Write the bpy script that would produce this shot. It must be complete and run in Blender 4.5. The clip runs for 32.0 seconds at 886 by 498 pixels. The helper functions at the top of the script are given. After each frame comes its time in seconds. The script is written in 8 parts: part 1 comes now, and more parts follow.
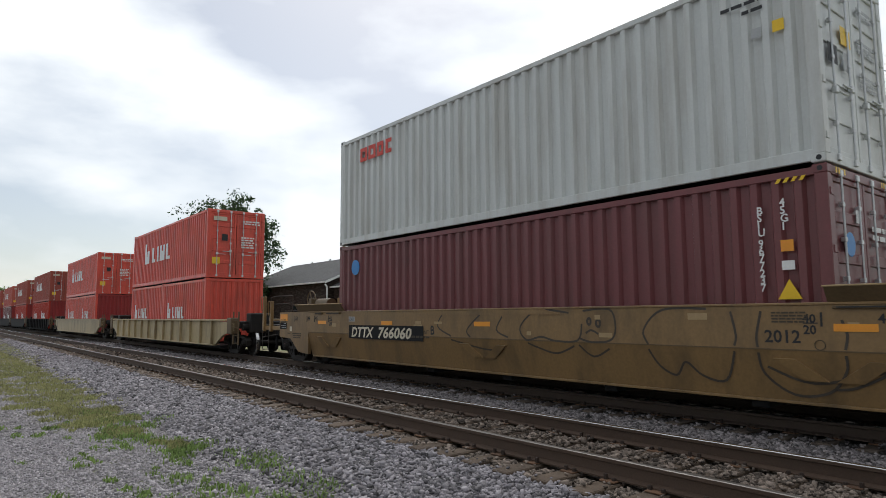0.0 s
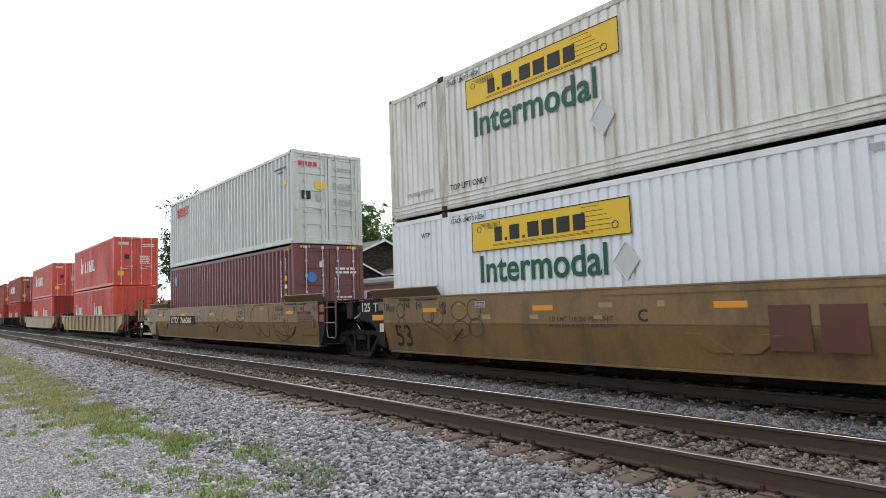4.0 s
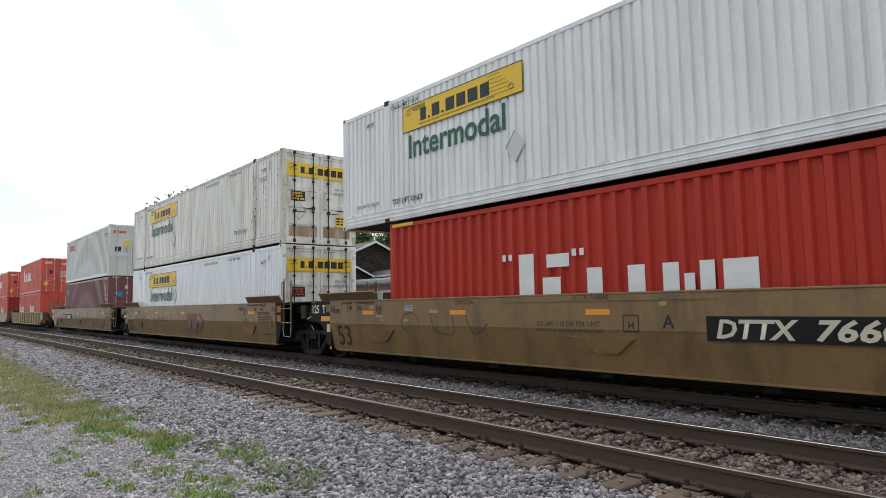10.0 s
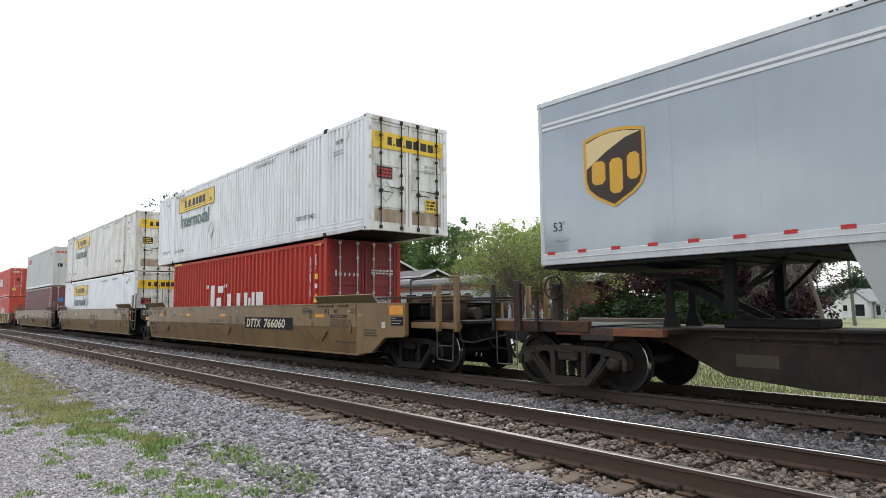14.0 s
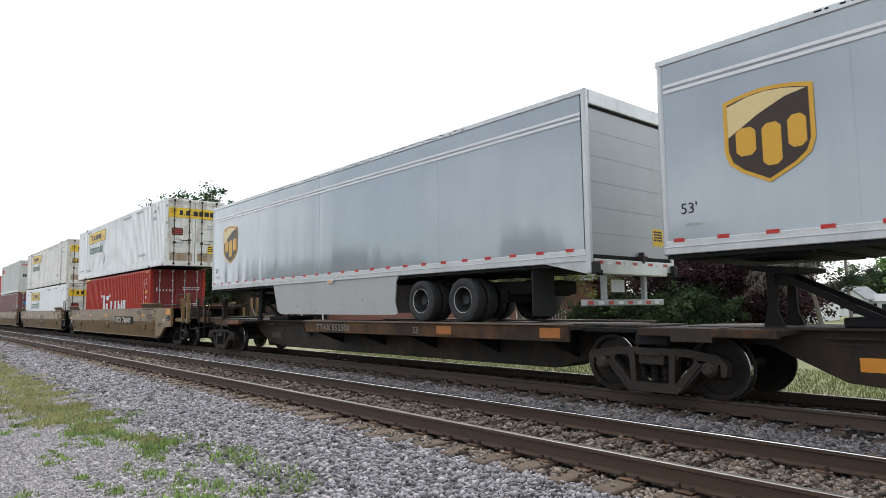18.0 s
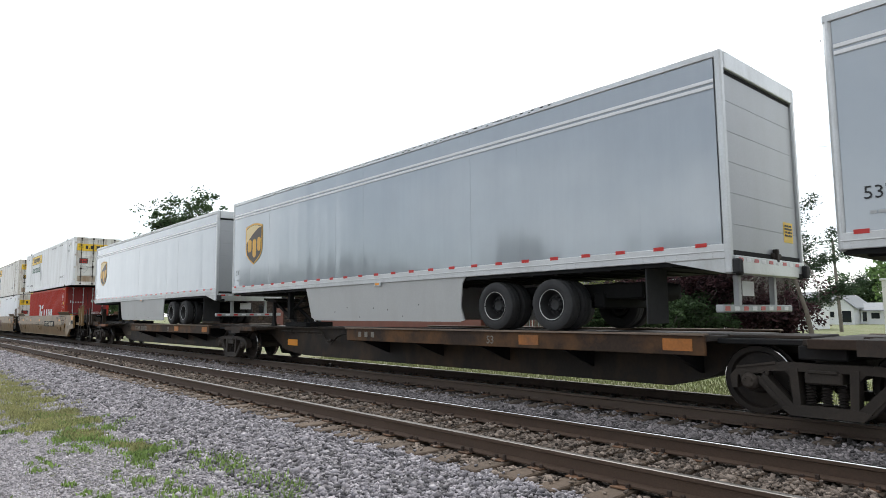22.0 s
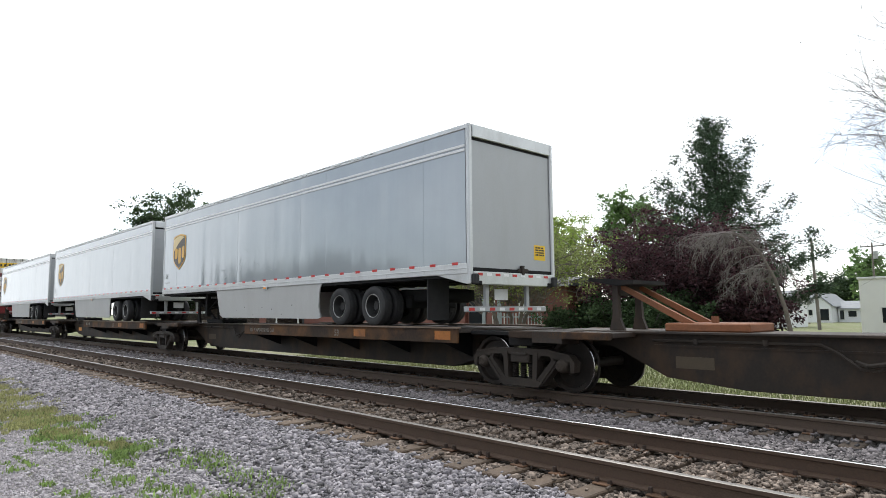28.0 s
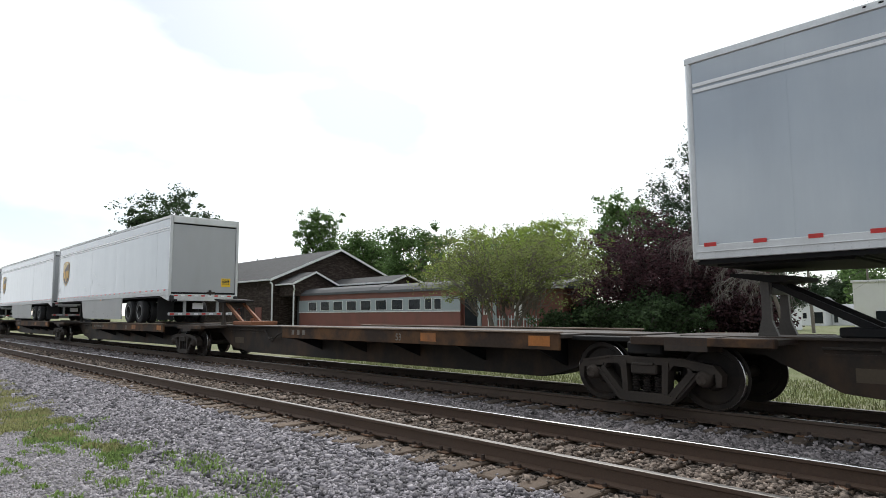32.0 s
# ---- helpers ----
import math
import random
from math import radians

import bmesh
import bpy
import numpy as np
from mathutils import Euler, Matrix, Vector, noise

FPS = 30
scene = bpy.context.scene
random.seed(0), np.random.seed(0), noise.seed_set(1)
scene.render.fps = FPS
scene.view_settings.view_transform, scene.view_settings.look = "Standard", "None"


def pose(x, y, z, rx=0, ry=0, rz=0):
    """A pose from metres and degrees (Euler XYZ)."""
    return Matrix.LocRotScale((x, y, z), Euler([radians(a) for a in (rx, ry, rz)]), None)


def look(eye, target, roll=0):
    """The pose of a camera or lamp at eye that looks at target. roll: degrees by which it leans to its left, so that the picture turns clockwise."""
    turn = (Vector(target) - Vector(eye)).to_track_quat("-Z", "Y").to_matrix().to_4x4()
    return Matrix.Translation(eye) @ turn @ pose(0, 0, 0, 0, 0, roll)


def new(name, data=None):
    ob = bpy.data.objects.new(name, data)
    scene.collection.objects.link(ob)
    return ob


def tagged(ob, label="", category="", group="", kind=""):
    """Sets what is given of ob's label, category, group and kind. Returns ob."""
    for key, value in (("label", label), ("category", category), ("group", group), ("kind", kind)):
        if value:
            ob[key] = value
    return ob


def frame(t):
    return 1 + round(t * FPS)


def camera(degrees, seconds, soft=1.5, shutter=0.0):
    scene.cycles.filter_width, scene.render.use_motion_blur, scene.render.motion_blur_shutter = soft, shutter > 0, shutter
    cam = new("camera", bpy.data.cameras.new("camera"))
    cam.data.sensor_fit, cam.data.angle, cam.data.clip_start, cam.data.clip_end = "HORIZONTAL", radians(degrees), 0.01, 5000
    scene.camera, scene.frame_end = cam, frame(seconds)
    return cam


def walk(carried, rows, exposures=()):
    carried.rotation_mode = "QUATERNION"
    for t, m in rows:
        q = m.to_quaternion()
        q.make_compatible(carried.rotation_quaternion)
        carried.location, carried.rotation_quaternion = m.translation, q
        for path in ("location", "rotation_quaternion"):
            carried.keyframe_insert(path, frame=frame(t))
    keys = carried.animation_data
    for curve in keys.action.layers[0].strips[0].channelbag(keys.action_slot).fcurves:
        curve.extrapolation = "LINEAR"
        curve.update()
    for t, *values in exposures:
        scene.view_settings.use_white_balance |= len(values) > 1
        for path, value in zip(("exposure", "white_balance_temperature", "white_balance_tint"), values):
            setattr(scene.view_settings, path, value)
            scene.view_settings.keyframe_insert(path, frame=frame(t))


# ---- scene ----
# ---- camera ----
# Plan: x runs along the tracks (the train travels towards -x), y away from the camera, z = 0 at the rail heads.
EYE_Z = 1.376
NEAR_TRACK = 5.97
TRAIN_TRACK = 9.83
cam = camera(69.6, 32.0, 0.6, 0.08)
# seconds, heading left of +y, upward tilt, lean: degrees
TURNS = [
    (0, 51.38, 5.96, -0.31), (0.5, 51.29, 5.78, -0.78), (1, 51.23, 5.57, -1.14), (1.5, 51.08, 5.33, -1.12), (2, 50.97, 5.14, -1.10), (2.5, 50.92, 5.03, -1.25),
    (3, 50.80, 4.91, -1.15), (3.5, 50.63, 4.77, -2.10), (5.5, 50.51, 4.46, -1.32), (6, 50.46, 4.49, -1.46), (6.5, 50.42, 4.50, -1.35), (7, 50.34, 4.53, -1.76),
    (7.5, 50.26, 4.54, -1.55), (8, 50.17, 4.51, -1.63), (8.5, 50.07, 4.53, -1.25), (9, 49.97, 4.63, -0.95), (9.5, 49.86, 4.81, -0.98), (10, 49.80, 4.94, -1.02),
    (10.5, 49.81, 5.03, -0.87), (11, 49.77, 5.03, -0.71), (11.5, 49.69, 5.07, -0.40), (12, 49.62, 5.15, -0.59), (12.5, 49.53, 5.22, -0.51), (13, 49.47, 5.24, -0.50),
    (13.5, 49.41, 5.27, -0.48), (14, 49.39, 5.28, -0.56), (14.5, 49.47, 5.30, -0.54), (16.5, 49.45, 5.13, -0.84), (17, 49.39, 5.13, -0.65), (17.5, 49.30, 5.16, -0.74),
    (18, 49.18, 5.22, -0.78), (18.5, 49.12, 5.30, -0.76), (19, 49.01, 5.36, -0.76), (19.5, 48.96, 5.41, -0.55), (20, 48.89, 5.53, -0.38), (20.5, 48.74, 5.63, -0.44),
    (21, 48.67, 5.70, -0.42), (21.5, 48.57, 5.76, -0.45), (22, 48.52, 5.82, -0.52), (22.5, 48.45, 5.88, -0.63), (23, 48.36, 5.87, -0.76), (23.5, 48.24, 5.89, -0.89),
    (24, 48.15, 5.84, -0.81), (24.5, 47.92, 5.69, -0.74), (25, 47.74, 5.66, -0.81), (25.5, 47.48, 5.60, -0.93), (27.5, 47.10, 5.57, -0.52), (28, 47.10, 5.60, -0.45),
    (28.5, 47.03, 5.60, -0.62), (29, 47.01, 5.63, -0.84), (29.5, 46.98, 5.64, -1.19), (30, 46.93, 5.62, -1.14), (30.5, 46.87, 5.64, -0.97), (31, 46.84, 5.70, -0.46),
    (31.5, 46.74, 5.73, -0.49), (32, 46.71, 5.79, -0.31),
]
TRAVEL = [-0.00, 3.57, 7.19, 10.83, 14.44, 18.02, 21.58, 25.12, 28.70, 32.28, 35.87, 39.51, 43.24, 47.00, 50.74, 54.51, 58.29, 62.02, 65.78, 69.61, 73.38, 77.10, 80.81, 84.52, 88.26, 91.98, 95.63, 99.24, 102.84, 106.41, 110.13, 113.95, 117.83]
walk(cam, [(t, pose(0, 0, EYE_Z, 90 + tilt, 0, head) @ pose(0, 0, 0, 0, 0, lean)) for t, head, tilt, lean in TURNS],
     exposures=[(0.0, -0.70), (1.0, -0.40), (3.0, 0.12), (6.0, -0.20), (8.0, -0.28), (9.0, -0.22), (13.0, 0.06), (14.0, 0.14), (17.0, 0.1), (21.0, 0.06), (25.0, 0.02), (28.0, 0.07), (30.0, -0.04), (32.0, -0.3)])


def travelled(t):
    """Metres that the train has gone after t seconds."""
    i = max(0, min(31, int(t)))
    a, b = TRAVEL[i], TRAVEL[i + 1]
    before = TRAVEL[i - 1] if i else 2 * a - b
    after = TRAVEL[i + 2] if i < 31 else 2 * b - a
    u = t - i
    m0, m1 = (b - before) / 2, (after - a) / 2
    return ((2 * u ** 3 - 3 * u * u + 1) * a + (u ** 3 - 2 * u * u + u) * m0
            + (3 * u * u - 2 * u ** 3) * b + (u ** 3 - u * u) * m1)


# ---- world and sun ----
SUN_HEIGHT, SUN_TURN = 44.0, 308.0
world = bpy.data.worlds.new("overcast_sky")
scene.world = world
world.use_nodes = True
wn, wl = world.node_tree.nodes, world.node_tree.links
wn.clear()
w_out = wn.new("ShaderNodeOutputWorld")
w_mix = wn.new("ShaderNodeMixShader")
w_sky = wn.new("ShaderNodeTexSky")
w_sky.sky_type, w_sky.sun_disc = "NISHITA", False
w_sky.sun_elevation, w_sky.sun_rotation = radians(SUN_HEIGHT), radians(SUN_TURN)
w_clear = wn.new("ShaderNodeBackground")
w_clear.inputs["Strength"].default_value = 0.13
w_cloud = wn.new("ShaderNodeBackground")
w_cloud.inputs["Color"].default_value = (0.93, 0.97, 1.0, 1)
w_pos = wn.new("ShaderNodeTexCoord")
w_map = wn.new("ShaderNodeMapping")
w_map.inputs["Scale"].default_value = (1.0, 1.0, 2.6)
w_map.inputs["Rotation"].default_value = (0, 0, radians(25))
w_map.inputs["Location"].default_value = (2.35, 1.6, 0.4)
w_noise = wn.new("ShaderNodeTexNoise")
w_noise.inputs["Scale"].default_value, w_noise.inputs["Detail"].default_value = 2.1, 7.0
w_ramp = wn.new("ShaderNodeMapRange")
w_ramp.inputs["From Min"].default_value, w_ramp.inputs["From Max"].default_value = 0.395, 0.57
w_ramp.inputs["To Min"].default_value, w_ramp.inputs["To Max"].default_value = 0.32, 1.0
# the cloud layer is brighter towards the hidden sun
_az, _el = radians(SUN_TURN), radians(SUN_HEIGHT)
_to_sun = Vector((math.sin(_az) * math.cos(_el), math.cos(_az) * math.cos(_el), math.sin(_el)))
w_dot = wn.new("ShaderNodeVectorMath")
w_dot.operation = "DOT_PRODUCT"
w_dot.inputs[1].default_value = _to_sun
w_glow = wn.new("ShaderNodeMapRange")
w_glow.inputs["From Min"].default_value, w_glow.inputs["From Max"].default_value = -0.4, 1.0
w_glow.inputs["To Min"].default_value, w_glow.inputs["To Max"].default_value = 0.95, 2.0
wl.new(w_pos.outputs["Generated"], w_dot.inputs[0])
wl.new(w_dot.outputs["Value"], w_glow.inputs["Value"])
wl.new(w_glow.outputs["Result"], w_cloud.inputs["Strength"])
wl.new(w_pos.outputs["Generated"], w_map.inputs["Vector"])
wl.new(w_map.outputs["Vector"], w_noise.inputs["Vector"])
wl.new(w_noise.outputs["Fac"], w_ramp.inputs["Value"])
wl.new(w_ramp.outputs["Result"], w_mix.inputs["Fac"])
wl.new(w_sky.outputs["Color"], w_clear.inputs["Color"])
wl.new(w_clear.outputs["Background"], w_mix.inputs[1])
wl.new(w_cloud.outputs["Background"], w_mix.inputs[2])
wl.new(w_mix.outputs["Shader"], w_out.inputs["Surface"])

sun = new("sun", bpy.data.lights.new("sun", "SUN"))
sun.data.energy, sun.data.angle, sun.data.color = 1.9, radians(20), (1.0, 0.975, 0.94)
sun.matrix_world = look(_to_sun * 60, (0, 0, 0))

# ---- materials ----
MATS = {}


def material(name, colour, rough=0.6, metal=0.0, vary=0.12, scale=3.0, fine=40.0, bump=0.15, dirt=None, dirt_amount=0.0,
             streak=1.0, island=0.0, each=0.0, spec=0.5, trans=0.0, dirt_scale=1.5, leaf=0.0):
    """A surface with variation at two scales, dirt of another colour (streak < 1 draws it out downwards) and fine relief."""
    if name in MATS:
        return MATS[name]
    m = bpy.data.materials.new(name)
    m.use_nodes = True
    n, l = m.node_tree.nodes, m.node_tree.links
    b = n["Principled BSDF"]
    b.inputs["Roughness"].default_value, b.inputs["Metallic"].default_value = rough, metal
    b.inputs["Specular IOR Level"].default_value = spec
    if trans:
        b.inputs["Transmission Weight"].default_value = trans
    pos = n.new("ShaderNodeTexCoord")
    big = n.new("ShaderNodeTexNoise")
    big.inputs["Scale"].default_value, big.inputs["Detail"].default_value = scale, 5.0
    small = n.new("ShaderNodeTexNoise")
    small.inputs["Scale"].default_value, small.inputs["Detail"].default_value = fine, 3.0
    for t in (big, small):
        l.new(pos.outputs["Object"], t.inputs["Vector"])
    add = n.new("ShaderNodeMath")
    add.operation = "ADD"
    l.new(big.outputs["Fac"], add.inputs[0])
    l.new(small.outputs["Fac"], add.inputs[1])
    value = add.outputs[0]
    for amount, src in ((island, "island"), (each, "each")):
        if amount:
            r = n.new("ShaderNodeNewGeometry") if src == "island" else n.new("ShaderNodeObjectInfo")
            k = n.new("ShaderNodeMath")
            k.operation = "MULTIPLY_ADD"
            l.new(r.outputs["Random Per Island" if src == "island" else "Random"], k.inputs[0])
            k.inputs[1].default_value = amount
            l.new(value, k.inputs[2])
            value = k.outputs[0]
    rng = n.new("ShaderNodeMapRange")
    spread = 0.25 if island > 1.1 else 0.0
    top = 1.35 + island + each - spread
    rng.inputs["From Min"].default_value, rng.inputs["From Max"].default_value = 0.65 + spread, top
    rng.inputs["To Min"].default_value, rng.inputs["To Max"].default_value = max(0.12, 1 - vary - 0.6 * (island + each)), 1 + vary + 0.6 * (island + each)
    l.new(value, rng.inputs["Value"])
    mul = n.new("ShaderNodeVectorMath")
    mul.operation = "SCALE"
    mul.inputs[0].default_value = colour[:3]
    l.new(rng.outputs["Result"], mul.inputs["Scale"])
    col = mul.outputs["Vector"]
    if dirt:
        mp = n.new("ShaderNodeMapping")
        mp.inputs["Scale"].default_value = (1.0, 1.0, streak)
        l.new(pos.outputs["Object"], mp.inputs["Vector"])
        dn = n.new("ShaderNodeTexNoise")
        dn.inputs["Scale"].default_value, dn.inputs["Detail"].default_value, dn.inputs["Roughness"].default_value = dirt_scale, 8.0, 0.68
        l.new(mp.outputs["Vector"], dn.inputs["Vector"])
        dr = n.new("ShaderNodeMapRange")
        dr.inputs["From Min"].default_value, dr.inputs["From Max"].default_value = 0.46, 0.72
        dr.inputs["To Min"].default_value, dr.inputs["To Max"].default_value = 0.0, dirt_amount
        l.new(dn.outputs["Fac"], dr.inputs["Value"])
        mix = n.new("ShaderNodeMix")
        mix.data_type = "RGBA"
        l.new(dr.outputs["Result"], mix.inputs["Factor"])
        l.new(col, mix.inputs["A"])
        mix.inputs["B"].default_value = (*dirt, 1)
        col = mix.outputs["Result"]
    l.new(col, b.inputs["Base Color"])
    if leaf:
        thin = n.new("ShaderNodeBsdfTranslucent")
        l.new(col, thin.inputs["Color"])
        both = n.new("ShaderNodeMixShader")
        both.inputs["Fac"].default_value = leaf
        l.new(b.outputs["BSDF"], both.inputs[1])
        l.new(thin.outputs["BSDF"], both.inputs[2])
        l.new(both.outputs["Shader"], n["Material Output"].inputs["Surface"])
    if bump:
        bp = n.new("ShaderNodeBump")
        bp.inputs["Strength"].default_value, bp.inputs["Distance"].default_value = bump, 0.02
        l.new(small.outputs["Fac"], bp.inputs["Height"])
        l.new(bp.outputs["Normal"], b.inputs["Normal"])
    MATS[name] = m
    return m


RUST = (0.16, 0.07, 0.035)
GRIME = (0.06, 0.05, 0.04)
white_paint = material("white_paint", (0.85, 0.86, 0.855), 0.34, 0, 0.05, 0.6, 30, 0.03, (0.46, 0.43, 0.38), 0.38, 0.12, dirt_scale=2.2)
white_paint_clean = material("white_paint_clean", (0.87, 0.89, 0.91), 0.32, 0, 0.03, 0.6, 30, 0.02, (0.6, 0.6, 0.58), 0.2, 0.15)
old_white = material("yellowed_white_paint", (0.82, 0.80, 0.74), 0.36, 0, 0.06, 0.7, 30, 0.03, (0.36, 0.28, 0.19), 0.62, 0.10, dirt_scale=2.8)
chipped_rust = material("chipped_rust_spots", (0.10, 0.05, 0.03), 0.8, 0, 0.3, 6, 60, 0.1)
rusty_cream = material("rust_streaked_cream_paint", (0.68, 0.65, 0.57), 0.55, 0, 0.08, 0.8, 30, 0.05, (0.17, 0.085, 0.05), 0.85, 0.22, dirt_scale=3.2)
stained_white = material("stained_white_door_paint", (0.80, 0.79, 0.74), 0.45, 0, 0.06, 0.8, 30, 0.04, (0.30, 0.20, 0.13), 0.8, 0.2, dirt_scale=3.0)
door_stain = material("brown_door_stain", (0.34, 0.24, 0.15), 0.6, 0, 0.2, 1.5, 30, 0.04, (0.66, 0.60, 0.50), 0.9, 0.3, dirt_scale=2.5)
cream_paint = material("cream_paint", (0.70, 0.68, 0.60), 0.5, 0, 0.06, 0.8, 30, 0.04, RUST, 0.35, 0.2, dirt_scale=2.5)
grey_paint = material("grey_green_paint", (0.63, 0.65, 0.625), 0.34, 0, 0.05, 0.7, 30, 0.03, (0.33, 0.28, 0.21), 0.42, 0.12, dirt_scale=2.4)
maroon_paint = material("maroon_paint", (0.19, 0.055, 0.058), 0.38, 0, 0.10, 0.8, 30, 0.04, (0.10, 0.06, 0.05), 0.5, 0.15)
lead_red_paint = material("orange_red_paint", (0.70, 0.090, 0.058), 0.42, 0, 0.10, 0.8, 30, 0.03, (0.26, 0.06, 0.04), 0.75, 0.15, dirt_scale=3.0)
lead_tan = material("pale_tan_car_paint", (0.46, 0.36, 0.195), 0.5, 0, 0.14, 0.8, 24, 0.06, (0.14, 0.095, 0.055), 0.75, 0.25, dirt_scale=2.2)
red_paint = material("red_paint", (0.50, 0.045, 0.026), 0.55, 0, 0.07, 0.8, 30, 0.03, (0.34, 0.035, 0.022), 0.5, 0.15, spec=0.25)
faded_red_paint = material("faded_red_paint", (0.50, 0.075, 0.05), 0.55, 0, 0.12, 0.8, 30, 0.04, (0.36, 0.16, 0.12), 0.7, 0.15)
brown_paint = material("weathered_brown_paint", (0.40, 0.075, 0.05), 0.6, 0, 0.15, 0.8, 30, 0.04, RUST, 0.6, 0.2)
# side red darkened: the shade on the +x ends is in this colour
shaded_end_red = material("shaded_red_door_paint", (0.30, 0.022, 0.022), 0.5, 0, 0.08, 0.8, 30, 0.03, GRIME, 0.3, 0.2)
car_tan = material("ochre_car_paint", (0.25, 0.152, 0.062), 0.40, 0, 0.16, 0.5, 24, 0.05, (0.10, 0.067, 0.036), 0.8, 0.30, dirt_scale=1.7)
dark_ochre = material("grimy_ochre_edges", (0.12, 0.078, 0.036), 0.6, 0, 0.2, 2.0, 30, 0.05)
bare_steel = material("bare_rung_steel", (0.30, 0.29, 0.28), 0.4, 0.7, 0.15, 4, 40, 0.05)
car_black = material("black_car_paint", (0.012, 0.012, 0.013), 0.75, 0, 0.2, 1.0, 24, 0.08, (0.04, 0.03, 0.024), 0.5, 0.4, spec=0.25)
dusty_tan = material("dusty_tan_paint", (0.23, 0.18, 0.115), 0.65, 0, 0.12, 0.8, 24, 0.06, GRIME, 0.6, 0.25)
spine_brown = material("brown_deck_paint", (0.030, 0.021, 0.016), 0.7, 0, 0.2, 1.0, 24, 0.1, (0.10, 0.06, 0.035), 0.55, 0.5)
sill_dark = material("dark_sill_paint", (0.026, 0.020, 0.016), 0.6, 0, 0.2, 1.0, 24, 0.06, (0.11, 0.058, 0.028), 0.6, 0.6, dirt_scale=1.1, spec=0.3)
dull_orange = material("dull_orange_paint", (0.42, 0.15, 0.03), 0.6, 0, 0.2, 2, 30, 0.02, GRIME, 0.7)
touch_up = material("touched_up_ochre_paint", (0.40, 0.28, 0.14), 0.55, 0, 0.1, 2.0, 24, 0.04)
deck_rust = material("rusty_deck_side", (0.040, 0.025, 0.017), 0.7, 0, 0.25, 1.0, 24, 0.08, (0.20, 0.090, 0.030), 0.85, 1.0, dirt_scale=0.9, spec=0.3)
hitch_orange = material("rusty_orange_hitch", (0.23, 0.085, 0.035), 0.7, 0, 0.2, 2.5, 30, 0.1, (0.10, 0.045, 0.025), 0.7)
worn_steel = material("worn_step_steel", (0.09, 0.08, 0.072), 0.5, 0.4, 0.15, 4, 40, 0.05)
deck_wood = material("worn_deck_edge", (0.21, 0.155, 0.115), 0.75, 0, 0.2, 1.5, 24, 0.1, (0.12, 0.07, 0.045), 0.6)
cast_steel = material("dusty_cast_steel", (0.036, 0.029, 0.024), 0.7, 0.0, 0.2, 2.0, 50, 0.25, (0.085, 0.062, 0.046), 0.5, spec=0.3)
rim_steel = material("bright_wheel_rim", (0.55, 0.54, 0.53), 0.2, 1.0, 0.15, 3.0, 60, 0.03, (0.18, 0.14, 0.11), 0.5)
wheel_steel = material("wheel_steel", (0.020, 0.016, 0.014), 0.65, 0.1, 0.2, 3.0, 50, 0.15, (0.07, 0.05, 0.036), 0.5, spec=0.3)
# darker truck steel: grime plus painted shade from the well car body
oily_shaded_steel = material("oily_shade_black_steel", (0.013, 0.011, 0.010), 0.6, 0.0, 0.25, 3.0, 50, 0.2, (0.035, 0.027, 0.021), 0.5, spec=0.25)
dull_tread = material("dull_rail_head", (0.20, 0.185, 0.17), 0.42, 0.8, 0.12, 3.0, 60, 0.04)
tread_steel = material("polished_steel", (0.62, 0.62, 0.61), 0.22, 1.0, 0.05, 3.0, 60, 0.02)
rail_rust = material("rusted_rail_side", (0.078, 0.046, 0.029), 0.7, 0.0, 0.25, 1.5, 60, 0.2, (0.04, 0.026, 0.018), 0.6)
rail_dark = material("dark_rail_side", (0.085, 0.058, 0.042), 0.8, 0.0, 0.22, 1.5, 60, 0.2, (0.05, 0.038, 0.03), 0.6)
spike_steel = material("rusty_spikes", (0.042, 0.027, 0.020), 0.8, 0.1, 0.2, 9.0, 90, 0.2)
plate_steel = material("rusty_tie_plate", (0.165, 0.085, 0.045), 0.8, 0.1, 0.25, 6.0, 80, 0.3, (0.09, 0.058, 0.04), 0.6, each=0.6)
tie_wood = material("weathered_tie_wood", (0.120, 0.084, 0.058), 0.85, 0, 0.3, 5.0, 60, 0.6, (0.055, 0.040, 0.030), 0.8, each=0.5)
stone = material("ballast_stone", (0.228, 0.210, 0.222), 0.7, 0, 0.15, 6.0, 90, 0.2, island=1.25)
stone_mixed = material("mixed_ballast_stone", (0.206, 0.184, 0.184), 0.7, 0, 0.15, 6.0, 90, 0.2, island=1.25)
stone_brown = material("brown_ballast_stone", (0.195, 0.156, 0.128), 0.85, 0, 0.15, 6.0, 90, 0.2, island=1.25, spec=0.25)
lot_stone = material("limestone_gravel", (0.355, 0.329, 0.340), 0.9, 0, 0.1, 6.0, 90, 0.2, island=0.9)
trailer_skin = material("grey_trailer_skin", (0.45, 0.485, 0.515), 0.09, 0.25, 0.04, 0.35, 2.0, 0.05, (0.36, 0.39, 0.42), 0.4, 0.1, dirt_scale=1.4)
scuff_grey = material("scuffed_skin", (0.30, 0.325, 0.34), 0.5, 0, 0.1, 3.0, 40, 0.02)
aluminium = material("dull_aluminium", (0.62, 0.63, 0.63), 0.42, 0.75, 0.08, 1.5, 40, 0.06, (0.35, 0.34, 0.32), 0.5, 0.3)
door_grey = material("grey_roller_door", (0.42, 0.43, 0.44), 0.42, 0.3, 0.05, 0.8, 30, 0.03, (0.36, 0.36, 0.35), 0.4, 0.3)
skirt_grey = material("pale_grey_skirt", (0.47, 0.472, 0.46), 0.5, 0, 0.05, 0.9, 30, 0.04, (0.40, 0.39, 0.37), 0.5, 0.4)
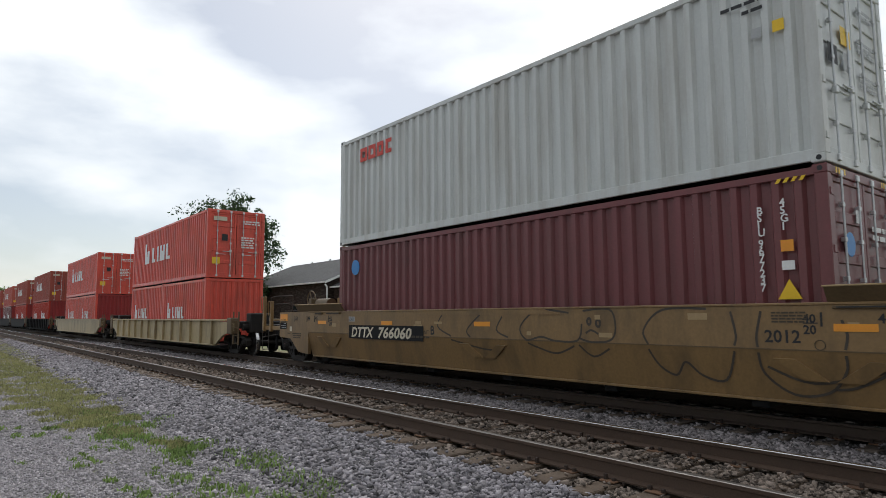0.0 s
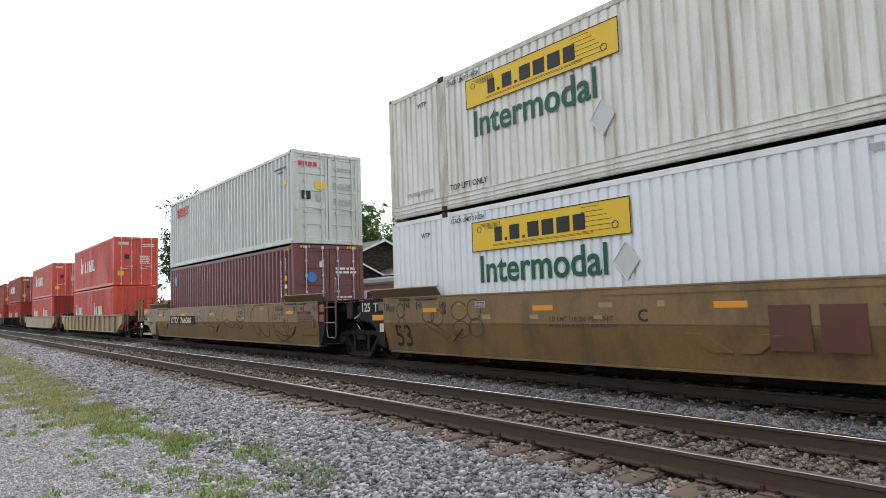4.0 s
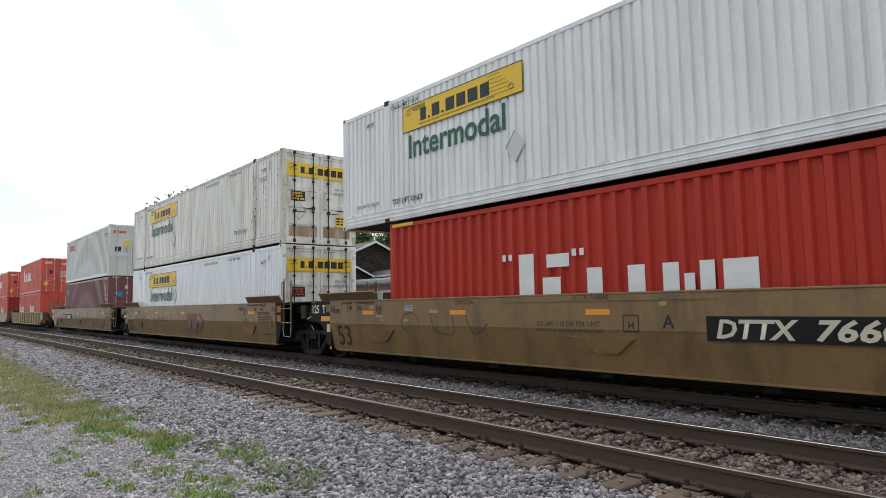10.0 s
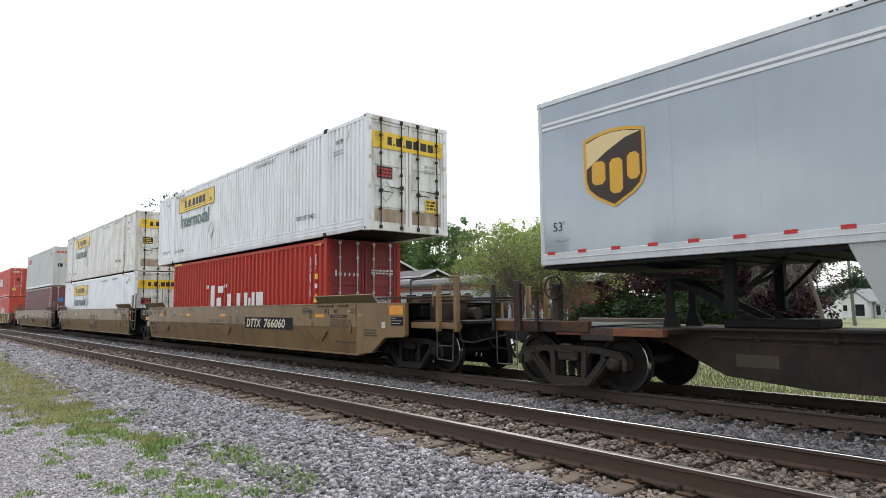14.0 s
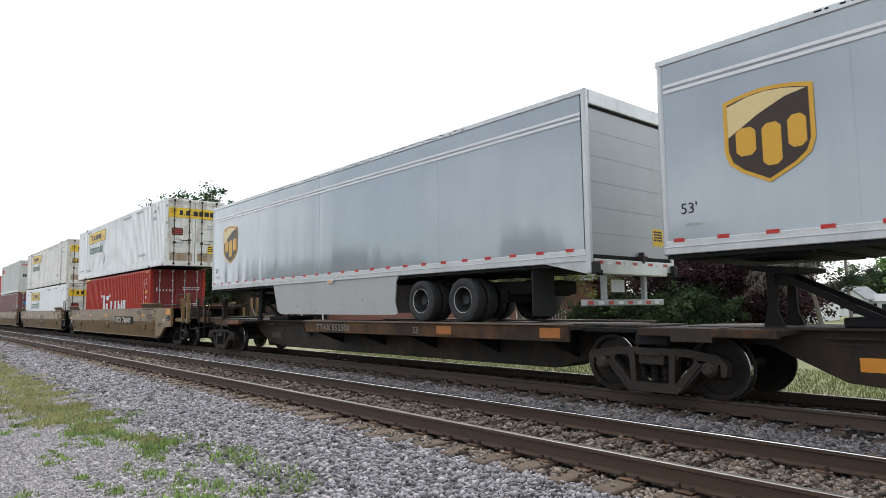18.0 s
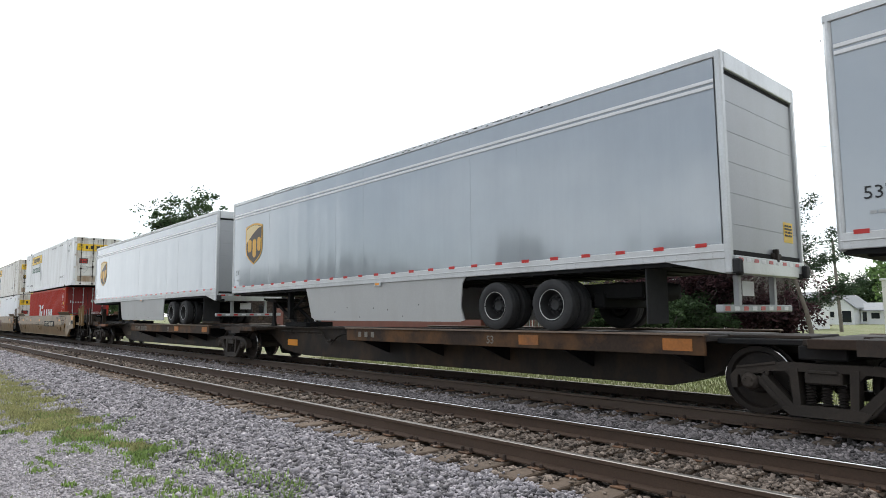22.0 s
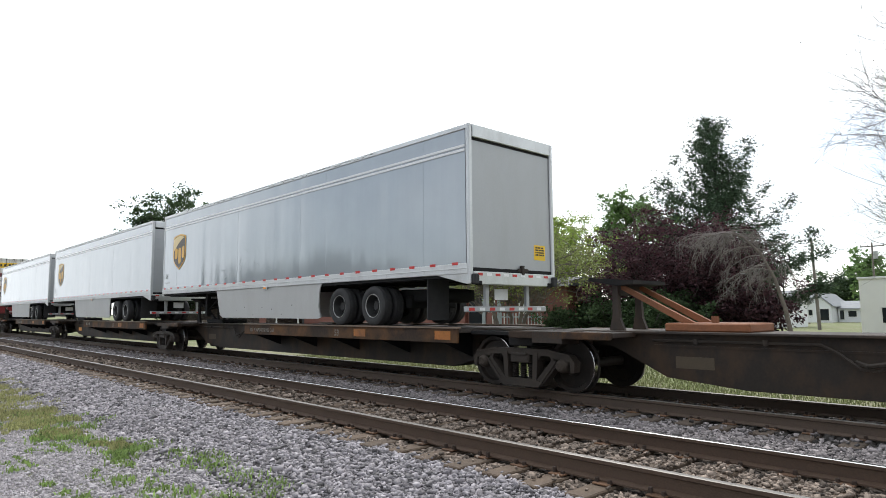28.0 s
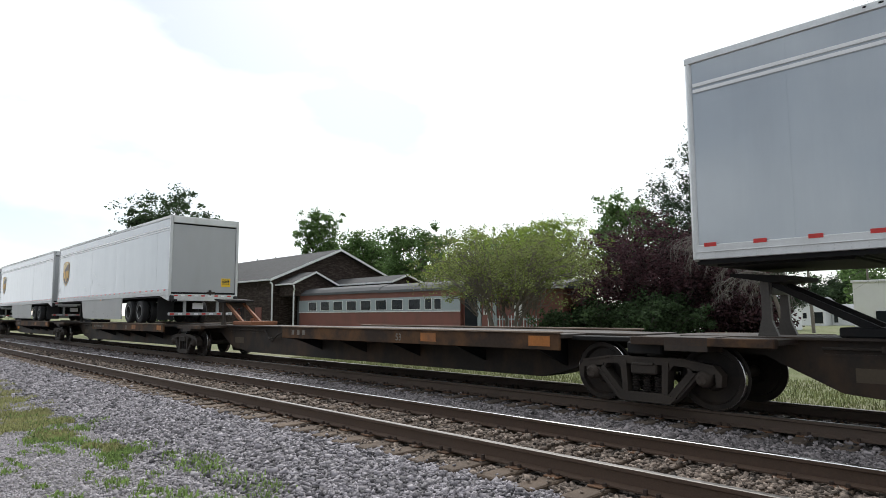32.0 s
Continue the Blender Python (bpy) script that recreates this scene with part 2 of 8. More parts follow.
under_black = material("black_underframe", (0.013, 0.013, 0.013), 0.75, 0.0, 0.2, 2.0, 30, 0.1, spec=0.2)
tyre_rubber = material("tyre_rubber", (0.028, 0.028, 0.029), 0.8, 0, 0.15, 4.0, 40, 0.2, (0.07, 0.065, 0.06), 0.4)
rim_black = material("black_steel_rim", (0.03, 0.03, 0.03), 0.5, 0.3, 0.15, 4.0, 40, 0.1)
red_tape = material("red_reflector", (0.55, 0.03, 0.025), 0.3, 0, 0.05, 4, 40, 0)
white_tape = material("white_reflector", (0.80, 0.80, 0.80), 0.3, 0, 0.05, 4, 40, 0)
orange_tape = material("orange_reflector", (0.85, 0.33, 0.03), 0.4, 0, 0.06, 4, 40, 0)
yellow_decal = material("yellow_decal", (0.86, 0.55, 0.02), 0.45, 0, 0.05, 1.5, 40, 0, (0.55, 0.42, 0.15), 0.3)
black_ink = material("black_lettering", (0.018, 0.018, 0.02), 0.55, 0, 0.1, 4, 40, 0)
green_ink = material("green_lettering", (0.009, 0.100, 0.052), 0.45, 0, 0.08, 4, 40, 0)
white_ink = material("white_lettering", (0.78, 0.78, 0.76), 0.5, 0, 0.08, 4, 40, 0)
red_ink = material("red_lettering", (0.62, 0.05, 0.03), 0.5, 0, 0.08, 4, 40, 0)
maroon_ink = material("maroon_lettering", (0.125, 0.042, 0.026), 0.5, 0, 0.15, 4, 40, 0)
worn_ink = material("worn_lettering", (0.22, 0.20, 0.165), 0.7, 0, 0.2, 6, 40, 0, (0.06, 0.045, 0.03), 0.8, dirt_scale=9.0)
rail_white = material("pale_rivet_rail", (0.66, 0.67, 0.67), 0.4, 0.2, 0.06, 1.2, 30, 0.03, (0.40, 0.39, 0.37), 0.4, 0.4)
cream_ink = material("cream_lettering", (0.62, 0.56, 0.43), 0.55, 0, 0.1, 4, 40, 0)
faint_ink = material("faded_lettering", (0.075, 0.054, 0.032), 0.6, 0, 0.15, 4, 40, 0)
grey_ink = material("grey_lettering", (0.42, 0.43, 0.43), 0.5, 0, 0.1, 4, 40, 0)
spray_ink = material("grey_spray_line", (0.065, 0.052, 0.04), 0.7, 0, 0.2, 4, 40, 0)
blue_ink = material("blue_decal", (0.03, 0.22, 0.55), 0.4, 0, 0.05, 4, 40, 0)
gold_paint = material("gold_decal", (0.74, 0.40, 0.035), 0.4, 0, 0.05, 2, 40, 0)
umber_paint = material("dark_brown_decal", (0.040, 0.021, 0.012), 0.4, 0, 0.08, 2, 40, 0)
shield_pale = material("pale_gold_decal", (0.80, 0.62, 0.30), 0.4, 0, 0.05, 2, 40, 0)
leaf_bright = material("bright_green_leaves", (0.28, 0.38, 0.07), 0.6, 0, 0.25, 1.2, 20, 0, island=1.0, spec=0.25, leaf=0.5)
leaf_olive = material("olive_green_leaves", (0.215, 0.25, 0.085), 0.6, 0, 0.25, 1.2, 20, 0, island=1.1, spec=0.25, leaf=0.45)
leaf_mid = material("green_leaves", (0.125, 0.205, 0.07), 0.6, 0, 0.25, 1.0, 20, 0, island=1.0, spec=0.25, leaf=0.5)
leaf_dark = material("dark_green_leaves", (0.062, 0.098, 0.046), 0.7, 0, 0.25, 1.0, 20, 0, island=1.0, spec=0.2, leaf=0.5)
leaf_plum = material("plum_leaves", (0.070, 0.034, 0.040), 0.6, 0, 0.25, 1.2, 20, 0, island=1.2, spec=0.3, leaf=0.45)
needles = material("dark_needles", (0.060, 0.095, 0.055), 0.7, 0, 0.3, 1.0, 20, 0, island=1.0, spec=0.2, leaf=0.3)
bark = material("grey_brown_bark", (0.15, 0.125, 0.105), 0.9, 0, 0.3, 6, 40, 0.6)
dead_wood = material("pale_dead_branches", (0.21, 0.185, 0.17), 0.85, 0, 0.25, 6, 40, 0.3)
dark_bark = material("dark_bark", (0.05, 0.042, 0.036), 0.9, 0, 0.3, 6, 40, 0.6)
lawn_blade = material("lawn_blades", (0.17, 0.195, 0.085), 0.75, 0, 0.25, 0.8, 20, 0, island=1.0, spec=0.2, dirt=(0.22, 0.20, 0.10), dirt_amount=0.7, leaf=0.4)
grass_blade = material("grass_blades", (0.280, 0.285, 0.130), 0.75, 0, 0.25, 0.8, 20, 0, island=1.0, spec=0.2, dirt=(0.38, 0.34, 0.17), dirt_amount=0.85, leaf=0.5)
weed_blade = material("weed_leaves", (0.20, 0.285, 0.09), 0.7, 0, 0.25, 1.5, 20, 0, island=1.0, spec=0.25, leaf=0.5)
clapboard = material("dark_brown_clapboard", (0.034, 0.023, 0.019), 0.8, 0, 0.3, 2.0, 40, 0.2, (0.14, 0.115, 0.10), 0.7, 4.0, dirt_scale=2.5, spec=0.2)
shingle = material("grey_roof_shingles", (0.074, 0.073, 0.074), 0.9, 0, 0.2, 2.0, 50, 0.4, (0.045, 0.042, 0.04), 0.6)
trim_white = material("white_trim", (0.76, 0.76, 0.75), 0.5, 0, 0.05, 2, 40, 0.03)
coach_red = material("oxide_red_coach_paint", (0.22, 0.082, 0.064), 0.6, 0, 0.12, 1.0, 30, 0.06, (0.13, 0.07, 0.055), 0.5, 0.4)
coach_grey = material("pale_blue_grey_band", (0.34, 0.385, 0.40), 0.55, 0, 0.08, 1.0, 30, 0.05)
coach_roof = material("dark_grey_coach_roof", (0.07, 0.072, 0.075), 0.75, 0, 0.2, 1.0, 30, 0.1)
window_glass = material("dark_window_glass", (0.02, 0.024, 0.028), 0.08, 0, 0.1, 1.0, 10, 0, spec=0.6)
siding_white = material("white_house_siding", (0.76, 0.77, 0.79), 0.6, 0, 0.04, 2, 40, 0.05)
house_roof = material("pale_grey_roof", (0.30, 0.31, 0.32), 0.85, 0, 0.12, 2, 40, 0.2)
pole_wood = material("grey_pole_wood", (0.17, 0.15, 0.13), 0.85, 0, 0.2, 3, 40, 0.3)


# ---- shape helpers ----
class Geo:
    """Gathers vertices and faces of one mesh."""

    def __init__(self):
        self.v, self.f = [], []

    def add(self, verts, faces):
        k = len(self.v)
        self.v.extend(verts)
        self.f.extend([tuple(k + i for i in f) for f in faces])
        return self

    def box(self, x0, x1, y0, y1, z0, z1, b=0.0):
        if b <= 0:
            return self.add([(x, y, z) for x in (x0, x1) for y in (y0, y1) for z in (z0, z1)],
                            [(0, 1, 3, 2), (4, 6, 7, 5), (0, 4, 5, 1), (2, 3, 7, 6), (0, 2, 6, 4), (1, 5, 7, 3)])
        lo, hi = (x0, y0, z0), (x1, y1, z1)
        ids, verts = {}, []
        for c in range(8):
            s = [(c >> k) & 1 for k in range(3)]
            for a in range(3):
                p = [(hi[k] if s[k] else lo[k]) if k == a else (hi[k] - b if s[k] else lo[k] + b) for k in range(3)]
                ids[(c, a)] = len(verts)
                verts.append(tuple(p))
        faces = []
        for a in range(3):
            u, w = (a + 1) % 3, (a + 2) % 3
            for side in (0, 1):
                q = [(side << a) | (i << u) | (j << w) for i, j in ((0, 0), (1, 0), (1, 1), (0, 1))]
                f = [ids[(c, a)] for c in q]
                faces.append(tuple(f if side else f[::-1]))
            for i in (0, 1):
                for j in (0, 1):
                    c0 = (i << u) | (j << w)
                    c1 = c0 | (1 << a)
                    f = [ids[(c0, u)], ids[(c1, u)], ids[(c1, w)], ids[(c0, w)]]
                    faces.append(tuple(f if i == j else f[::-1]))
        for c in range(8):
            f = [ids[(c, 0)], ids[(c, 1)], ids[(c, 2)]]
            faces.append(tuple(f if bin(c).count("1") % 2 else f[::-1]))
        return self.add(verts, faces)

    def prism(self, poly, axis, a, b):
        """The outline poly drawn out along an axis; for x it is (y, z), for y (x, z), for z (x, y)."""
        def place(p, h):
            return {"x": (h, p[0], p[1]), "y": (p[0], h, p[1]), "z": (p[0], p[1], h)}[axis]
        n = len(poly)
        verts = [place(p, a) for p in poly] + [place(p, b) for p in poly]
        faces = [tuple(range(n)), tuple(range(2 * n - 1, n - 1, -1))]
        faces += [(i, n + i, n + (i + 1) % n, (i + 1) % n) for i in range(n)]
        return self.add(verts, faces)

    def cyl(self, p0, p1, r, n=10, r2=None, caps=True):
        p0, p1 = Vector(p0), Vector(p1)
        d = (p1 - p0).normalized()
        u = d.orthogonal().normalized()
        w = d.cross(u)
        r2 = r if r2 is None else r2
        verts = []
        for p, q in ((p0, r), (p1, r2)):
            verts += [tuple(p + (u * math.cos(2 * math.pi * i / n) + w * math.sin(2 * math.pi * i / n)) * q) for i in range(n)]
        faces = [(i, (i + 1) % n, n + (i + 1) % n, n + i) for i in range(n)]
        if caps:
            faces += [tuple(range(n - 1, -1, -1)), tuple(range(n, 2 * n))]
        return self.add(verts, faces)

    def tube(self, points, r, n=6, taper=None):
        for i in range(len(points) - 1):
            a, b = (r, r) if taper is None else (r + (taper - r) * i / (len(points) - 1), r + (taper - r) * (i + 1) / (len(points) - 1))
            self.cyl(points[i], points[i + 1], a, n, b)
        return self

    def loft(self, points, r, n=4):
        """One unbroken thin tube through the points."""
        d = (Vector(points[-1]) - Vector(points[0])).normalized()
        u = d.orthogonal().normalized()
        w = d.cross(u)
        verts = [tuple(Vector(p) + (u * math.cos(2 * math.pi * i / n) + w * math.sin(2 * math.pi * i / n)) * r) for p in points for i in range(n)]
        faces = [(k * n + i, k * n + (i + 1) % n, (k + 1) * n + (i + 1) % n, (k + 1) * n + i) for k in range(len(points) - 1) for i in range(n)]
        return self.add(verts, faces)

    def lathe(self, profile, centre, n=28, axis="y"):
        """A turned shape: profile of (radius, height along the axis)."""
        verts = []
        for r, h in profile:
            for i in range(n):
                c, s = r * math.cos(2 * math.pi * i / n), r * math.sin(2 * math.pi * i / n)
                p = (c, h, s) if axis == "y" else (c, s, h)
                verts.append((centre[0] + p[0], centre[1] + p[1], centre[2] + p[2]))
        faces = []
        for k in range(len(profile) - 1):
            for i in range(n):
                j = (i + 1) % n
                faces.append((k * n + i, k * n + j, (k + 1) * n + j, (k + 1) * n + i))
        return self.add(verts, faces)

    def mesh(self, name, mat, smooth=0.0):
        me = bpy.data.meshes.new(name)
        me.from_pydata(self.v, [], self.f)
        if mat:
            me.materials.append(mat)
        bm = bmesh.new()
        bm.from_mesh(me)
        bmesh.ops.recalc_face_normals(bm, faces=bm.faces)
        bm.to_mesh(me)
        bm.free()
        if smooth:
            me.polygons.foreach_set("use_smooth", [True] * len(me.polygons))
            me.set_sharp_from_angle(angle=radians(smooth))
        return me


def part(name, geo, mat, parent, label="", smooth=0.0, at=None):
    """One mesh as a part of a thing or of a part."""
    me = geo if isinstance(geo, bpy.types.Mesh) else geo.mesh(name, mat, smooth)
    ob = new(name, me)
    ob.parent = parent
    if at:
        ob.location = at
    if label:
        ob["label"] = label
    return ob


def thing(name, label, category, at=(0, 0, 0), turn=0.0, group="", kind=""):
    ob = new(name)
    ob.empty_display_size = 0.2
    ob.location = at
    ob.rotation_euler = (0, 0, radians(turn))
    return tagged(ob, label, category, group, kind)


WORDS = {}


def word_mesh(text, size, mat, bold=0.0, widen=1.0, slant=0.0):
    """Flat lettering in the x, z plane that faces -y, its left lower corner at the origin."""
    key = (text, size, mat.name, bold, widen, slant)
    if key not in WORDS:
        cu = bpy.data.curves.new("lettering", "FONT")
        cu.body, cu.size, cu.offset, cu.extrude, cu.shear = text, size, bold, 0.0, slant
        cu.resolution_u = 5 if size > 0.5 else 2
        ob = bpy.data.objects.new("lettering", cu)
        scene.collection.objects.link(ob)
        dg = bpy.context.evaluated_depsgraph_get()
        me = bpy.data.meshes.new_from_object(ob.evaluated_get(dg))
        bpy.data.objects.remove(ob)
        me.transform(Matrix(((widen, 0, 0, 0), (0, 0, -1, 0), (0, 1, 0, 0), (0, 0, 0, 1))))
        me.materials.clear()
        me.materials.append(mat)
        WORDS[key] = me
    return WORDS[key]


def word(text, size, mat, parent, at, bold=0.0, widen=1.0, turn=0.0, name="lettering", label="", slant=0.0):
    """Lettering on a face; turn 0 faces -y, 90 faces +x."""
    ob = part(name, word_mesh(text, size, mat, bold, widen, slant), mat, parent, label)
    ob.location = at
    ob.rotation_euler = (0, 0, radians(turn))
    return ob


def decal(poly, mat, parent, y, name="decal", label=""):
    """A thin flat shape of (x, z) corners on a face that looks to -y."""
    g = Geo()
    g.prism(poly, "y", y, y - 0.003)
    return part(name, g, mat, parent, label)


def rect(x0, x1, z0, z1):
    return [(x0, z0), (x1, z0), (x1, z1), (x0, z1)]


# ---- ground and tracks ----
def ground_material(name, colours, cell, bump, patch=None, patch_amount=0.0, patch_scale=0.6, fine=60.0):
    """Loose ground: cells of stone or turf in several tones, with patches of another colour."""
    m = bpy.data.materials.new(name)
    m.use_nodes = True
    n, l = m.node_tree.nodes, m.node_tree.links
    b = n["Principled BSDF"]
    b.inputs["Roughness"].default_value = 0.9
    b.inputs["Specular IOR Level"].default_value = 0.25
    pos = n.new("ShaderNodeTexCoord")
    vor = n.new("ShaderNodeTexVoronoi")
    vor.inputs["Scale"].default_value = cell
    l.new(pos.outputs["Object"], vor.inputs["Vector"])
    sep = n.new("ShaderNodeSeparateColor")
    l.new(vor.outputs["Color"], sep.inputs["Color"])
    ramp = n.new("ShaderNodeValToRGB")
    ramp.color_ramp.elements[0].color = (*colours[0], 1)
    ramp.color_ramp.elements[1].color = (*colours[-1], 1)
    for i, c in enumerate(colours[1:-1]):
        e = ramp.color_ramp.elements.new((i + 1) / (len(colours) - 1))
        e.color = (*c, 1)
    l.new(sep.outputs["Red"], ramp.inputs["Fac"])
    col = ramp.outputs["Color"]
    if patch:
        pn = n.new("ShaderNodeTexNoise")
        pn.inputs["Scale"].default_value, pn.inputs["Detail"].default_value, pn.inputs["Roughness"].default_value = patch_scale, 7, 0.65
        l.new(pos.outputs["Object"], pn.inputs["Vector"])
        pr = n.new("ShaderNodeMapRange")
        pr.inputs["From Min"].default_value, pr.inputs["From Max"].default_value = 0.42, 0.62
        pr.inputs["To Max"].default_value = patch_amount
        l.new(pn.outputs["Fac"], pr.inputs["Value"])
        mix = n.new("ShaderNodeMix")
        mix.data_type = "RGBA"
        l.new(pr.outputs["Result"], mix.inputs["Factor"])
        l.new(col, mix.inputs["A"])
        mix.inputs["B"].default_value = (*patch, 1)
        col = mix.outputs["Result"]
    l.new(col, b.inputs["Base Color"])
    fn = n.new("ShaderNodeTexNoise")
    fn.inputs["Scale"].default_value, fn.inputs["Detail"].default_value = fine, 4
    l.new(pos.outputs["Object"], fn.inputs["Vector"])
    sub = n.new("ShaderNodeMath")
    sub.operation = "SUBTRACT"
    l.new(fn.outputs["Fac"], sub.inputs[0])
    l.new(vor.outputs["Distance"], sub.inputs[1])
    bp = n.new("ShaderNodeBump")
    bp.inputs["Strength"].default_value, bp.inputs["Distance"].default_value = bump, 0.03
    l.new(sub.outputs[0], bp.inputs["Height"])
    l.new(bp.outputs["Normal"], b.inputs["Normal"])
    return m


lot_ground = ground_material("limestone_lot", [(0.225, 0.213, 0.208), (0.30, 0.285, 0.28), (0.39, 0.373, 0.37)], 55, 0.8, (0.235, 0.214, 0.192), 0.6, 0.6)
verge_ground = ground_material("thin_verge", [(0.18, 0.174, 0.16), (0.235, 0.228, 0.21), (0.30, 0.29, 0.285)], 50, 0.8, (0.20, 0.205, 0.115), 0.75, 1.1)
# these two beds are near black to paint shadow gaps between loose stones
ballast_ground = ground_material("ballast_gap_shade", [(0.022, 0.021, 0.022), (0.045, 0.043, 0.044), (0.085, 0.082, 0.083)], 24, 1.0, (0.08, 0.072, 0.064), 0.35, 0.6)
track_ground = ground_material("fouled_ballast_gap_shade", [(0.022, 0.017, 0.014), (0.046, 0.036, 0.029), (0.088, 0.071, 0.058)], 26, 1.0, (0.10, 0.076, 0.058), 0.5, 1.1)
# oily bed whose near-black tone also holds the shade under the train
dark_ballast = ground_material("oily_shaded_ballast", [(0.02, 0.018, 0.017), (0.034, 0.03, 0.027), (0.06, 0.053, 0.047)], 24, 1.0, (0.035, 0.03, 0.027), 0.7, 0.8)
lawn_ground = ground_material("mown_lawn", [(0.14, 0.165, 0.07), (0.17, 0.195, 0.085), (0.22, 0.23, 0.12)], 30, 0.5, (0.26, 0.245, 0.16), 0.6, 0.35)

dry_edge = ground_material("dry_grass_edge", [(0.20, 0.195, 0.115), (0.245, 0.235, 0.14), (0.29, 0.27, 0.18)], 40, 0.6, (0.19, 0.20, 0.10), 0.7, 0.8)

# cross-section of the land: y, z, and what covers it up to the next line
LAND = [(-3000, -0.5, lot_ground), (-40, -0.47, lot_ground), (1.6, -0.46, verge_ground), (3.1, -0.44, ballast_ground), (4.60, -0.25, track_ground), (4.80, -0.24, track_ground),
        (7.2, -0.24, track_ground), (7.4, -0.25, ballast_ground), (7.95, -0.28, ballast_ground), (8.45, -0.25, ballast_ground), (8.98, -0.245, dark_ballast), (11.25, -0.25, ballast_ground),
        (12.4, -0.55, dry_edge), (16, -0.6, lawn_ground), (60, -0.6, lawn_ground), (3000, -0.6, lawn_ground)]


def land_height(y):
    for (y0, z0, _), (y1, z1, _) in zip(LAND, LAND[1:]):
        if y <= y1:
            return z0 + (z1 - z0) * (y - y0) / (y1 - y0)
    return -0.6


def build_ground():
    xs = [-3000, -600, -200, -100, -60, -40, -25, -15, -8, 0, 10, 40, 150, 600, 3000]
    g = Geo()
    g.v = [(x, y, z) for y, z, _ in LAND for x in xs]
    w = len(xs)
    slots, index = [], []
    for j in range(len(LAND) - 1):
        if LAND[j][2] not in slots:
            slots.append(LAND[j][2])
        for i in range(w - 1):
            g.f.append((j * w + i, j * w + i + 1, (j + 1) * w + i + 1, (j + 1) * w + i))
            index.append(slots.index(LAND[j][2]))
    me = bpy.data.meshes.new("ground")
    me.from_pydata(g.v, [], g.f)
    for s in slots:
        me.materials.append(s)
    me.polygons.foreach_set("material_index", index)
    return tagged(new("ground", me), "flat ground with gravel lot, ballast beds and lawn", "ground", kind="structure")


ground = build_ground()

tie_dark = material("oily_tie_wood", (0.090, 0.068, 0.052), 0.85, 0, 0.25, 4.0, 60, 0.6, (0.02, 0.016, 0.014), 0.7, each=0.35)
RAIL = [(-0.075, -0.185), (0.075, -0.185), (0.075, -0.170), (0.012, -0.150), (0.012, -0.050), (0.036, -0.038), (0.036, -0.006),
        (0.026, 0.0), (-0.026, 0.0), (-0.036, -0.006), (-0.036, -0.038), (-0.012, -0.050), (-0.012, -0.150), (-0.075, -0.170)]
TIE_STEP = 0.505


def build_track(y0, label, x0, x1, dark, seed):
    wood = tie_dark if dark else tie_wood
    rnd = random.Random(seed)
    tr = tagged(thing("track", label, "railway track", (0, y0, 0)), kind="structure")
    for side in (-0.753, 0.753):
        g = Geo()
        g.prism([(p[0] + side, p[1]) for p in RAIL], "x", -420, 160)
        me = g.mesh("rail", rail_dark if dark else rail_rust)
        me.materials.append(tread_steel if (side > 0 and not dark) else dull_tread)
        for p in me.polygons:
            if p.center.z > -0.005 and p.normal.z > 0.6:
                p.material_index = 1
        part("rail", me, None, tr, "worn steel rail with a bright head")
    tie = Geo().box(-0.115, 0.115, -1.3, 1.3, -0.37, -0.196, 0.012).mesh("tie", wood)
    plate = Geo().box(-0.085, 0.085, -0.15, 0.15, -0.199, -0.183, 0.004).mesh("tie_plate", plate_steel)
    far, spikes = Geo(), Geo()
    x = -420.0
    while x < 160:
        dx, turn = rnd.uniform(-0.03, 0.03), rnd.uniform(-0.012, 0.012)
        if x0 < x < x1:
            t = part("tie", tie, None, tr)
            t.location, t.rotation_euler = (x + dx, rnd.uniform(-0.05, 0.05), rnd.uniform(-0.012, 0.0)), (0, 0, turn)
            for side in (-0.753, 0.753):
                if x > x0 + 12:
                    p = part("tie_plate", plate, None, tr)
                    p.location = (x + dx, side, 0)
                for sx in (-0.055, 0.06):
                    for sy in (-0.092, 0.092):
                        a, b = x + dx + sx + rnd.uniform(-.012, .012), side + sy
                        h = rnd.uniform(-0.158, -0.128)
                        spikes.box(a - 0.017, a + 0.017, b - 0.018, b + 0.018, -0.19, h, 0.005)
                if rnd.random() < 0.30 and side < 0:
                    # rail anchor clipped under the rail base
                    a = x + dx + 0.15
                    spikes.box(a - 0.012, a + 0.012, side - 0.095, side + 0.09, -0.21, -0.178, 0.004)
        else:
            far.box(x - 0.115, x + 0.115, -1.3, 1.3, -0.37, -0.205)
        x += TIE_STEP
    tagged(part("tie_row", far, tie_wood, tr, "distant wooden ties"), kind="stuff")
    tagged(part("spikes", spikes, spike_steel, tr, "rusty track spikes"), kind="stuff")
    return tr


near_track = build_track(NEAR_TRACK, "rusty railway track with bright rail heads on grey ballast", -52, 9, False, 3)
train_track = build_track(TRAIN_TRACK, "dark oily railway track under the train", -46, 9, True, 4)


# ---- the train ----
MOVERS = []    # things that ride with the train: thing, x at the start, y, z
WHEELSETS = []  # part, x, z in its thing
WHEEL_R = 0.457


def train_thing(name, label, category, x, z=0.0, group=""):
    ob = thing(name, label, category, (x, TRAIN_TRACK, z), 0, group)
    MOVERS.append((ob, x, z))
    return ob


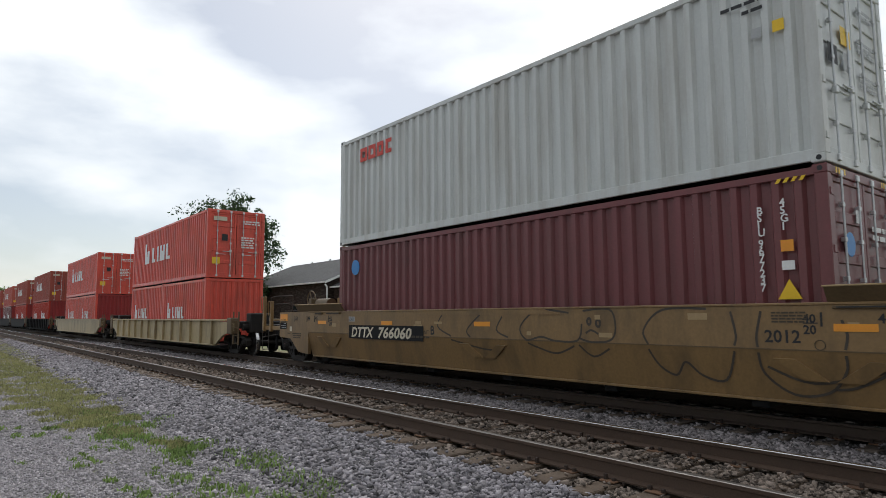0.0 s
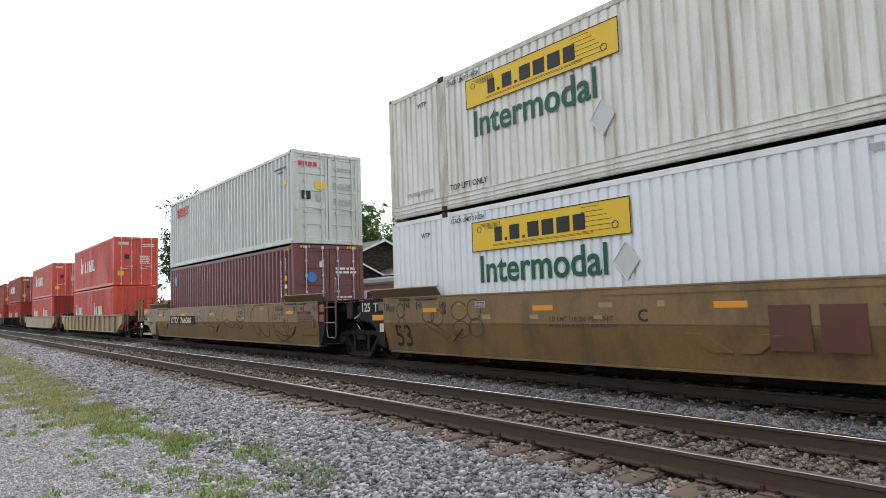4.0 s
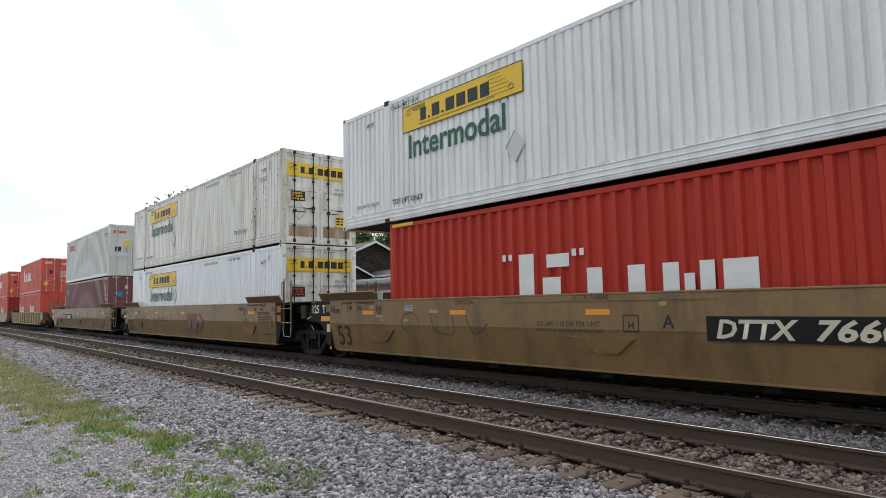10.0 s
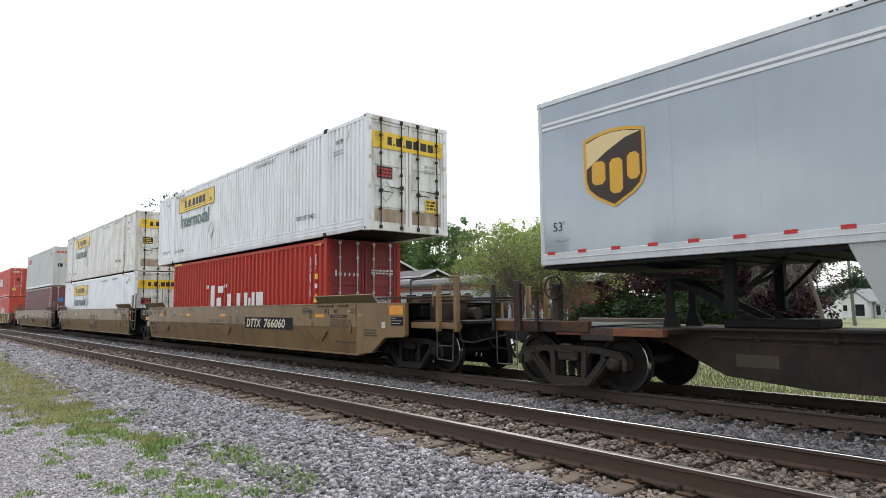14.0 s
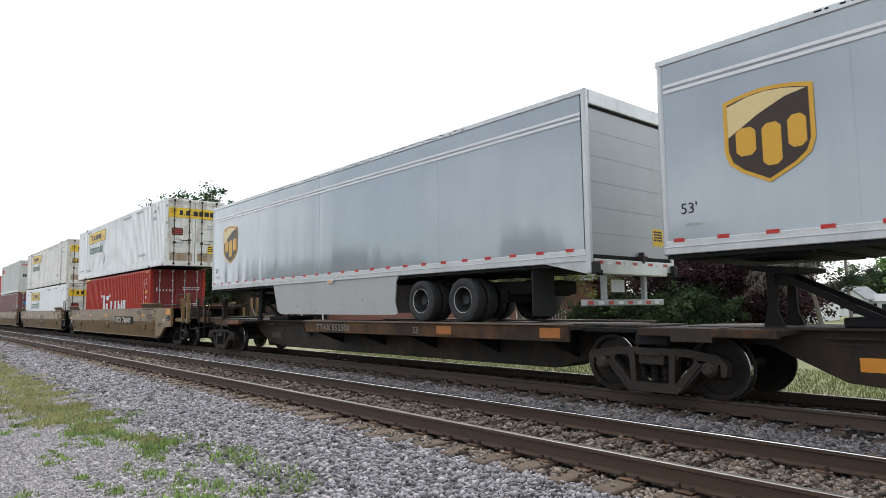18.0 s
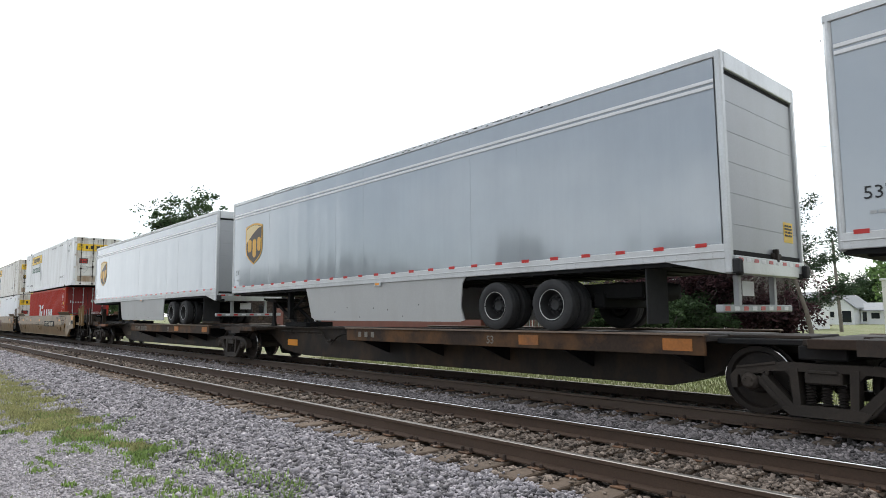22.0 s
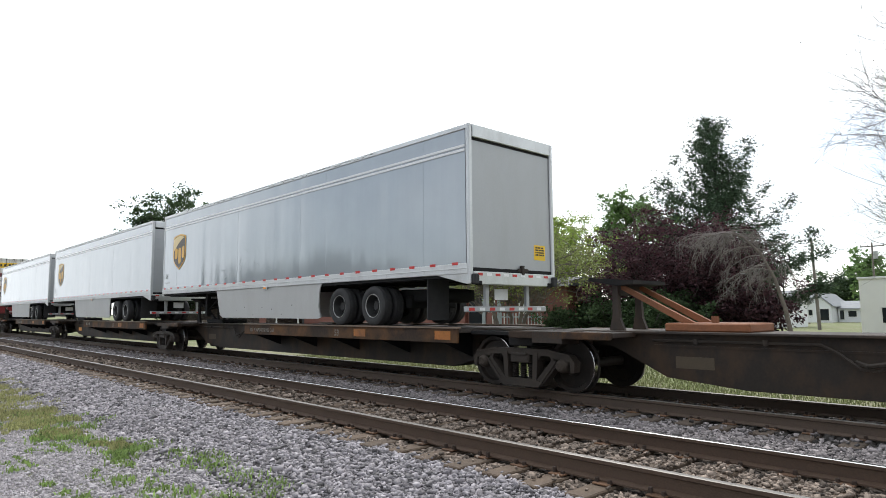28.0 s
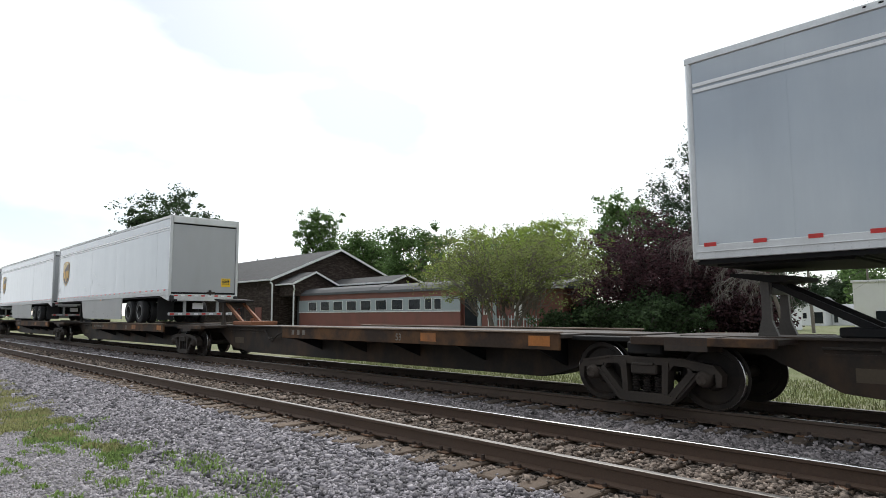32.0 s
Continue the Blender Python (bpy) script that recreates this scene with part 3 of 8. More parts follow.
def wheel_meshes():
    r = WHEEL_R
    prof = [(0.09, -0.03), (0.16, -0.03), (0.19, 0.03), (r - 0.10, 0.045), (r - 0.075, -0.02), (r - 0.012, -0.025), (r, -0.02),
            (r + 0.004, 0.075), (r + 0.028, 0.085), (r + 0.026, 0.11), (r - 0.07, 0.115), (r - 0.09, 0.07), (0.19, 0.085), (0.16, 0.13), (0.09, 0.13)]
    left = Geo().lathe(prof, (0, 0, 0), 36).mesh("wheel", wheel_steel, 40)
    tread = Geo().lathe([(r - 0.008, -0.027), (r + 0.002, -0.022), (r + 0.0065, 0.074), (r + 0.002, 0.076)], (0, 0, 0), 36).mesh("tread", rim_steel, 40)
    axle = Geo().lathe([(0.0, -1.02), (0.07, -1.02), (0.07, -0.78), (0.085, -0.7), (0.08, 0.0), (0.085, 0.7), (0.07, 0.78), (0.07, 1.02), (0.0, 1.02)],
                       (0, 0, 0), 14).mesh("axle", cast_steel, 40)
    return left, tread, axle


WHEEL, TREAD, AXLE = wheel_meshes()


def truck_meshes():
    """Cast side frame, bolster, springs and bearing of a three-piece freight truck, built once."""
    f = Geo()
    a, b = -0.085, 0.085
    top = [(-1.13, 0.36), (-1.15, 0.52), (-1.05, 0.63), (-0.82, 0.685), (-0.5, 0.72), (0.5, 0.72), (0.82, 0.685), (1.05, 0.63), (1.15, 0.52), (1.13, 0.36),
           (1.06, 0.36), (1.05, 0.53), (0.74, 0.53), (0.70, 0.60), (0.42, 0.615), (-0.42, 0.615), (-0.70, 0.60), (-0.74, 0.53), (-1.05, 0.53), (-1.06, 0.36)]
    f.prism(top, "y", a, b)
    for s in (-1, 1):
        f.prism([(s * 0.84, 0.56), (s * 0.69, 0.57), (s * 0.64, 0.50), (s * 0.36, 0.20), (s * 0.36, 0.075), (s * 0.47, 0.105), (s * 0.78, 0.44)], "y", a, b)
        f.prism([(s * 0.39, 0.66), (s * 0.29, 0.66), (s * 0.27, 0.20), (s * 0.36, 0.18)], "y", a - 0.015, b)
        # rounded corners of the outer windows
        f.prism([(s * 0.38, 0.62), (s * 0.46, 0.62), (s * 0.38, 0.53)], "y", a + 0.01, b - 0.01)
        f.prism([(s * 0.64, 0.61), (s * 0.70, 0.59), (s * 0.68, 0.50)], "y", a + 0.01, b - 0.01)
        # raised edge of the casting
        f.prism([(s * 0.80, 0.53), (s * 0.77, 0.54), (s * 0.40, 0.12), (s * 0.44, 0.115)], "y", a - 0.02, a)
        f.prism([(s * 1.06, 0.625), (s * 0.55, 0.70), (s * 0.55, 0.73), (s * 1.06, 0.648)], "y", a - 0.02, a)
    f.prism([(-0.5, 0.16), (-0.40, 0.07), (0.40, 0.07), (0.5, 0.16), (0.30, 0.205), (-0.30, 0.205)], "y", a - 0.03, b + 0.03)
    frame_mesh = f.mesh("side_frame", cast_steel)
    bol = Geo().box(-0.21, 0.21, -1.14, 1.14, 0.47, 0.62, 0.02).box(-0.17, 0.17, -1.16, 1.16, 0.60, 0.64, 0.01)
    bol.box(-0.30, 0.30, -0.5, 0.5, 0.55, 0.76, 0.03)
    bolster = bol.mesh("bolster", cast_steel)
    prof = [(0.0, 0.205)]
    for k in range(7):
        z = 0.21 + k * 0.037
        prof += [(0.05, z), (0.072, z + 0.012), (0.05, z + 0.024)]
    prof.append((0.0, 0.47))
    spring = Geo().lathe(prof, (0, 0, 0), 10, "z").mesh("spring", wheel_steel, 60)
    c = Geo().lathe([(0.0, -0.15), (0.07, -0.15), (0.085, -0.13), (0.10, -0.12), (0.12, -0.06), (0.12, 0.06), (0.0, 0.06)], (0, 0, 0), 14)
    c.box(-0.13, 0.13, -0.08, 0.08, 0.02, 0.13, 0.01)
    for k in range(3):
        an = 2.1 * k + 0.5
        c.cyl((0.05 * math.cos(an), -0.165, 0.05 * math.sin(an)), (0.05 * math.cos(an), -0.14, 0.05 * math.sin(an)), 0.014, 6)
    bearing = c.mesh("bearing", cast_steel, 40)
    return frame_mesh, bolster, spring, bearing


SIDE_FRAME, BOLSTER, SPRING, BEARING = truck_meshes()
# copies of the truck meshes in the steel darkened for shade
OILY_SHADED = {}
for me_ in (SIDE_FRAME, BOLSTER, SPRING, BEARING, WHEEL, AXLE):
    OILY_SHADED[me_] = me_.copy()
    OILY_SHADED[me_].materials.clear()
    OILY_SHADED[me_].materials.append(oily_shaded_steel)


def truck(car, x, oily=False):
    """A four-wheel truck under a car, at x in the car's space. oily: dirty steel with the car's shade in its colour."""
    frame_me, bolster_me, spring_me, bearing_me, wheel_me, axle_me = [OILY_SHADED[q] if oily else q for q in (SIDE_FRAME, BOLSTER, SPRING, BEARING, WHEEL, AXLE)]
    for s in (-1, 1):
        fr = part("side_frame", frame_me, None, car, "oily truck side frame, blackened for the car's shade" if oily else "dusty cast-steel truck side frame", at=(x, s * 1.02, 0))
        for sx in (-0.18, 0.0, 0.18):
            part("spring", spring_me, None, fr, at=(sx, 0, 0))
        for ax in (-0.89, 0.89):
            be = part("bearing", bearing_me, None, fr, "bearing cap with bolts", at=(ax, 0, WHEEL_R - 0.0))
            be.rotation_euler = (0, 0, 0 if s < 0 else math.pi)
    part("bolster", bolster_me, None, car, at=(x, 0, 0))
    for ax in (-0.89, 0.89):
        ws = part("wheelset", axle_me, None, car, at=(x + ax, 0, WHEEL_R))
        WHEELSETS.append((ws, x + ax, WHEEL_R))
        for s in (-1, 1):
            for nm, me in (("wheel", wheel_me), ("tread", TREAD)):
                w = part(nm, me, None, ws, at=(0, s * 0.80, 0))
                w.rotation_euler = (0, 0, 0 if s < 0 else math.pi)


def ladder(parent, x0, x1, y, z0, z1, rungs, mat, name="ladder"):
    g = Geo()
    for x in (x0, x1):
        g.box(x - 0.03, x + 0.03, y - 0.02, y + 0.02, z0, z1, 0.005)
    for i in range(rungs):
        z = z0 + 0.05 + i * (z1 - z0 - 0.35) / max(1, rungs - 1)
        g.cyl((x0, y - 0.03, z), (x1, y - 0.03, z), 0.014, 6)
    return part(name, g, mat, parent, "steel ladder")


def grab(parent, pts, mat=cast_steel, r=0.013, name="grab_iron"):
    return part(name, Geo().tube(pts, r, 6), mat, parent)


# ---- containers ----
def corrugated(x0, x1, y, z0, z1, pitch, depth, out, flat=0.32, slant=0.13):
    """A pressed side sheet; out is -1 for the side that faces -y."""
    g = Geo()
    n = max(1, round((x1 - x0) / pitch))
    p = (x1 - x0) / n
    line = []
    for i in range(n):
        a = x0 + i * p
        line += [(a, y), (a + flat * p, y), (a + (flat + slant) * p, y - out * depth), (a + (1 - slant) * p, y - out * depth)]
    line.append((x1, y))
    k = len(line)
    g.v = [(px, py, z) for z in (z0, z1) for px, py in line]
    g.f = [(i, i + 1, k + i + 1, k + i) for i in range(k - 1)]
    return g


def container(label, x, z, length, width, height, paint, sort="box", doors=True, end_paint=None, trim=None, pitch=0.285, depth=0.062, group="", top_post=True):
    c = train_thing("shipping_container", label, "container", x, z, group)
    h2, w2 = length / 2, width / 2
    trim = trim or paint
    end_paint = end_paint or paint
    for s in (-1, 1):
        sd = part("side_panel", corrugated(-h2 + 0.12, h2 - 0.12, s * (w2 - 0.012), 0.16, height - 0.11, pitch, depth, s, *((0.62, 0.09) if pitch < 0.28 else ())), paint, c)
        part("bottom_rail", Geo().box(-h2 + 0.10, h2 - 0.10, s * w2 - 0.06 if s > 0 else -w2, w2 if s > 0 else -w2 + 0.06, 0.025, 0.18, 0.008), trim, c)
        part("top_rail", Geo().box(-h2 + 0.10, h2 - 0.10, w2 - 0.06 if s > 0 else -w2, w2 if s > 0 else -w2 + 0.06, height - 0.13, height - 0.03, 0.008), trim, c)
    for sx in (-1, 1):
        for sy in (-1, 1):
            xa, xb = (h2 - 0.16, h2) if sx > 0 else (-h2, -h2 + 0.16)
            ya, yb = (w2 - 0.14, w2) if sy > 0 else (-w2, -w2 + 0.14)
            part("corner_post", Geo().box(xa, xb, ya, yb, 0.11, height - 0.11, 0.012), trim, c)
            for z0 in (0.0, height - 0.118):
                cas = part("corner_casting", Geo().box(xa - (0.018 if sx > 0 else 0.004), xb + (0.004 if sx > 0 else 0.018), ya - (0.004 if sy < 0 else 0.02),
                                                       yb + (0.02 if sy < 0 else 0.004), z0, z0 + 0.118, 0.012), trim, c)
                if sy < 0:
                    hole = Geo().lathe([(0.0, 0.0), (0.034, 0.0), (0.034, 0.004)], ((xa + xb) / 2, ya - 0.007, z0 + 0.06), 12)
                    part("hole", hole, black_ink, cas)
    part("roof", Geo().box(-h2 + 0.05, h2 - 0.05, -w2 + 0.03, w2 - 0.03, height - 0.06, height - 0.04, 0.01), trim, c)
    part("floor", Geo().box(-h2 + 0.03, h2 - 0.03, -w2 + 0.05, w2 - 0.05, 0.06, 0.15, 0.01), under_black, c)
    for sx in (-1, 1):
        part("end_rail", Geo().box(sx * h2 - (0.10 if sx > 0 else 0), sx * h2 + (0 if sx > 0 else 0.10), -w2 + 0.14, w2 - 0.14, height - 0.13, height - 0.008, 0.01), end_paint, c)
        part("end_sill", Geo().box(sx * h2 - (0.10 if sx > 0 else 0), sx * h2 + (0 if sx > 0 else 0.10), -w2 + 0.14, w2 - 0.14, 0.01, 0.15, 0.01), end_paint, c)
    part("front_wall", Geo().box(-h2 + 0.03, -h2 + 0.07, -w2 + 0.1, w2 - 0.1, 0.1, height - 0.1, 0.005), paint, c)
    if doors:
        part("door_seam", Geo().box(h2 - 0.082, h2 - 0.076, -w2 + 0.12, w2 - 0.12, 0.13, height - 0.11), black_ink, c, "dark seal between the doors")
        for s in (-1, 1):
            ya, yb = (-w2 + 0.14, -0.012) if s < 0 else (0.012, w2 - 0.14)
            leaf = part("door", Geo().box(h2 - 0.075, h2 - 0.045, ya, yb, 0.15, height - 0.13, 0.004), end_paint, c)
            n = 5
            step = (height - 0.28) / n
            for i in range(n + 1):
                zc = 0.15 + i * step
                part("band", Geo().box(h2 - 0.05, h2 - 0.022, ya + 0.09, yb - 0.09, max(0.15, zc - 0.075), min(height - 0.13, zc + 0.075), 0.008), end_paint, leaf)
            for yy in (ya, yb):
                part("stile", Geo().box(h2 - 0.05, h2 - 0.020, max(ya, yy - 0.09), min(yb, yy + 0.09), 0.15, height - 0.13, 0.006), end_paint, leaf)
            for k, yy in enumerate((ya + 0.27, yb - 0.24)):
                rod = Geo().cyl((h2 + 0.012, yy, 0.06), (h2 + 0.012, yy, height - 0.05), 0.016, 8)
                for zz in (0.10, height - 0.09):
                    rod.box(h2 - 0.02, h2 + 0.03, yy - 0.045, yy + 0.045, zz - 0.045, zz + 0.045, 0.01)
                for zz in (0.55, 1.0, 1.45, 1.95, 2.4):
                    rod.box(h2 - 0.03, h2 + 0.028, yy - 0.035, yy + 0.035, zz - 0.03, zz + 0.03, 0.006)
                part("lock_rod", rod, aluminium if sort != "dark_rods" else cast_steel, leaf, "steel lock rod")
                hz = 1.12 if k else 1.0
                hd = Geo().tube([(h2 + 0.035, yy, hz), (h2 + 0.045, yy + 0.12 * (1 if k == 0 else -1), hz - 0.02), (h2 + 0.04, yy + 0.34 * (1 if k == 0 else -1), hz - 0.015)], 0.014, 6)
                hd.box(h2 - 0.01, h2 + 0.05, yy - 0.05, yy + 0.05, hz - 0.05, hz + 0.05, 0.01)
                part("handle", hd, aluminium if sort != "dark_rods" else cast_steel, leaf)
            yh = -w2 + 0.10 if s < 0 else w2 - 0.10
            for i in range(4):
                zz = 0.35 + i * (height - 0.7) / 3
                part("hinge", Geo().box(h2 - 0.03, h2 + 0.012, yh - 0.05, yh + 0.05, zz - 0.05, zz + 0.05, 0.008), end_paint, leaf)
    else:
        e = corrugated(-w2 + 0.14, w2 - 0.14, 0, 0.13, height - 0.11, 0.25, 0.045, -1)
        e.v = [(h2 - 0.012 - abs(y), x_, z_) for x_, y, z_ in e.v]
        part("end_wall", e, end_paint, c)
    return c


def lettered_bars(parent, x, z, widths, height, mat, y, gap=0.06, slant=0.0):
    """A row of plain upright bars that stands for a maker's name."""
    for w in widths:
        decal([(x, z), (x + w, z), (x + w + slant, z + height), (x + slant, z + height)], mat, parent, y, "mark")
        x += w + gap


def end_plate(parent, x, y0, y1, z0, z1, mat, name="decal", label=""):
    return part(name, Geo().box(x, x + 0.003, y0, y1, z0, z1), mat, parent, label)


def small_print(parent, x, z, w, rows, mat, y, size=0.035, seed=1):
    """Rows of short bars for writing too small to read."""
    rnd = random.Random(seed)
    g = Geo()
    for r in range(rows):
        a = x
        while a < x + w - size:
            b = min(x + w, a + size * rnd.uniform(1.2, 4.0))
            g.box(a, b, y - 0.003, y, z - r * size * 1.7 - size, z - r * size * 1.7)
            a = b + size * 0.6
    return part("small_print", g, mat, parent)


def ends_print(parent, x, y, z, w, rows, mat, size=0.05, seed=1):
    rnd = random.Random(seed)
    g = Geo()
    for r in range(rows):
        a = y
        while a < y + w - size:
            b = min(y + w, a + size * rnd.uniform(1.0, 3.0))
            g.box(x, x + 0.003, a, b, z - r * size * 1.7 - size, z - r * size * 1.7)
            a = b + size * 0.6
    return part("small_print", g, mat, parent)


def name_plate(c, x0, x1, z0, z1, y):
    """Yellow name plate with a scroll border; the maker's name is plain black bars."""
    w, h = x1 - x0, z1 - z0
    decal(rect(x0, x1, z0, z1), yellow_decal, c, y, "name_plate", "yellow name plate with black bars")
    fr = Geo()
    t = 0.018
    for a, b, e, d in ((x0, x1, z0, z0 + t), (x0, x1, z1 - t, z1), (x0, x0 + t, z0, z1), (x1 - t, x1, z0, z1)):
        fr.box(a, b, y - 0.006, y - 0.003, e, d)
    for i in range(6):
        zz = z0 + h * (0.14 + 0.035 * i)
        fr.box(x0 + w * 0.16, x1 - w * 0.2, y - 0.006, y - 0.003, zz, zz + 0.007) if i < 2 else None
        zz = z1 - h * (0.12 + 0.035 * i)
        fr.box(x0 + w * (0.06 + 0.012 * i), x0 + w * 0.22, y - 0.006, y - 0.003, zz, zz + 0.008)
        fr.box(x0 + w * 0.74, x1 - w * (0.16 - 0.02 * i), y - 0.006, y - 0.003, zz - h * 0.1 * i, zz - h * 0.1 * i + 0.008)
    for cx, cz in ((x0 + 0.06 * w, z1 - 0.28 * h), (x1 - 0.08 * w, z0 + 0.3 * h)):
        fr.tube([(cx + 0.10 * h * math.cos(k * 0.7), y - 0.005, cz + 0.10 * h * math.sin(k * 0.7)) for k in range(10)], 0.007, 4)
    part("plate_border", fr, black_ink, c)
    widths = [0.055, 0.018, 0.07, 0.018, 0.075, 0.075, 0.08, 0.07]
    x = x0 + w * 0.175
    for i, q in enumerate(widths):
        tall = h * 0.46 if i not in (1, 3) else h * 0.09
        decal(rect(x, x + q * w * 0.98, z0 + h * 0.27, z0 + h * 0.27 + tall), black_ink, c, y - 0.003, "mark")
        x += q * w + w * 0.018


def name_plate_end(c, x, y0, y1, z0, z1):
    end_plate(c, x, y0, y1, z0, z1, yellow_decal, "name_plate", "yellow name plate with black bars")
    w, h = y1 - y0, z1 - z0
    a = y0 + 0.2 * w
    for q, tall in ((0.06, 0.5), (0.02, 0.12), (0.08, 0.5), (0.02, 0.12), (0.085, 0.5), (0.085, 0.5), (0.09, 0.5), (0.08, 0.5)):
        end_plate(c, x + 0.003, a, a + q * w, z0 + 0.25 * h, z0 + (0.25 + tall) * h, black_ink, "mark")
        a += q * w + 0.02 * w
    g = Geo()
    for i in range(5):
        g.box(x + 0.003, x + 0.006, y0 + 0.03 * w, y0 + 0.15 * w, z1 - h * (0.15 + 0.1 * i), z1 - h * (0.13 + 0.1 * i))
        g.box(x + 0.003, x + 0.006, y1 - 0.13 * w, y1 - 0.02 * w, z1 - h * (0.25 + 0.1 * i), z1 - h * (0.23 + 0.1 * i))
    part("plate_border", g, black_ink, c)


def domestic(x, z, label, paint, plate_x, lower=False, dirty=False, seed=1):
    """A 53-foot domestic container with lift posts, name plates and green lettering."""
    c = container(label, x, z, 16.15, 2.59, 2.9, paint, "dark_rods", True, stained_white, trim=rusty_cream if dirty else white_paint, pitch=0.194, depth=0.040,
                  group="stacked domestic containers")
    f = -1.295 - 0.004
    for px in (-6.10, 6.10):
        part("lift_post", Geo().box(px - 0.13, px + 0.13, -1.305, -1.22, 0.02, 2.88, 0.012), rusty_cream if dirty else paint, c)
        part("lift_post", Geo().box(px - 0.13, px + 0.13, 1.22, 1.305, 0.02, 2.88, 0.012), cream_paint if dirty else paint, c)
        for zz in (0.0, 2.78):
            part("corner_casting", Geo().box(px - 0.09, px + 0.09, -1.315, -1.15, zz, zz + 0.125, 0.012), spike_steel, c, "rusty lift casting")
    part("base_band", Geo().box(-7.95, 7.95, -1.303, -1.25, 0.05, 0.30, 0.01), paint, c)
    for zz in (0.10, 0.19, 0.285):
        part("lip", Geo().box(-7.95, 7.95, -1.318, -1.30, zz, zz + 0.022, 0.006), rusty_cream if dirty else paint, c)
    word("STACK LIMIT 3 HIGH", 0.13, black_ink, c, (-5.92, f, 2.62), 0.002, 0.85)
    word("WTP", 0.15, black_ink, c, (-6.95, f, 2.42), 0.002)
    f -= 0.003
    name_plate(c, plate_x, plate_x + 3.7, 1.97, 2.57, f)
    word("Intermodal", 0.74, green_ink, c, (plate_x + 0.17, f, 1.37), 0.012, 0.94)
    word("TOP LIFT ONLY", 0.17, black_ink, c, (4.45, f, 0.58), 0.003, 0.95)
    word("TOP LIFT ONLY", 0.17, black_ink, c, (-5.9, f, 0.40), 0.003, 0.95)
    word("STACK LIMIT 3 HIGH", 0.13, black_ink, c, (4.0, f, 2.62), 0.002, 0.85)
    word("WTP", 0.17, black_ink, c, (6.62, f, 2.35), 0.003)
    small_print(c, 1.7, 2.68, 1.3, 1, grey_ink, f, 0.09, seed)
    small_print(c, -7.4, 0.55, 1.0, 1, grey_ink, f, 0.07, seed + 3)
    if not lower:
        small_print(c, 6.5, 2.2, 0.5, 2, grey_ink, f, 0.05, seed + 5)
    # placard holders
    for px in (-2.0 + 0.3 * lower, ):
        cz = 1.55 if lower else 1.0
        dia = [(px - 0.24, cz), (px, cz - 0.30), (px + 0.24, cz), (px, cz + 0.30)]
        g = Geo()
        for a, b in zip(dia, dia[1:] + dia[:1]):
            g.cyl((a[0], f - 0.004, a[1]), (b[0], f - 0.004, b[1]), 0.012, 5)
        part("placard_frame", g, aluminium, c)
        decal(dia, grey_paint, c, f, "placard", "blank grey placard")
    rnd = random.Random(seed + 40)
    if dirty:
        g = Geo()
        for _ in range(70):
            px = 6.1 + rnd.gauss(0, 0.10) if rnd.random() < 0.55 else rnd.uniform(6.4, 7.9)
            pz, hh = rnd.uniform(0.15, 2.2) ** 1.1, rnd.uniform(0.015, 0.10)
            yy = -1.309 if abs(px - 6.1) < 0.12 else f
            g.box(px, px + rnd.uniform(0.008, 0.035), yy - 0.002, yy, pz, pz + hh)
        tagged(part("rust_chips", g, chipped_rust, c), kind="stuff")
    g = Geo()
    for k in range(9):
        px = -7.6 + 1.9 * k + rnd.uniform(-0.3, 0.3)
        g.box(px, px + rnd.uniform(0.05, 0.25), f - 0.003, f - 0.001, 0.30, 0.30 + rnd.uniform(0.01, 0.04))
    tagged(part("scrapes", g, grey_paint, c), kind="stuff")
    for s in (-1, 1):
        part("stained_panel", Geo().box(8.03, 8.034, min(s * 0.06, s * 1.12), max(s * 0.06, s * 1.12), 0.20, 0.56), door_stain, c, "brown-stained foot of the door")
    part("socket", Geo().box(7.15, 7.25, f - 0.02, f + 0.02, 2.45, 2.62, 0.006), cream_paint, c)
    e = 8.075 + 0.012 - 0.03
    name_plate_end(c, e, -1.12, 1.12, 2.08, 2.50)
    end_plate(c, e, -0.98, -0.52, 1.32, 1.62, black_ink, "decal", "black warning plate")
    ends_print(c, e + 0.003, -0.95, 1.58, 0.40, 3, red_ink if not dirty else yellow_decal, 0.05, seed)
    end_plate(c, e, 0.55, 0.92, 0.58, 0.92, yellow_decal, "decal", "yellow warning sticker")
    ends_print(c, e + 0.003, 0.58, 0.88, 0.30, 3, black_ink, 0.05, seed + 1)
    ends_print(c, e, 0.52, 1.82, 0.42, 2, grey_ink, 0.07, seed + 2)
    for cy, cz in ((-0.72, 1.0), ):
        dia = [(cy - 0.24, cz), (cy, cz - 0.27), (cy + 0.24, cz), (cy, cz + 0.27)]
        g = Geo()
        for a, b in zip(dia, dia[1:] + dia[:1]):
            g.cyl((e + 0.01, a[0], a[1]), (e + 0.01, b[0], b[1]), 0.012, 5)
        part("placard_frame", g, aluminium, c)
    return c


def plain_name(c, x, z, h, mat, y, scale=1.0):
    """Letter-sized plain shapes of a painted shipping-line name."""
    for a, w, hh in ((0.0, 0.10, 1.0), (0.10, 0.07, 0.35), (0.17, 0.12, 0.62), (0.52, 0.10, 0.72), (0.66, 0.06, 0.16), (0.86, 0.09, 0.72), (1.06, 0.09, 0.72), (1.15, 0.12, 0.45),
                     (1.27, 0.08, 0.72), (1.46, 0.09, 0.72), (1.55, 0.13, 0.14)):
        decal(rect(x + a * h * scale, x + (a + w * 1.25) * h * scale, z, z + hh * h), mat, c, y, "mark")


z_low = 0.36
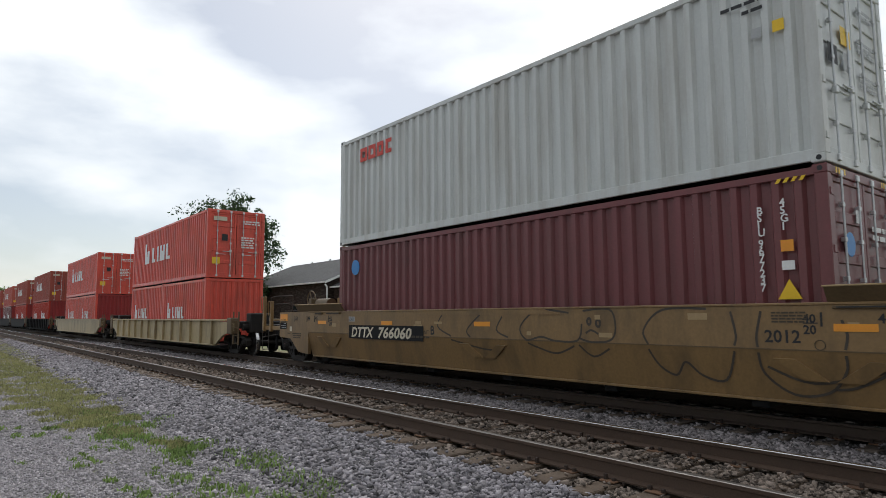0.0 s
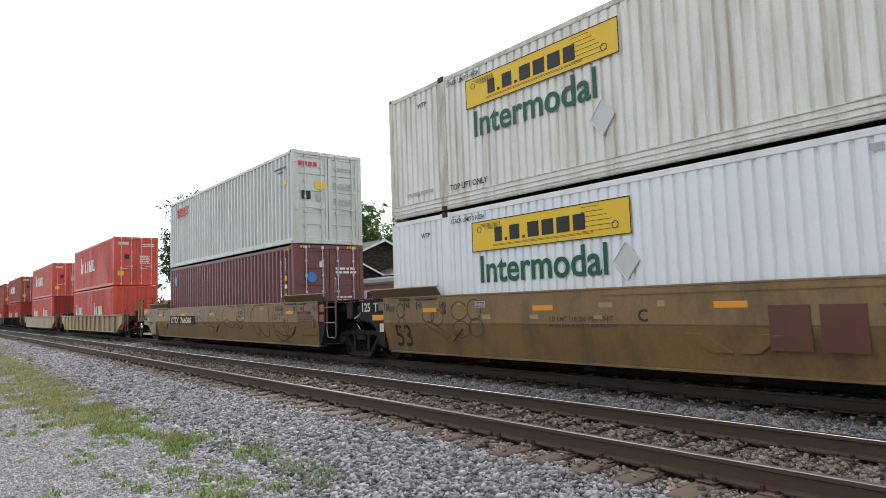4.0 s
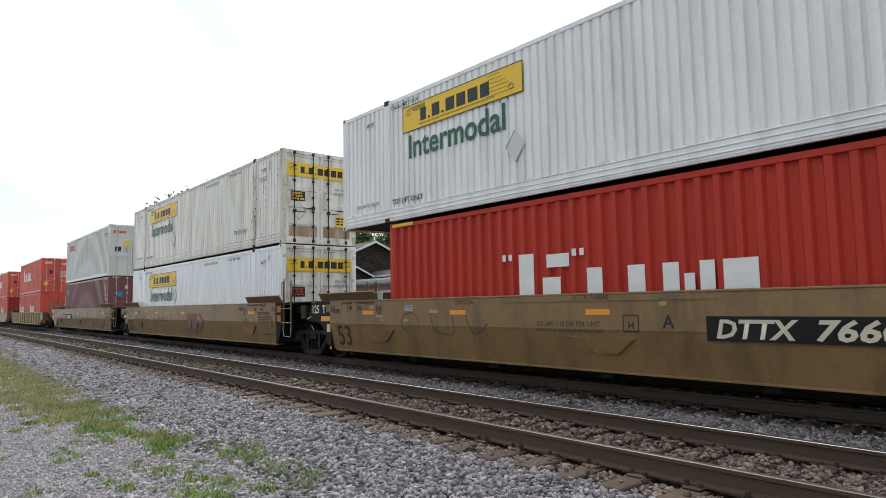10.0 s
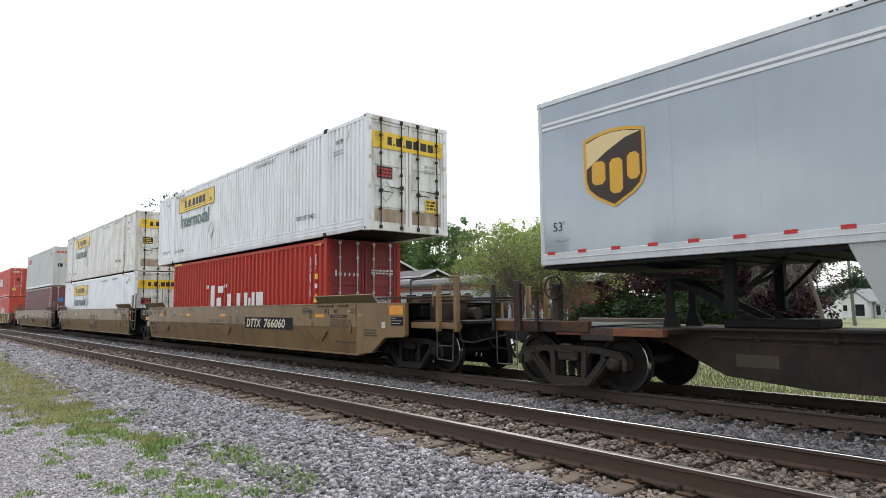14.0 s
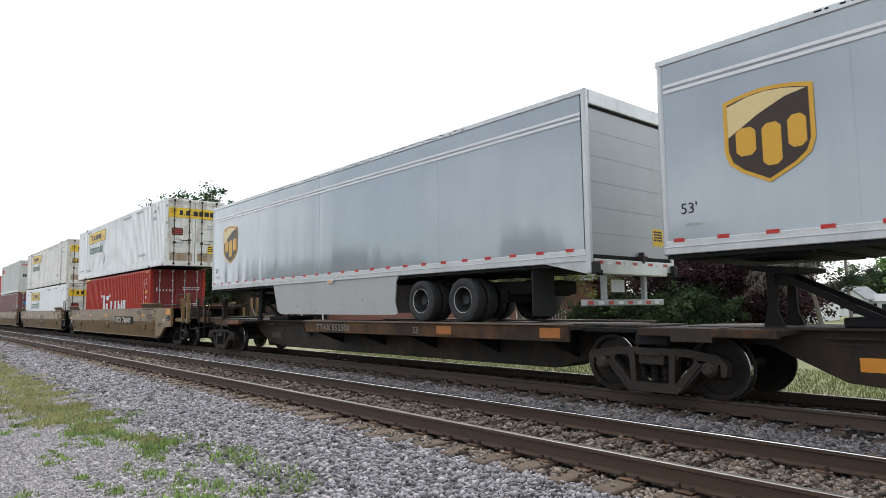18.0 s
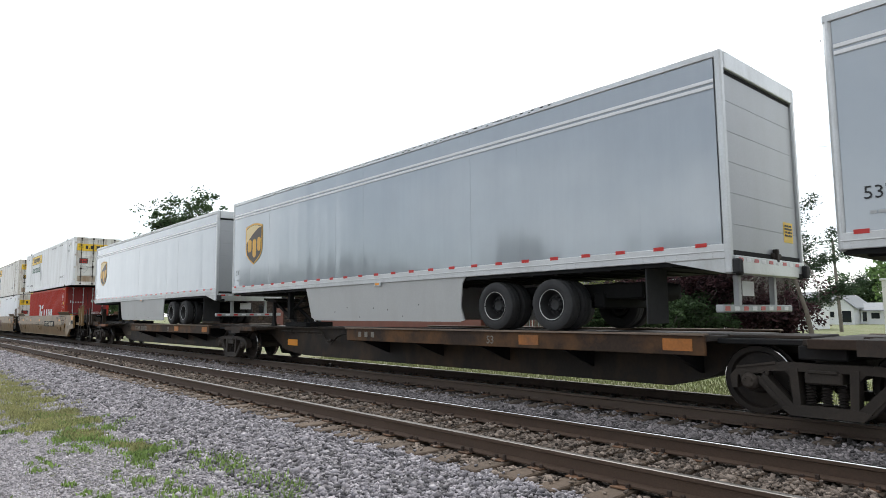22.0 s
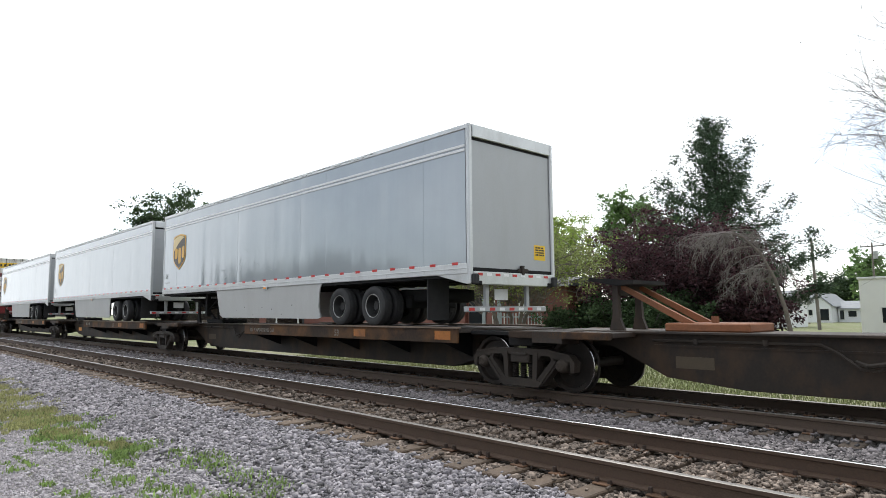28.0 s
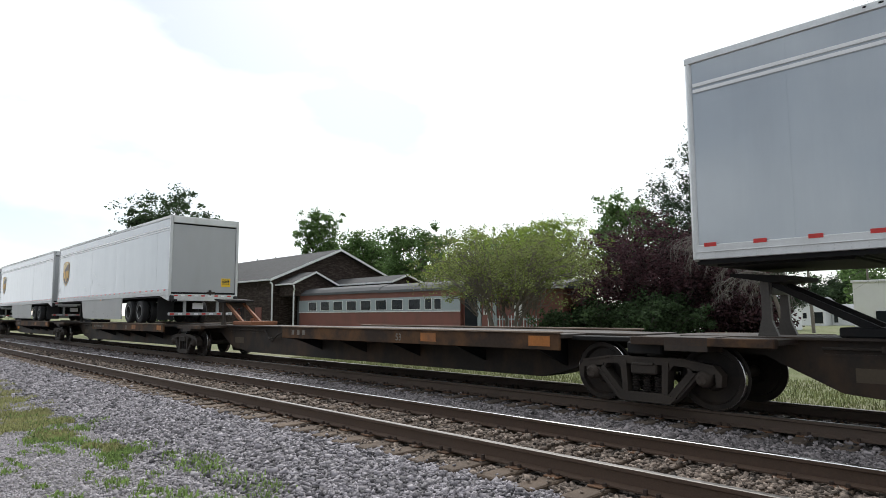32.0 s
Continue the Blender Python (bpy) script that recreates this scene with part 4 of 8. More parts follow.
# lead stacks in shipping-line red
Y40 = -1.22 - 0.004
for xc, upper, lower, tall, split in ((-32.3, lead_red_paint, lead_red_paint, 2.59, True), (-54.6, lead_red_paint, lead_red_paint, 2.59, False), (-76.8, brown_paint, red_paint, 2.59, False),
                                      (-95.4, brown_paint, red_paint, 2.59, False), (-113.6, faded_red_paint, maroon_paint, 2.59, False), (-132.0, brown_paint, maroon_paint, 2.59, False)):
    if split:
        for k, dx in enumerate((-3.06, 3.06)):
            lo = container("red corrugated 20-foot container low in a well car", xc + dx, z_low, 6.06, 2.44, tall, lower, "box", k == 0, group="stacked red containers")
            plain_name(lo, -2.2, 0.95, 0.72, white_ink, Y40, 2.0)
    else:
        lo = container("red corrugated 40-foot container low in a well car", xc, z_low, 12.19, 2.44, tall, lower, "box", False, shaded_end_red, group="stacked red containers")
        plain_name(lo, -4.6, 0.95, 0.75, white_ink, Y40, 2.0)
        plain_name(lo, 1.4, 0.95, 0.72, white_ink, Y40, 2.0)
    up = container("red corrugated 40-foot container with white painted name" if upper is lead_red_paint else "faded brown-red corrugated 40-foot container", xc, z_low + tall + 0.02, 12.19, 2.44, 2.85, upper,
                   group="stacked red containers")
    plain_name(up, -3.6, 1.15, 1.05, white_ink, Y40, 2.5)
    e = 6.095
    end_plate(up, e, -0.98, -0.42, 2.38, 2.55, cream_ink)
    end_plate(up, e, -0.62, -0.38, 1.55, 1.82, black_ink)
    end_plate(up, e, -1.0, -0.68, 0.58, 0.85, yellow_decal)
    ends_print(up, e, 0.25, 2.45, 0.75, 2, white_ink, 0.06, 3)
    ends_print(up, e, 0.2, 1.75, 0.6, 5, white_ink, 0.06, 4)

# grey over maroon
mar = container("maroon corrugated 40-foot container with white numbers", -9.2, z_low, 12.19, 2.44, 2.896, maroon_paint, "box", True, group="stacked boxes on the lead unit")
for i, ch in enumerate("BSIU9677237"):
    word(ch, 0.145, white_ink, mar, (5.20, Y40, 2.34 - i * 0.098 - (0.05 if i > 3 else 0)), 0.003, 1.0)
for i, ch in enumerate("45G1"):
    word(ch, 0.145, white_ink, mar, (5.50, Y40, 2.42 - i * 0.105), 0.003, 1.0)
decal(rect(5.49, 5.65, 1.82, 1.97), orange_tape, mar, Y40, "decal", "orange height warning")
decal(rect(5.49, 5.65, 1.58, 1.70), white_ink, mar, Y40)
decal([(5.42, 1.20), (5.72, 1.20), (5.57, 1.46)], yellow_decal, mar, Y40, "decal", "yellow warning triangle")
part("decal", Geo().lathe([(0.0, 0.0), (0.20, 0.0), (0.20, 0.003)], (-5.25, Y40 - 0.003, 2.28), 20), blue_ink, mar, "round blue sticker")
for k in range(4):
    decal([(5.46 + 0.10 * k, 2.72), (5.51 + 0.10 * k, 2.72), (5.55 + 0.10 * k, 2.78), (5.50 + 0.10 * k, 2.78)], yellow_decal, mar, Y40 - 0.002, "stripe")
e = 6.095
part("decal", Geo().lathe([(0.0, 0.0), (0.16, 0.0), (0.16, 0.003)], (0, 0, 0), 20), blue_ink, mar, "round blue sticker", at=(e + 0.004, -0.62, 1.9)).rotation_euler = (0, 0, radians(90))
part("decal", Geo().box(e, e + 0.003, -0.36, -0.22, 2.2, 2.38), white_ink, mar)
ends_print(mar, e, 0.2, 2.2, 0.75, 2, white_ink, 0.07, 8)
ends_print(mar, e, 0.2, 1.3, 0.65, 4, white_ink, 0.06, 9)
for yy in (-1.0, 0.62):
    for k in range(4):
        end_plate(mar, e + 0.02, yy + 0.09 * k, yy + 0.09 * k + 0.045, 2.79, 2.87, yellow_decal, "stripe")
gry = container("pale grey-green corrugated 40-foot container with dull stains", -9.2, z_low + 2.916, 12.19, 2.44, 2.896, grey_paint, "box", True, group="stacked boxes on the lead unit")
for k, (w, hh) in enumerate(((0.34, 0.36), (0.34, 0.36), (0.30, 0.36), (0.26, 0.36))):
    g = Geo()
    x0 = -5.05 + k * 0.40
    for a, b, c_, d in ((0, w, 0, 0.10), (0, w, hh - 0.10, hh), (0, 0.10, 0, hh), (w - 0.10, w, 0, hh)):
        if k == 3 and a > 0:
            continue
        g.box(x0 + a, x0 + b, Y40 - 0.003, Y40, 2.13 + c_, 2.13 + d)
    part("mark", g, red_ink, gry)
small_print(gry, 4.85, 2.43, 0.85, 1, black_ink, Y40, 0.05, 12)
small_print(gry, 5.15, 2.30, 0.35, 1, black_ink, Y40, 0.05, 13)
decal(rect(5.55, 5.70, 1.86, 2.02), yellow_decal, gry, Y40)
decal(rect(5.27, 5.40, 1.86, 2.0), grey_ink, gry, Y40)
for k in range(4):
    end_plate(gry, e, -1.02 + 0.17 * k, -0.90 + 0.17 * k, 2.42, 2.55, red_ink, "mark")
end_plate(gry, e, -0.46, -0.12, 1.72, 1.98, yellow_decal, "decal", "yellow sticker")
end_plate(gry, e, -0.92, -0.62, 1.38, 1.64, black_ink)
end_plate(gry, e, -0.42, -0.22, 1.36, 1.62, grey_ink)
ends_print(gry, e, 0.2, 2.45, 0.7, 2, grey_ink, 0.045, 14)
ends_print(gry, e, 0.15, 1.95, 0.7, 3, grey_ink, 0.045, 15)
ends_print(gry, e, 0.15, 1.45, 0.7, 3, grey_ink, 0.045, 16)

# three white domestic containers
domestic(10.26, z_low, "clean white ribbed 53-foot container low in its well", white_paint_clean, -5.27, True, False, 21)
domestic(10.26, z_low + 2.92, "dirty white ribbed 53-foot container stacked on another", old_white, -5.3, False, True, 22)
# red box with big white name below, white container on top
kred = container("red corrugated 40-foot container with large white painted name", 29.86, z_low, 12.19, 2.44, 2.896, red_paint, "box", True, shaded_end_red, group="stacked boxes on the last unit")
decal([(-2.02, 1.0), (-1.66, 1.0), (-1.66, 1.89), (-2.02, 1.89)], white_ink, kred, Y40, "mark", "plain white bar of a painted name")
decal([(-1.46, 1.0), (-1.06, 1.0), (-1.06, 1.45), (-1.46, 1.45)], white_ink, kred, Y40, "mark")
decal(rect(-1.36, -0.86, 1.62, 1.85), white_ink, kred, Y40, "mark")
for x0, w, top in ((-0.50, 0.30, 1.57), (0.28, 0.30, 1.57), (0.88, 0.26, 1.57), (1.22, 0.16, 1.40), (1.46, 0.22, 1.57), (1.80, 0.48, 1.57)):
    decal(rect(x0, x0 + w, 1.0, top), white_ink, kred, Y40, "mark", "plain white bar of a painted name")
for x0 in (-2.44, -2.28, -0.80, -0.64):
    decal(rect(x0, x0 + 0.09, 1.79, 1.91), white_ink, kred, Y40, "mark")
for i, ch in enumerate("KKFU8071507"):
    word(ch, 0.145, white_ink, kred, (5.20, Y40, 2.34 - i * 0.098 - (0.05 if i > 3 else 0)), 0.003, 1.0)
for i, ch in enumerate("45G1"):
    word(ch, 0.145, white_ink, kred, (5.50, Y40, 2.42 - i * 0.105), 0.003, 1.0)
decal([(5.42, 1.20), (5.72, 1.20), (5.57, 1.46)], yellow_decal, kred, Y40, "decal", "yellow warning triangle")
for k in range(4):
    decal([(5.46 + 0.10 * k, 2.72), (5.51 + 0.10 * k, 2.72), (5.55 + 0.10 * k, 2.78), (5.50 + 0.10 * k, 2.78)], yellow_decal, kred, Y40 - 0.002, "stripe")
decal(rect(5.49, 5.65, 1.82, 1.97), yellow_decal, kred, Y40)
decal(rect(5.49, 5.63, 1.58, 1.7), white_ink, kred, Y40)
part("decal", Geo().box(-6.0, -5.2, Y40 - 0.003, Y40, 2.80, 2.87), yellow_decal, kred)
for k in range(5):
    end_plate(kred, e, -0.95 + 0.14 * k, -0.90 + 0.14 * k, 1.9, 1.99 if k else 2.06, white_ink, "mark")
ends_print(kred, e, 0.2, 2.1, 0.75, 2, white_ink, 0.045, 33)
ends_print(kred, e, 0.25, 1.35, 0.6, 4, white_ink, 0.04, 34)
end_plate(kred, e, -1.0, -0.78, 0.95, 1.2, yellow_decal)
domestic(29.9, z_low + 2.916, "white ribbed 53-foot container overhanging the red one below", white_paint, -5.46, False, False, 23)


# ---- well cars ----
SILL_Y = 1.52
SILL_TOP = 1.475


def spray(parent, curves, y, mat=spray_ink, r=0.012):
    """Sprayed outlines on a car side: each curve is a list of (x, z)."""
    for pts in curves:
        smooth_pts = []
        for i in range(len(pts) - 1):
            p0, p1, p2, p3 = pts[max(0, i - 1)], pts[i], pts[i + 1], pts[min(len(pts) - 1, i + 2)]
            for k in range(5):
                u = k / 5
                smooth_pts.append(tuple(0.5 * (2 * p1[a] + (p2[a] - p0[a]) * u + (2 * p0[a] - 5 * p1[a] + 4 * p2[a] - p3[a]) * u * u
                                               + (3 * p1[a] - p0[a] - 3 * p2[a] + p3[a]) * u ** 3) for a in (0, 1)))
        smooth_pts.append(pts[-1])
        g, verts = Geo(), []
        for i, (px_, pz_) in enumerate(smooth_pts):
            (xa, za), (xb, zb) = smooth_pts[max(0, i - 1)], smooth_pts[min(len(smooth_pts) - 1, i + 1)]
            d = Vector((xb - xa, zb - za))
            n = Vector((-d.y, d.x)).normalized() * r
            verts += [(px_ + n.x, y, pz_ + n.y), (px_ - n.x, y, pz_ - n.y)]
        g.add(verts, [(2 * i, 2 * i + 1, 2 * i + 3, 2 * i + 2) for i in range(len(smooth_pts) - 1)])
        line_ob = part("sprayed_line", g, mat, parent)
    return line_ob


def loop(cx, cz, rx, rz, a0=0, a1=360, n=14):
    return [(cx + rx * math.cos(radians(a0 + (a1 - a0) * i / n)), cz + rz * math.sin(radians(a0 + (a1 - a0) * i / n))) for i in range(n + 1)]


def well_unit(label, x0, x1, letter, left_inner=True, right_inner=True, trucks=(), seed=1, paint=car_tan, group="articulated well car units"):
    """One unit of an articulated well car: tan side sills from x0 to x1, black ends."""
    xc = (x0 + x1) / 2
    c = train_thing("well_car_unit", label, "well car", xc, 0, group)
    a, b = x0 - xc, x1 - xc
    la, lb = (a if left_inner else a + 1.9), (b if right_inner else b - 1.9)
    for s in (-1, 1):
        o = s * SILL_Y
        sec = [(o, SILL_TOP), (o, 0.93), (s * 1.38, 0.30), (s * 1.27, 0.30), (s * 1.40, 0.93), (s * 1.40, SILL_TOP)]
        sill = part("side_sill", Geo().prism(sec, "x", la, lb), paint, c, "ochre-painted steel side sill")
        part("top_flange", Geo().box(la, lb, min(s * 1.535, s * 1.36), max(s * 1.535, s * 1.36), SILL_TOP, SILL_TOP + 0.035, 0.008), paint, sill)
        part("bottom_flange", Geo().box(la + 0.1, lb - 0.1, min(s * 1.40, s * 1.2), max(s * 1.40, s * 1.2), 0.262, 0.298, 0.006), paint, sill)
        for e, inner in ((-1, left_inner), (1, right_inner)):
            xe = a if e < 0 else b
            # flared guide plate that leans outwards along the last metres of the sill, with slotted brackets under it
            if e < 0:
                q0, q1 = (xe - 0.45, xe + 2.05) if inner else (xe + 1.2, xe + 3.8)
            else:
                q0, q1 = (xe - 2.0, xe + 0.33) if inner else (xe - 3.75, xe - 1.15)
            part("guide_plate", Geo().prism([(s * 1.485, SILL_TOP + 0.02), (s * 1.60, 1.69), (s * 1.575, 1.705), (s * 1.44, SILL_TOP + 0.03)], "x", q0, q1), dark_ochre, sill, "flared guide plate")
            part("plate_lip", Geo().box(q0 - 0.02, q1 + 0.02, min(s * 1.61, s * 1.53), max(s * 1.61, s * 1.53), 1.69, 1.712, 0.006), touch_up, sill)
            for f0, f1 in ((0.03, 0.31), (0.40, 0.56)):
                w_ = q1 - q0
                xa, xb = (q0 + f0 * w_, q0 + f1 * w_) if e > 0 else (q1 - f1 * w_, q1 - f0 * w_)
                part("slot_bracket", Geo().box(xa, xb, min(s * 1.51, s * 1.565), max(s * 1.51, s * 1.565), SILL_TOP - 0.045, SILL_TOP - 0.005, 0.008), dark_ochre, sill)
                part("slot", Geo().box(xa + 0.05, xb - 0.05, min(s * 1.56, s * 1.568), max(s * 1.56, s * 1.568), SILL_TOP - 0.033, SILL_TOP - 0.018), black_ink, sill)
            if e > 0 and not inner:
                part("end_ledge", Geo().box(q1 + 0.05, xe + 0.6, min(s * 1.25, s * 1.5), max(s * 1.25, s * 1.5), 1.58, 1.63, 0.008), sill_dark, sill)
            if not inner:
                xs = xe - e * 1.9
                poly = [(xs, SILL_TOP + 0.035), (xe, SILL_TOP + 0.02), (xe, 0.80), (xe - e * 0.05, 0.76), (xe - e * 0.75, 0.73), (xe - e * 1.3, 0.36), (xs, 0.32)]
                part("end_panel", Geo().prism(poly, "y", s * 1.42, s * 1.515), paint, c)
    # container pocket: floor, cross beams and inner walls
    part("well_floor", Geo().box(la + 0.2, lb - 0.2, -1.27, 1.27, 0.24, 0.31), car_black, c)
    for k in range(7):
        xx = la + 0.6 + k * (lb - la - 1.2) / 6
        part("cross_beam", Geo().box(xx - 0.12, xx + 0.12, -1.27, 1.27, 0.16, 0.26, 0.01), car_black, c)
    for e, inner in ((-1, left_inner), (1, right_inner)):
        xe = la if e < 0 else lb
        x_out = (a if e < 0 else b) + e * (1.05 if inner else 0.0)
        lo, hi = sorted((xe, x_out))
        part("end_platform", Geo().box(lo, hi, -1.05, 1.05, 1.18, 1.42, 0.02), car_black, c)
        part("draft_sill", Geo().box(lo, hi + (0.5 if e > 0 and not inner else 0), -0.42, 0.42, 0.78, 1.20, 0.02), car_black, c)
        part("bulkhead", Geo().box(xe - 0.06, xe + 0.06, -1.35, 1.35, 0.35, 1.45, 0.01), car_black, c)
        part("tread_plate", Geo().box(lo - 0.05, hi - 0.05, -1.35, 1.35, 1.46, 1.50, 0.01), car_black, c, "black walkway plate")
        if inner and e < 0:
            for s in (-1, 1):
                poly = [(a, 1.47), (a - 1.06, 1.46), (a - 1.04, 0.99), (a - 0.55, 0.93), (a - 0.34, 0.75), (a - 0.16, 0.40), (a, 0.36)]
                pn = part("end_panel", Geo().prism(poly, "y", s * 1.36, s * 1.49), car_black, c, "black end panel")
            yy = -1.49 - 0.004
            word("125", 0.29, cream_ink, c, (a - 1.0, yy, 1.20), 0.008, 0.95)
            word("T", 0.29, cream_ink, c, (a - 0.44, yy, 1.20), 0.008, 0.95)
            decal(rect(a - 0.50, a - 0.02, 0.99, 1.12), orange_tape, c, yy, "reflector", "orange reflector")
            decal(rect(a - 0.23, a - 0.03, 1.22, 1.42), deck_wood, c, yy, "decal")
            decal(rect(a - 0.20, a - 0.03, 0.72, 0.92), cream_ink, c, yy, "data_plate")
            hose = Geo().tube([(a - 1.62, -1.2, 1.12), (a - 1.5, -1.25, 1.3), (a - 1.32, -1.25, 1.42), (a - 1.22, -1.25, 1.34), (a - 1.3, -1.25, 1.15), (a - 1.62, -1.22, 0.98)], 0.016, 6)
            part("hose", hose, worn_steel, c, "grey air hose")
        if inner and e > 0:
            for s in (-1, 1):
                poly = [(b, 1.47), (b + 0.34, 1.47), (b + 0.34, 0.90), (b + 0.22, 0.55), (b + 0.10, 0.33), (b, 0.31)]
                part("end_panel", Geo().prism(poly, "y", s * 1.36, s * 1.49), car_black, c, "black end panel")
                g = Geo()
                for x in (b + 0.36, b + 0.84):
                    g.box(x - 0.032, x + 0.032, s * 1.44 - 0.02, s * 1.44 + 0.02, 0.74, 2.12, 0.006)
                part("ladder", g, dark_ochre, c, "brown ladder stiles with bare steel rungs")
                rg = Geo()
                for z in (1.33, 0.93):
                    rg.tube([(b + 0.33, s * 1.47, z), (b + 0.36, s * 1.50, z), (b + 0.84, s * 1.50, z), (b + 0.87, s * 1.47, z)], 0.015, 6)
                rg.tube([(b + 0.38, s * 1.46, 0.76), (b + 0.44, s * 1.46, 0.54), (b + 0.80, s * 1.46, 0.53), (b + 0.86, s * 1.46, 0.60), (b + 0.86, s * 1.46, 0.78)], 0.015, 6)
                for x, d in ((b + 0.36, -1), (b + 0.84, 1)):
                    rg.tube([(x, s * 1.46, 1.72), (x + d * 0.08, s * 1.47, 1.74), (x + d * 0.09, s * 1.47, 2.05), (x, s * 1.46, 2.10)], 0.012, 6)
                part("rung", rg, bare_steel, c, "worn bright steel rungs")
            for z0 in (0.95, 1.22):
                decal(rect(b + 0.05, b + 0.29, z0, z0 + 0.19), dull_orange, c, -1.494, "reflector", "dull orange reflector")
            part("valve_box", Geo().box(b + 1.12, b + 1.42, -1.30, -1.0, 1.02, 1.42, 0.03), sill_dark, c, "dark grimy valve box")
            part("hose", Geo().tube([(b + 1.5, -1.28, 1.03), (b + 1.75, -1.30, 1.10), (b + 1.95, -1.30, 1.28), (b + 2.0, -1.30, 1.42), (b + 1.85, -1.28, 1.50), (b + 1.7, -1.25, 1.48)], 0.022, 6), grey_ink, c, "pale grey air hose")
            part("top_walk", Geo().box(b + 0.35, b + 2.6, -1.32, 1.32, 1.485, 1.515, 0.008), sill_dark, c, "dark walkway grating")
            part("brake_rod", Geo().tube([(b + 1.3, -1.1, 0.95), (b + 2.0, -1.15, 1.30), (b + 2.6, -1.15, 1.45)], 0.02, 5), worn_steel, c)
            part("brake_box", Geo().box(b + 1.2, b + 1.75, -1.15, -0.6, 0.95, 1.35, 0.03), cast_steel, c)
        if not inner:
            xo = a if e < 0 else b
            # end platform with handrails, steps, brake gear and coupler
            part("deck_plate", Geo().box(min(xo, xo + e * 1.75), max(xo, xo + e * 1.75), -1.30, 1.30, 1.05, 1.12, 0.012), car_black, c)
            part("end_sill", Geo().box(min(xo, xo + e * 1.55), max(xo, xo + e * 1.55), -1.36, -1.26, 0.95, 1.08, 0.012), paint, c, "dusty tan end sill")
            part("cylinder", Geo().cyl((xo + e * 0.1, -0.7, 1.28), (xo + e * 0.75, -0.7, 1.28), 0.17, 16), car_black, c, "black brake cylinder", 40)
            part("cylinder", Geo().cyl((xo + e * 0.85, -0.5, 1.26), (xo + e * 1.2, -0.5, 1.26), 0.13, 14), cast_steel, c, "", 40)
            for k, (px, zt) in enumerate(((0.95, 1.86), (1.5, 2.02))):
                g = Geo().box(xo + e * px - 0.05, xo + e * px + 0.05, -1.42, -1.32, 0.9, zt, 0.01)
                g.tube([(xo + e * px - 0.09, -1.44, zt - 0.45), (xo + e * px - 0.09, -1.46, zt - 0.03), (xo + e * px + 0.02, -1.46, zt), (xo + e * px + 0.05, -1.44, zt - 0.05)], 0.014, 5)
                part("stanchion", g, paint, c, "tan handrail post")
                part("stanchion", Geo().box(xo + e * px - 0.05, xo + e * px + 0.05, 1.32, 1.42, 0.9, zt, 0.01), paint, c)
                part("bracket", Geo().prism([(xo + e * (px + 0.05), 1.42), (xo + e * (px + 0.12), 1.42), (xo + e * (px + 0.42), 1.10), (xo + e * (px + 0.34), 1.10)], "y", 1.34, 1.40), worn_steel, c)
            step = Geo().tube([(xo + e * 0.98, -1.44, 0.95), (xo + e * 0.98, -1.44, 0.35), (xo + e * 1.45, -1.44, 0.33), (xo + e * 1.48, -1.44, 0.95)], 0.012, 6)
            step.cyl((xo + e * 0.98, -1.44, 0.62), (xo + e * 1.46, -1.44, 0.62), 0.010, 6)
            part("step", step, worn_steel, c, "bare steel stirrup step")
            cp = Geo().box(min(xo + e * 1.4, xo + e * 2.15), max(xo + e * 1.4, xo + e * 2.15), -0.12, 0.12, 0.72, 0.94, 0.02)
            cp.box(min(xo + e * 2.05, xo + e * 2.4), max(xo + e * 2.05, xo + e * 2.4), -0.2, 0.16, 0.66, 1.0, 0.04)
            part("coupler", cp, cast_steel, c, "rusty knuckle coupler")
            part("hose", Geo().tube([(xo + e * 1.9, -0.35, 0.72), (xo + e * 2.1, -0.36, 0.40), (xo + e * 2.3, -0.34, 0.36), (xo + e * 2.45, -0.3, 0.5)], 0.025, 6), car_black, c)
            decal(rect(min(xo - e * 0.56, xo - e * 0.06), max(xo - e * 0.56, xo - e * 0.06), 1.24, 1.44), orange_tape, c, -SILL_Y - 0.003, "reflector", "orange reflector")
            plate = decal(rect(min(xo - e * 0.50, xo - e * 0.06), max(xo - e * 0.50, xo - e * 0.06), 1.0, 1.19), car_black, c, -SILL_Y - 0.003, "data_plate", "black data plate with pale lines")
            for zz, w0 in ((1.155, 0.16), (1.10, 0.36), (1.04, 0.3)):
                decal(rect(min(xo - e * 0.47, xo - e * (0.47 - w0)), max(xo - e * 0.47, xo - e * (0.47 - w0)), zz, zz + 0.012), grey_ink, c, -SILL_Y - 0.006, "mark")
            decal(rect(min(xo - e * 0.86, xo - e * 0.72), max(xo - e * 0.86, xo - e * 0.72), 0.94, 1.08), cream_ink, c, -SILL_Y - 0.003, "data_plate", "cream data plate")
            small_print(c, min(xo - e * 1.55, xo - e * 0.95), 0.90, 0.5, 3, faint_ink, -SILL_Y - 0.003, 0.035, seed + 9)
            rail_ = Geo().tube([(xo - e * 0.2, -1.2, 1.5), (xo - e * 0.2, -1.2, 2.0), (xo + e * 0.9, -1.2, 2.02), (xo + e * 1.4, -1.2, 1.98), (xo + e * 1.4, -1.2, 1.2)], 0.018, 6)
            rail_.tube([(xo - e * 0.2, -1.2, 1.78), (xo + e * 1.4, -1.2, 1.76)], 0.014, 6)
            part("handrail", rail_, sill_dark, c, "dark pipe handrail")
            bw = Geo().lathe([(0.26, -0.02), (0.285, 0.0), (0.26, 0.02), (0.24, 0.0), (0.26, -0.02)], (0, 0, 0), 20)
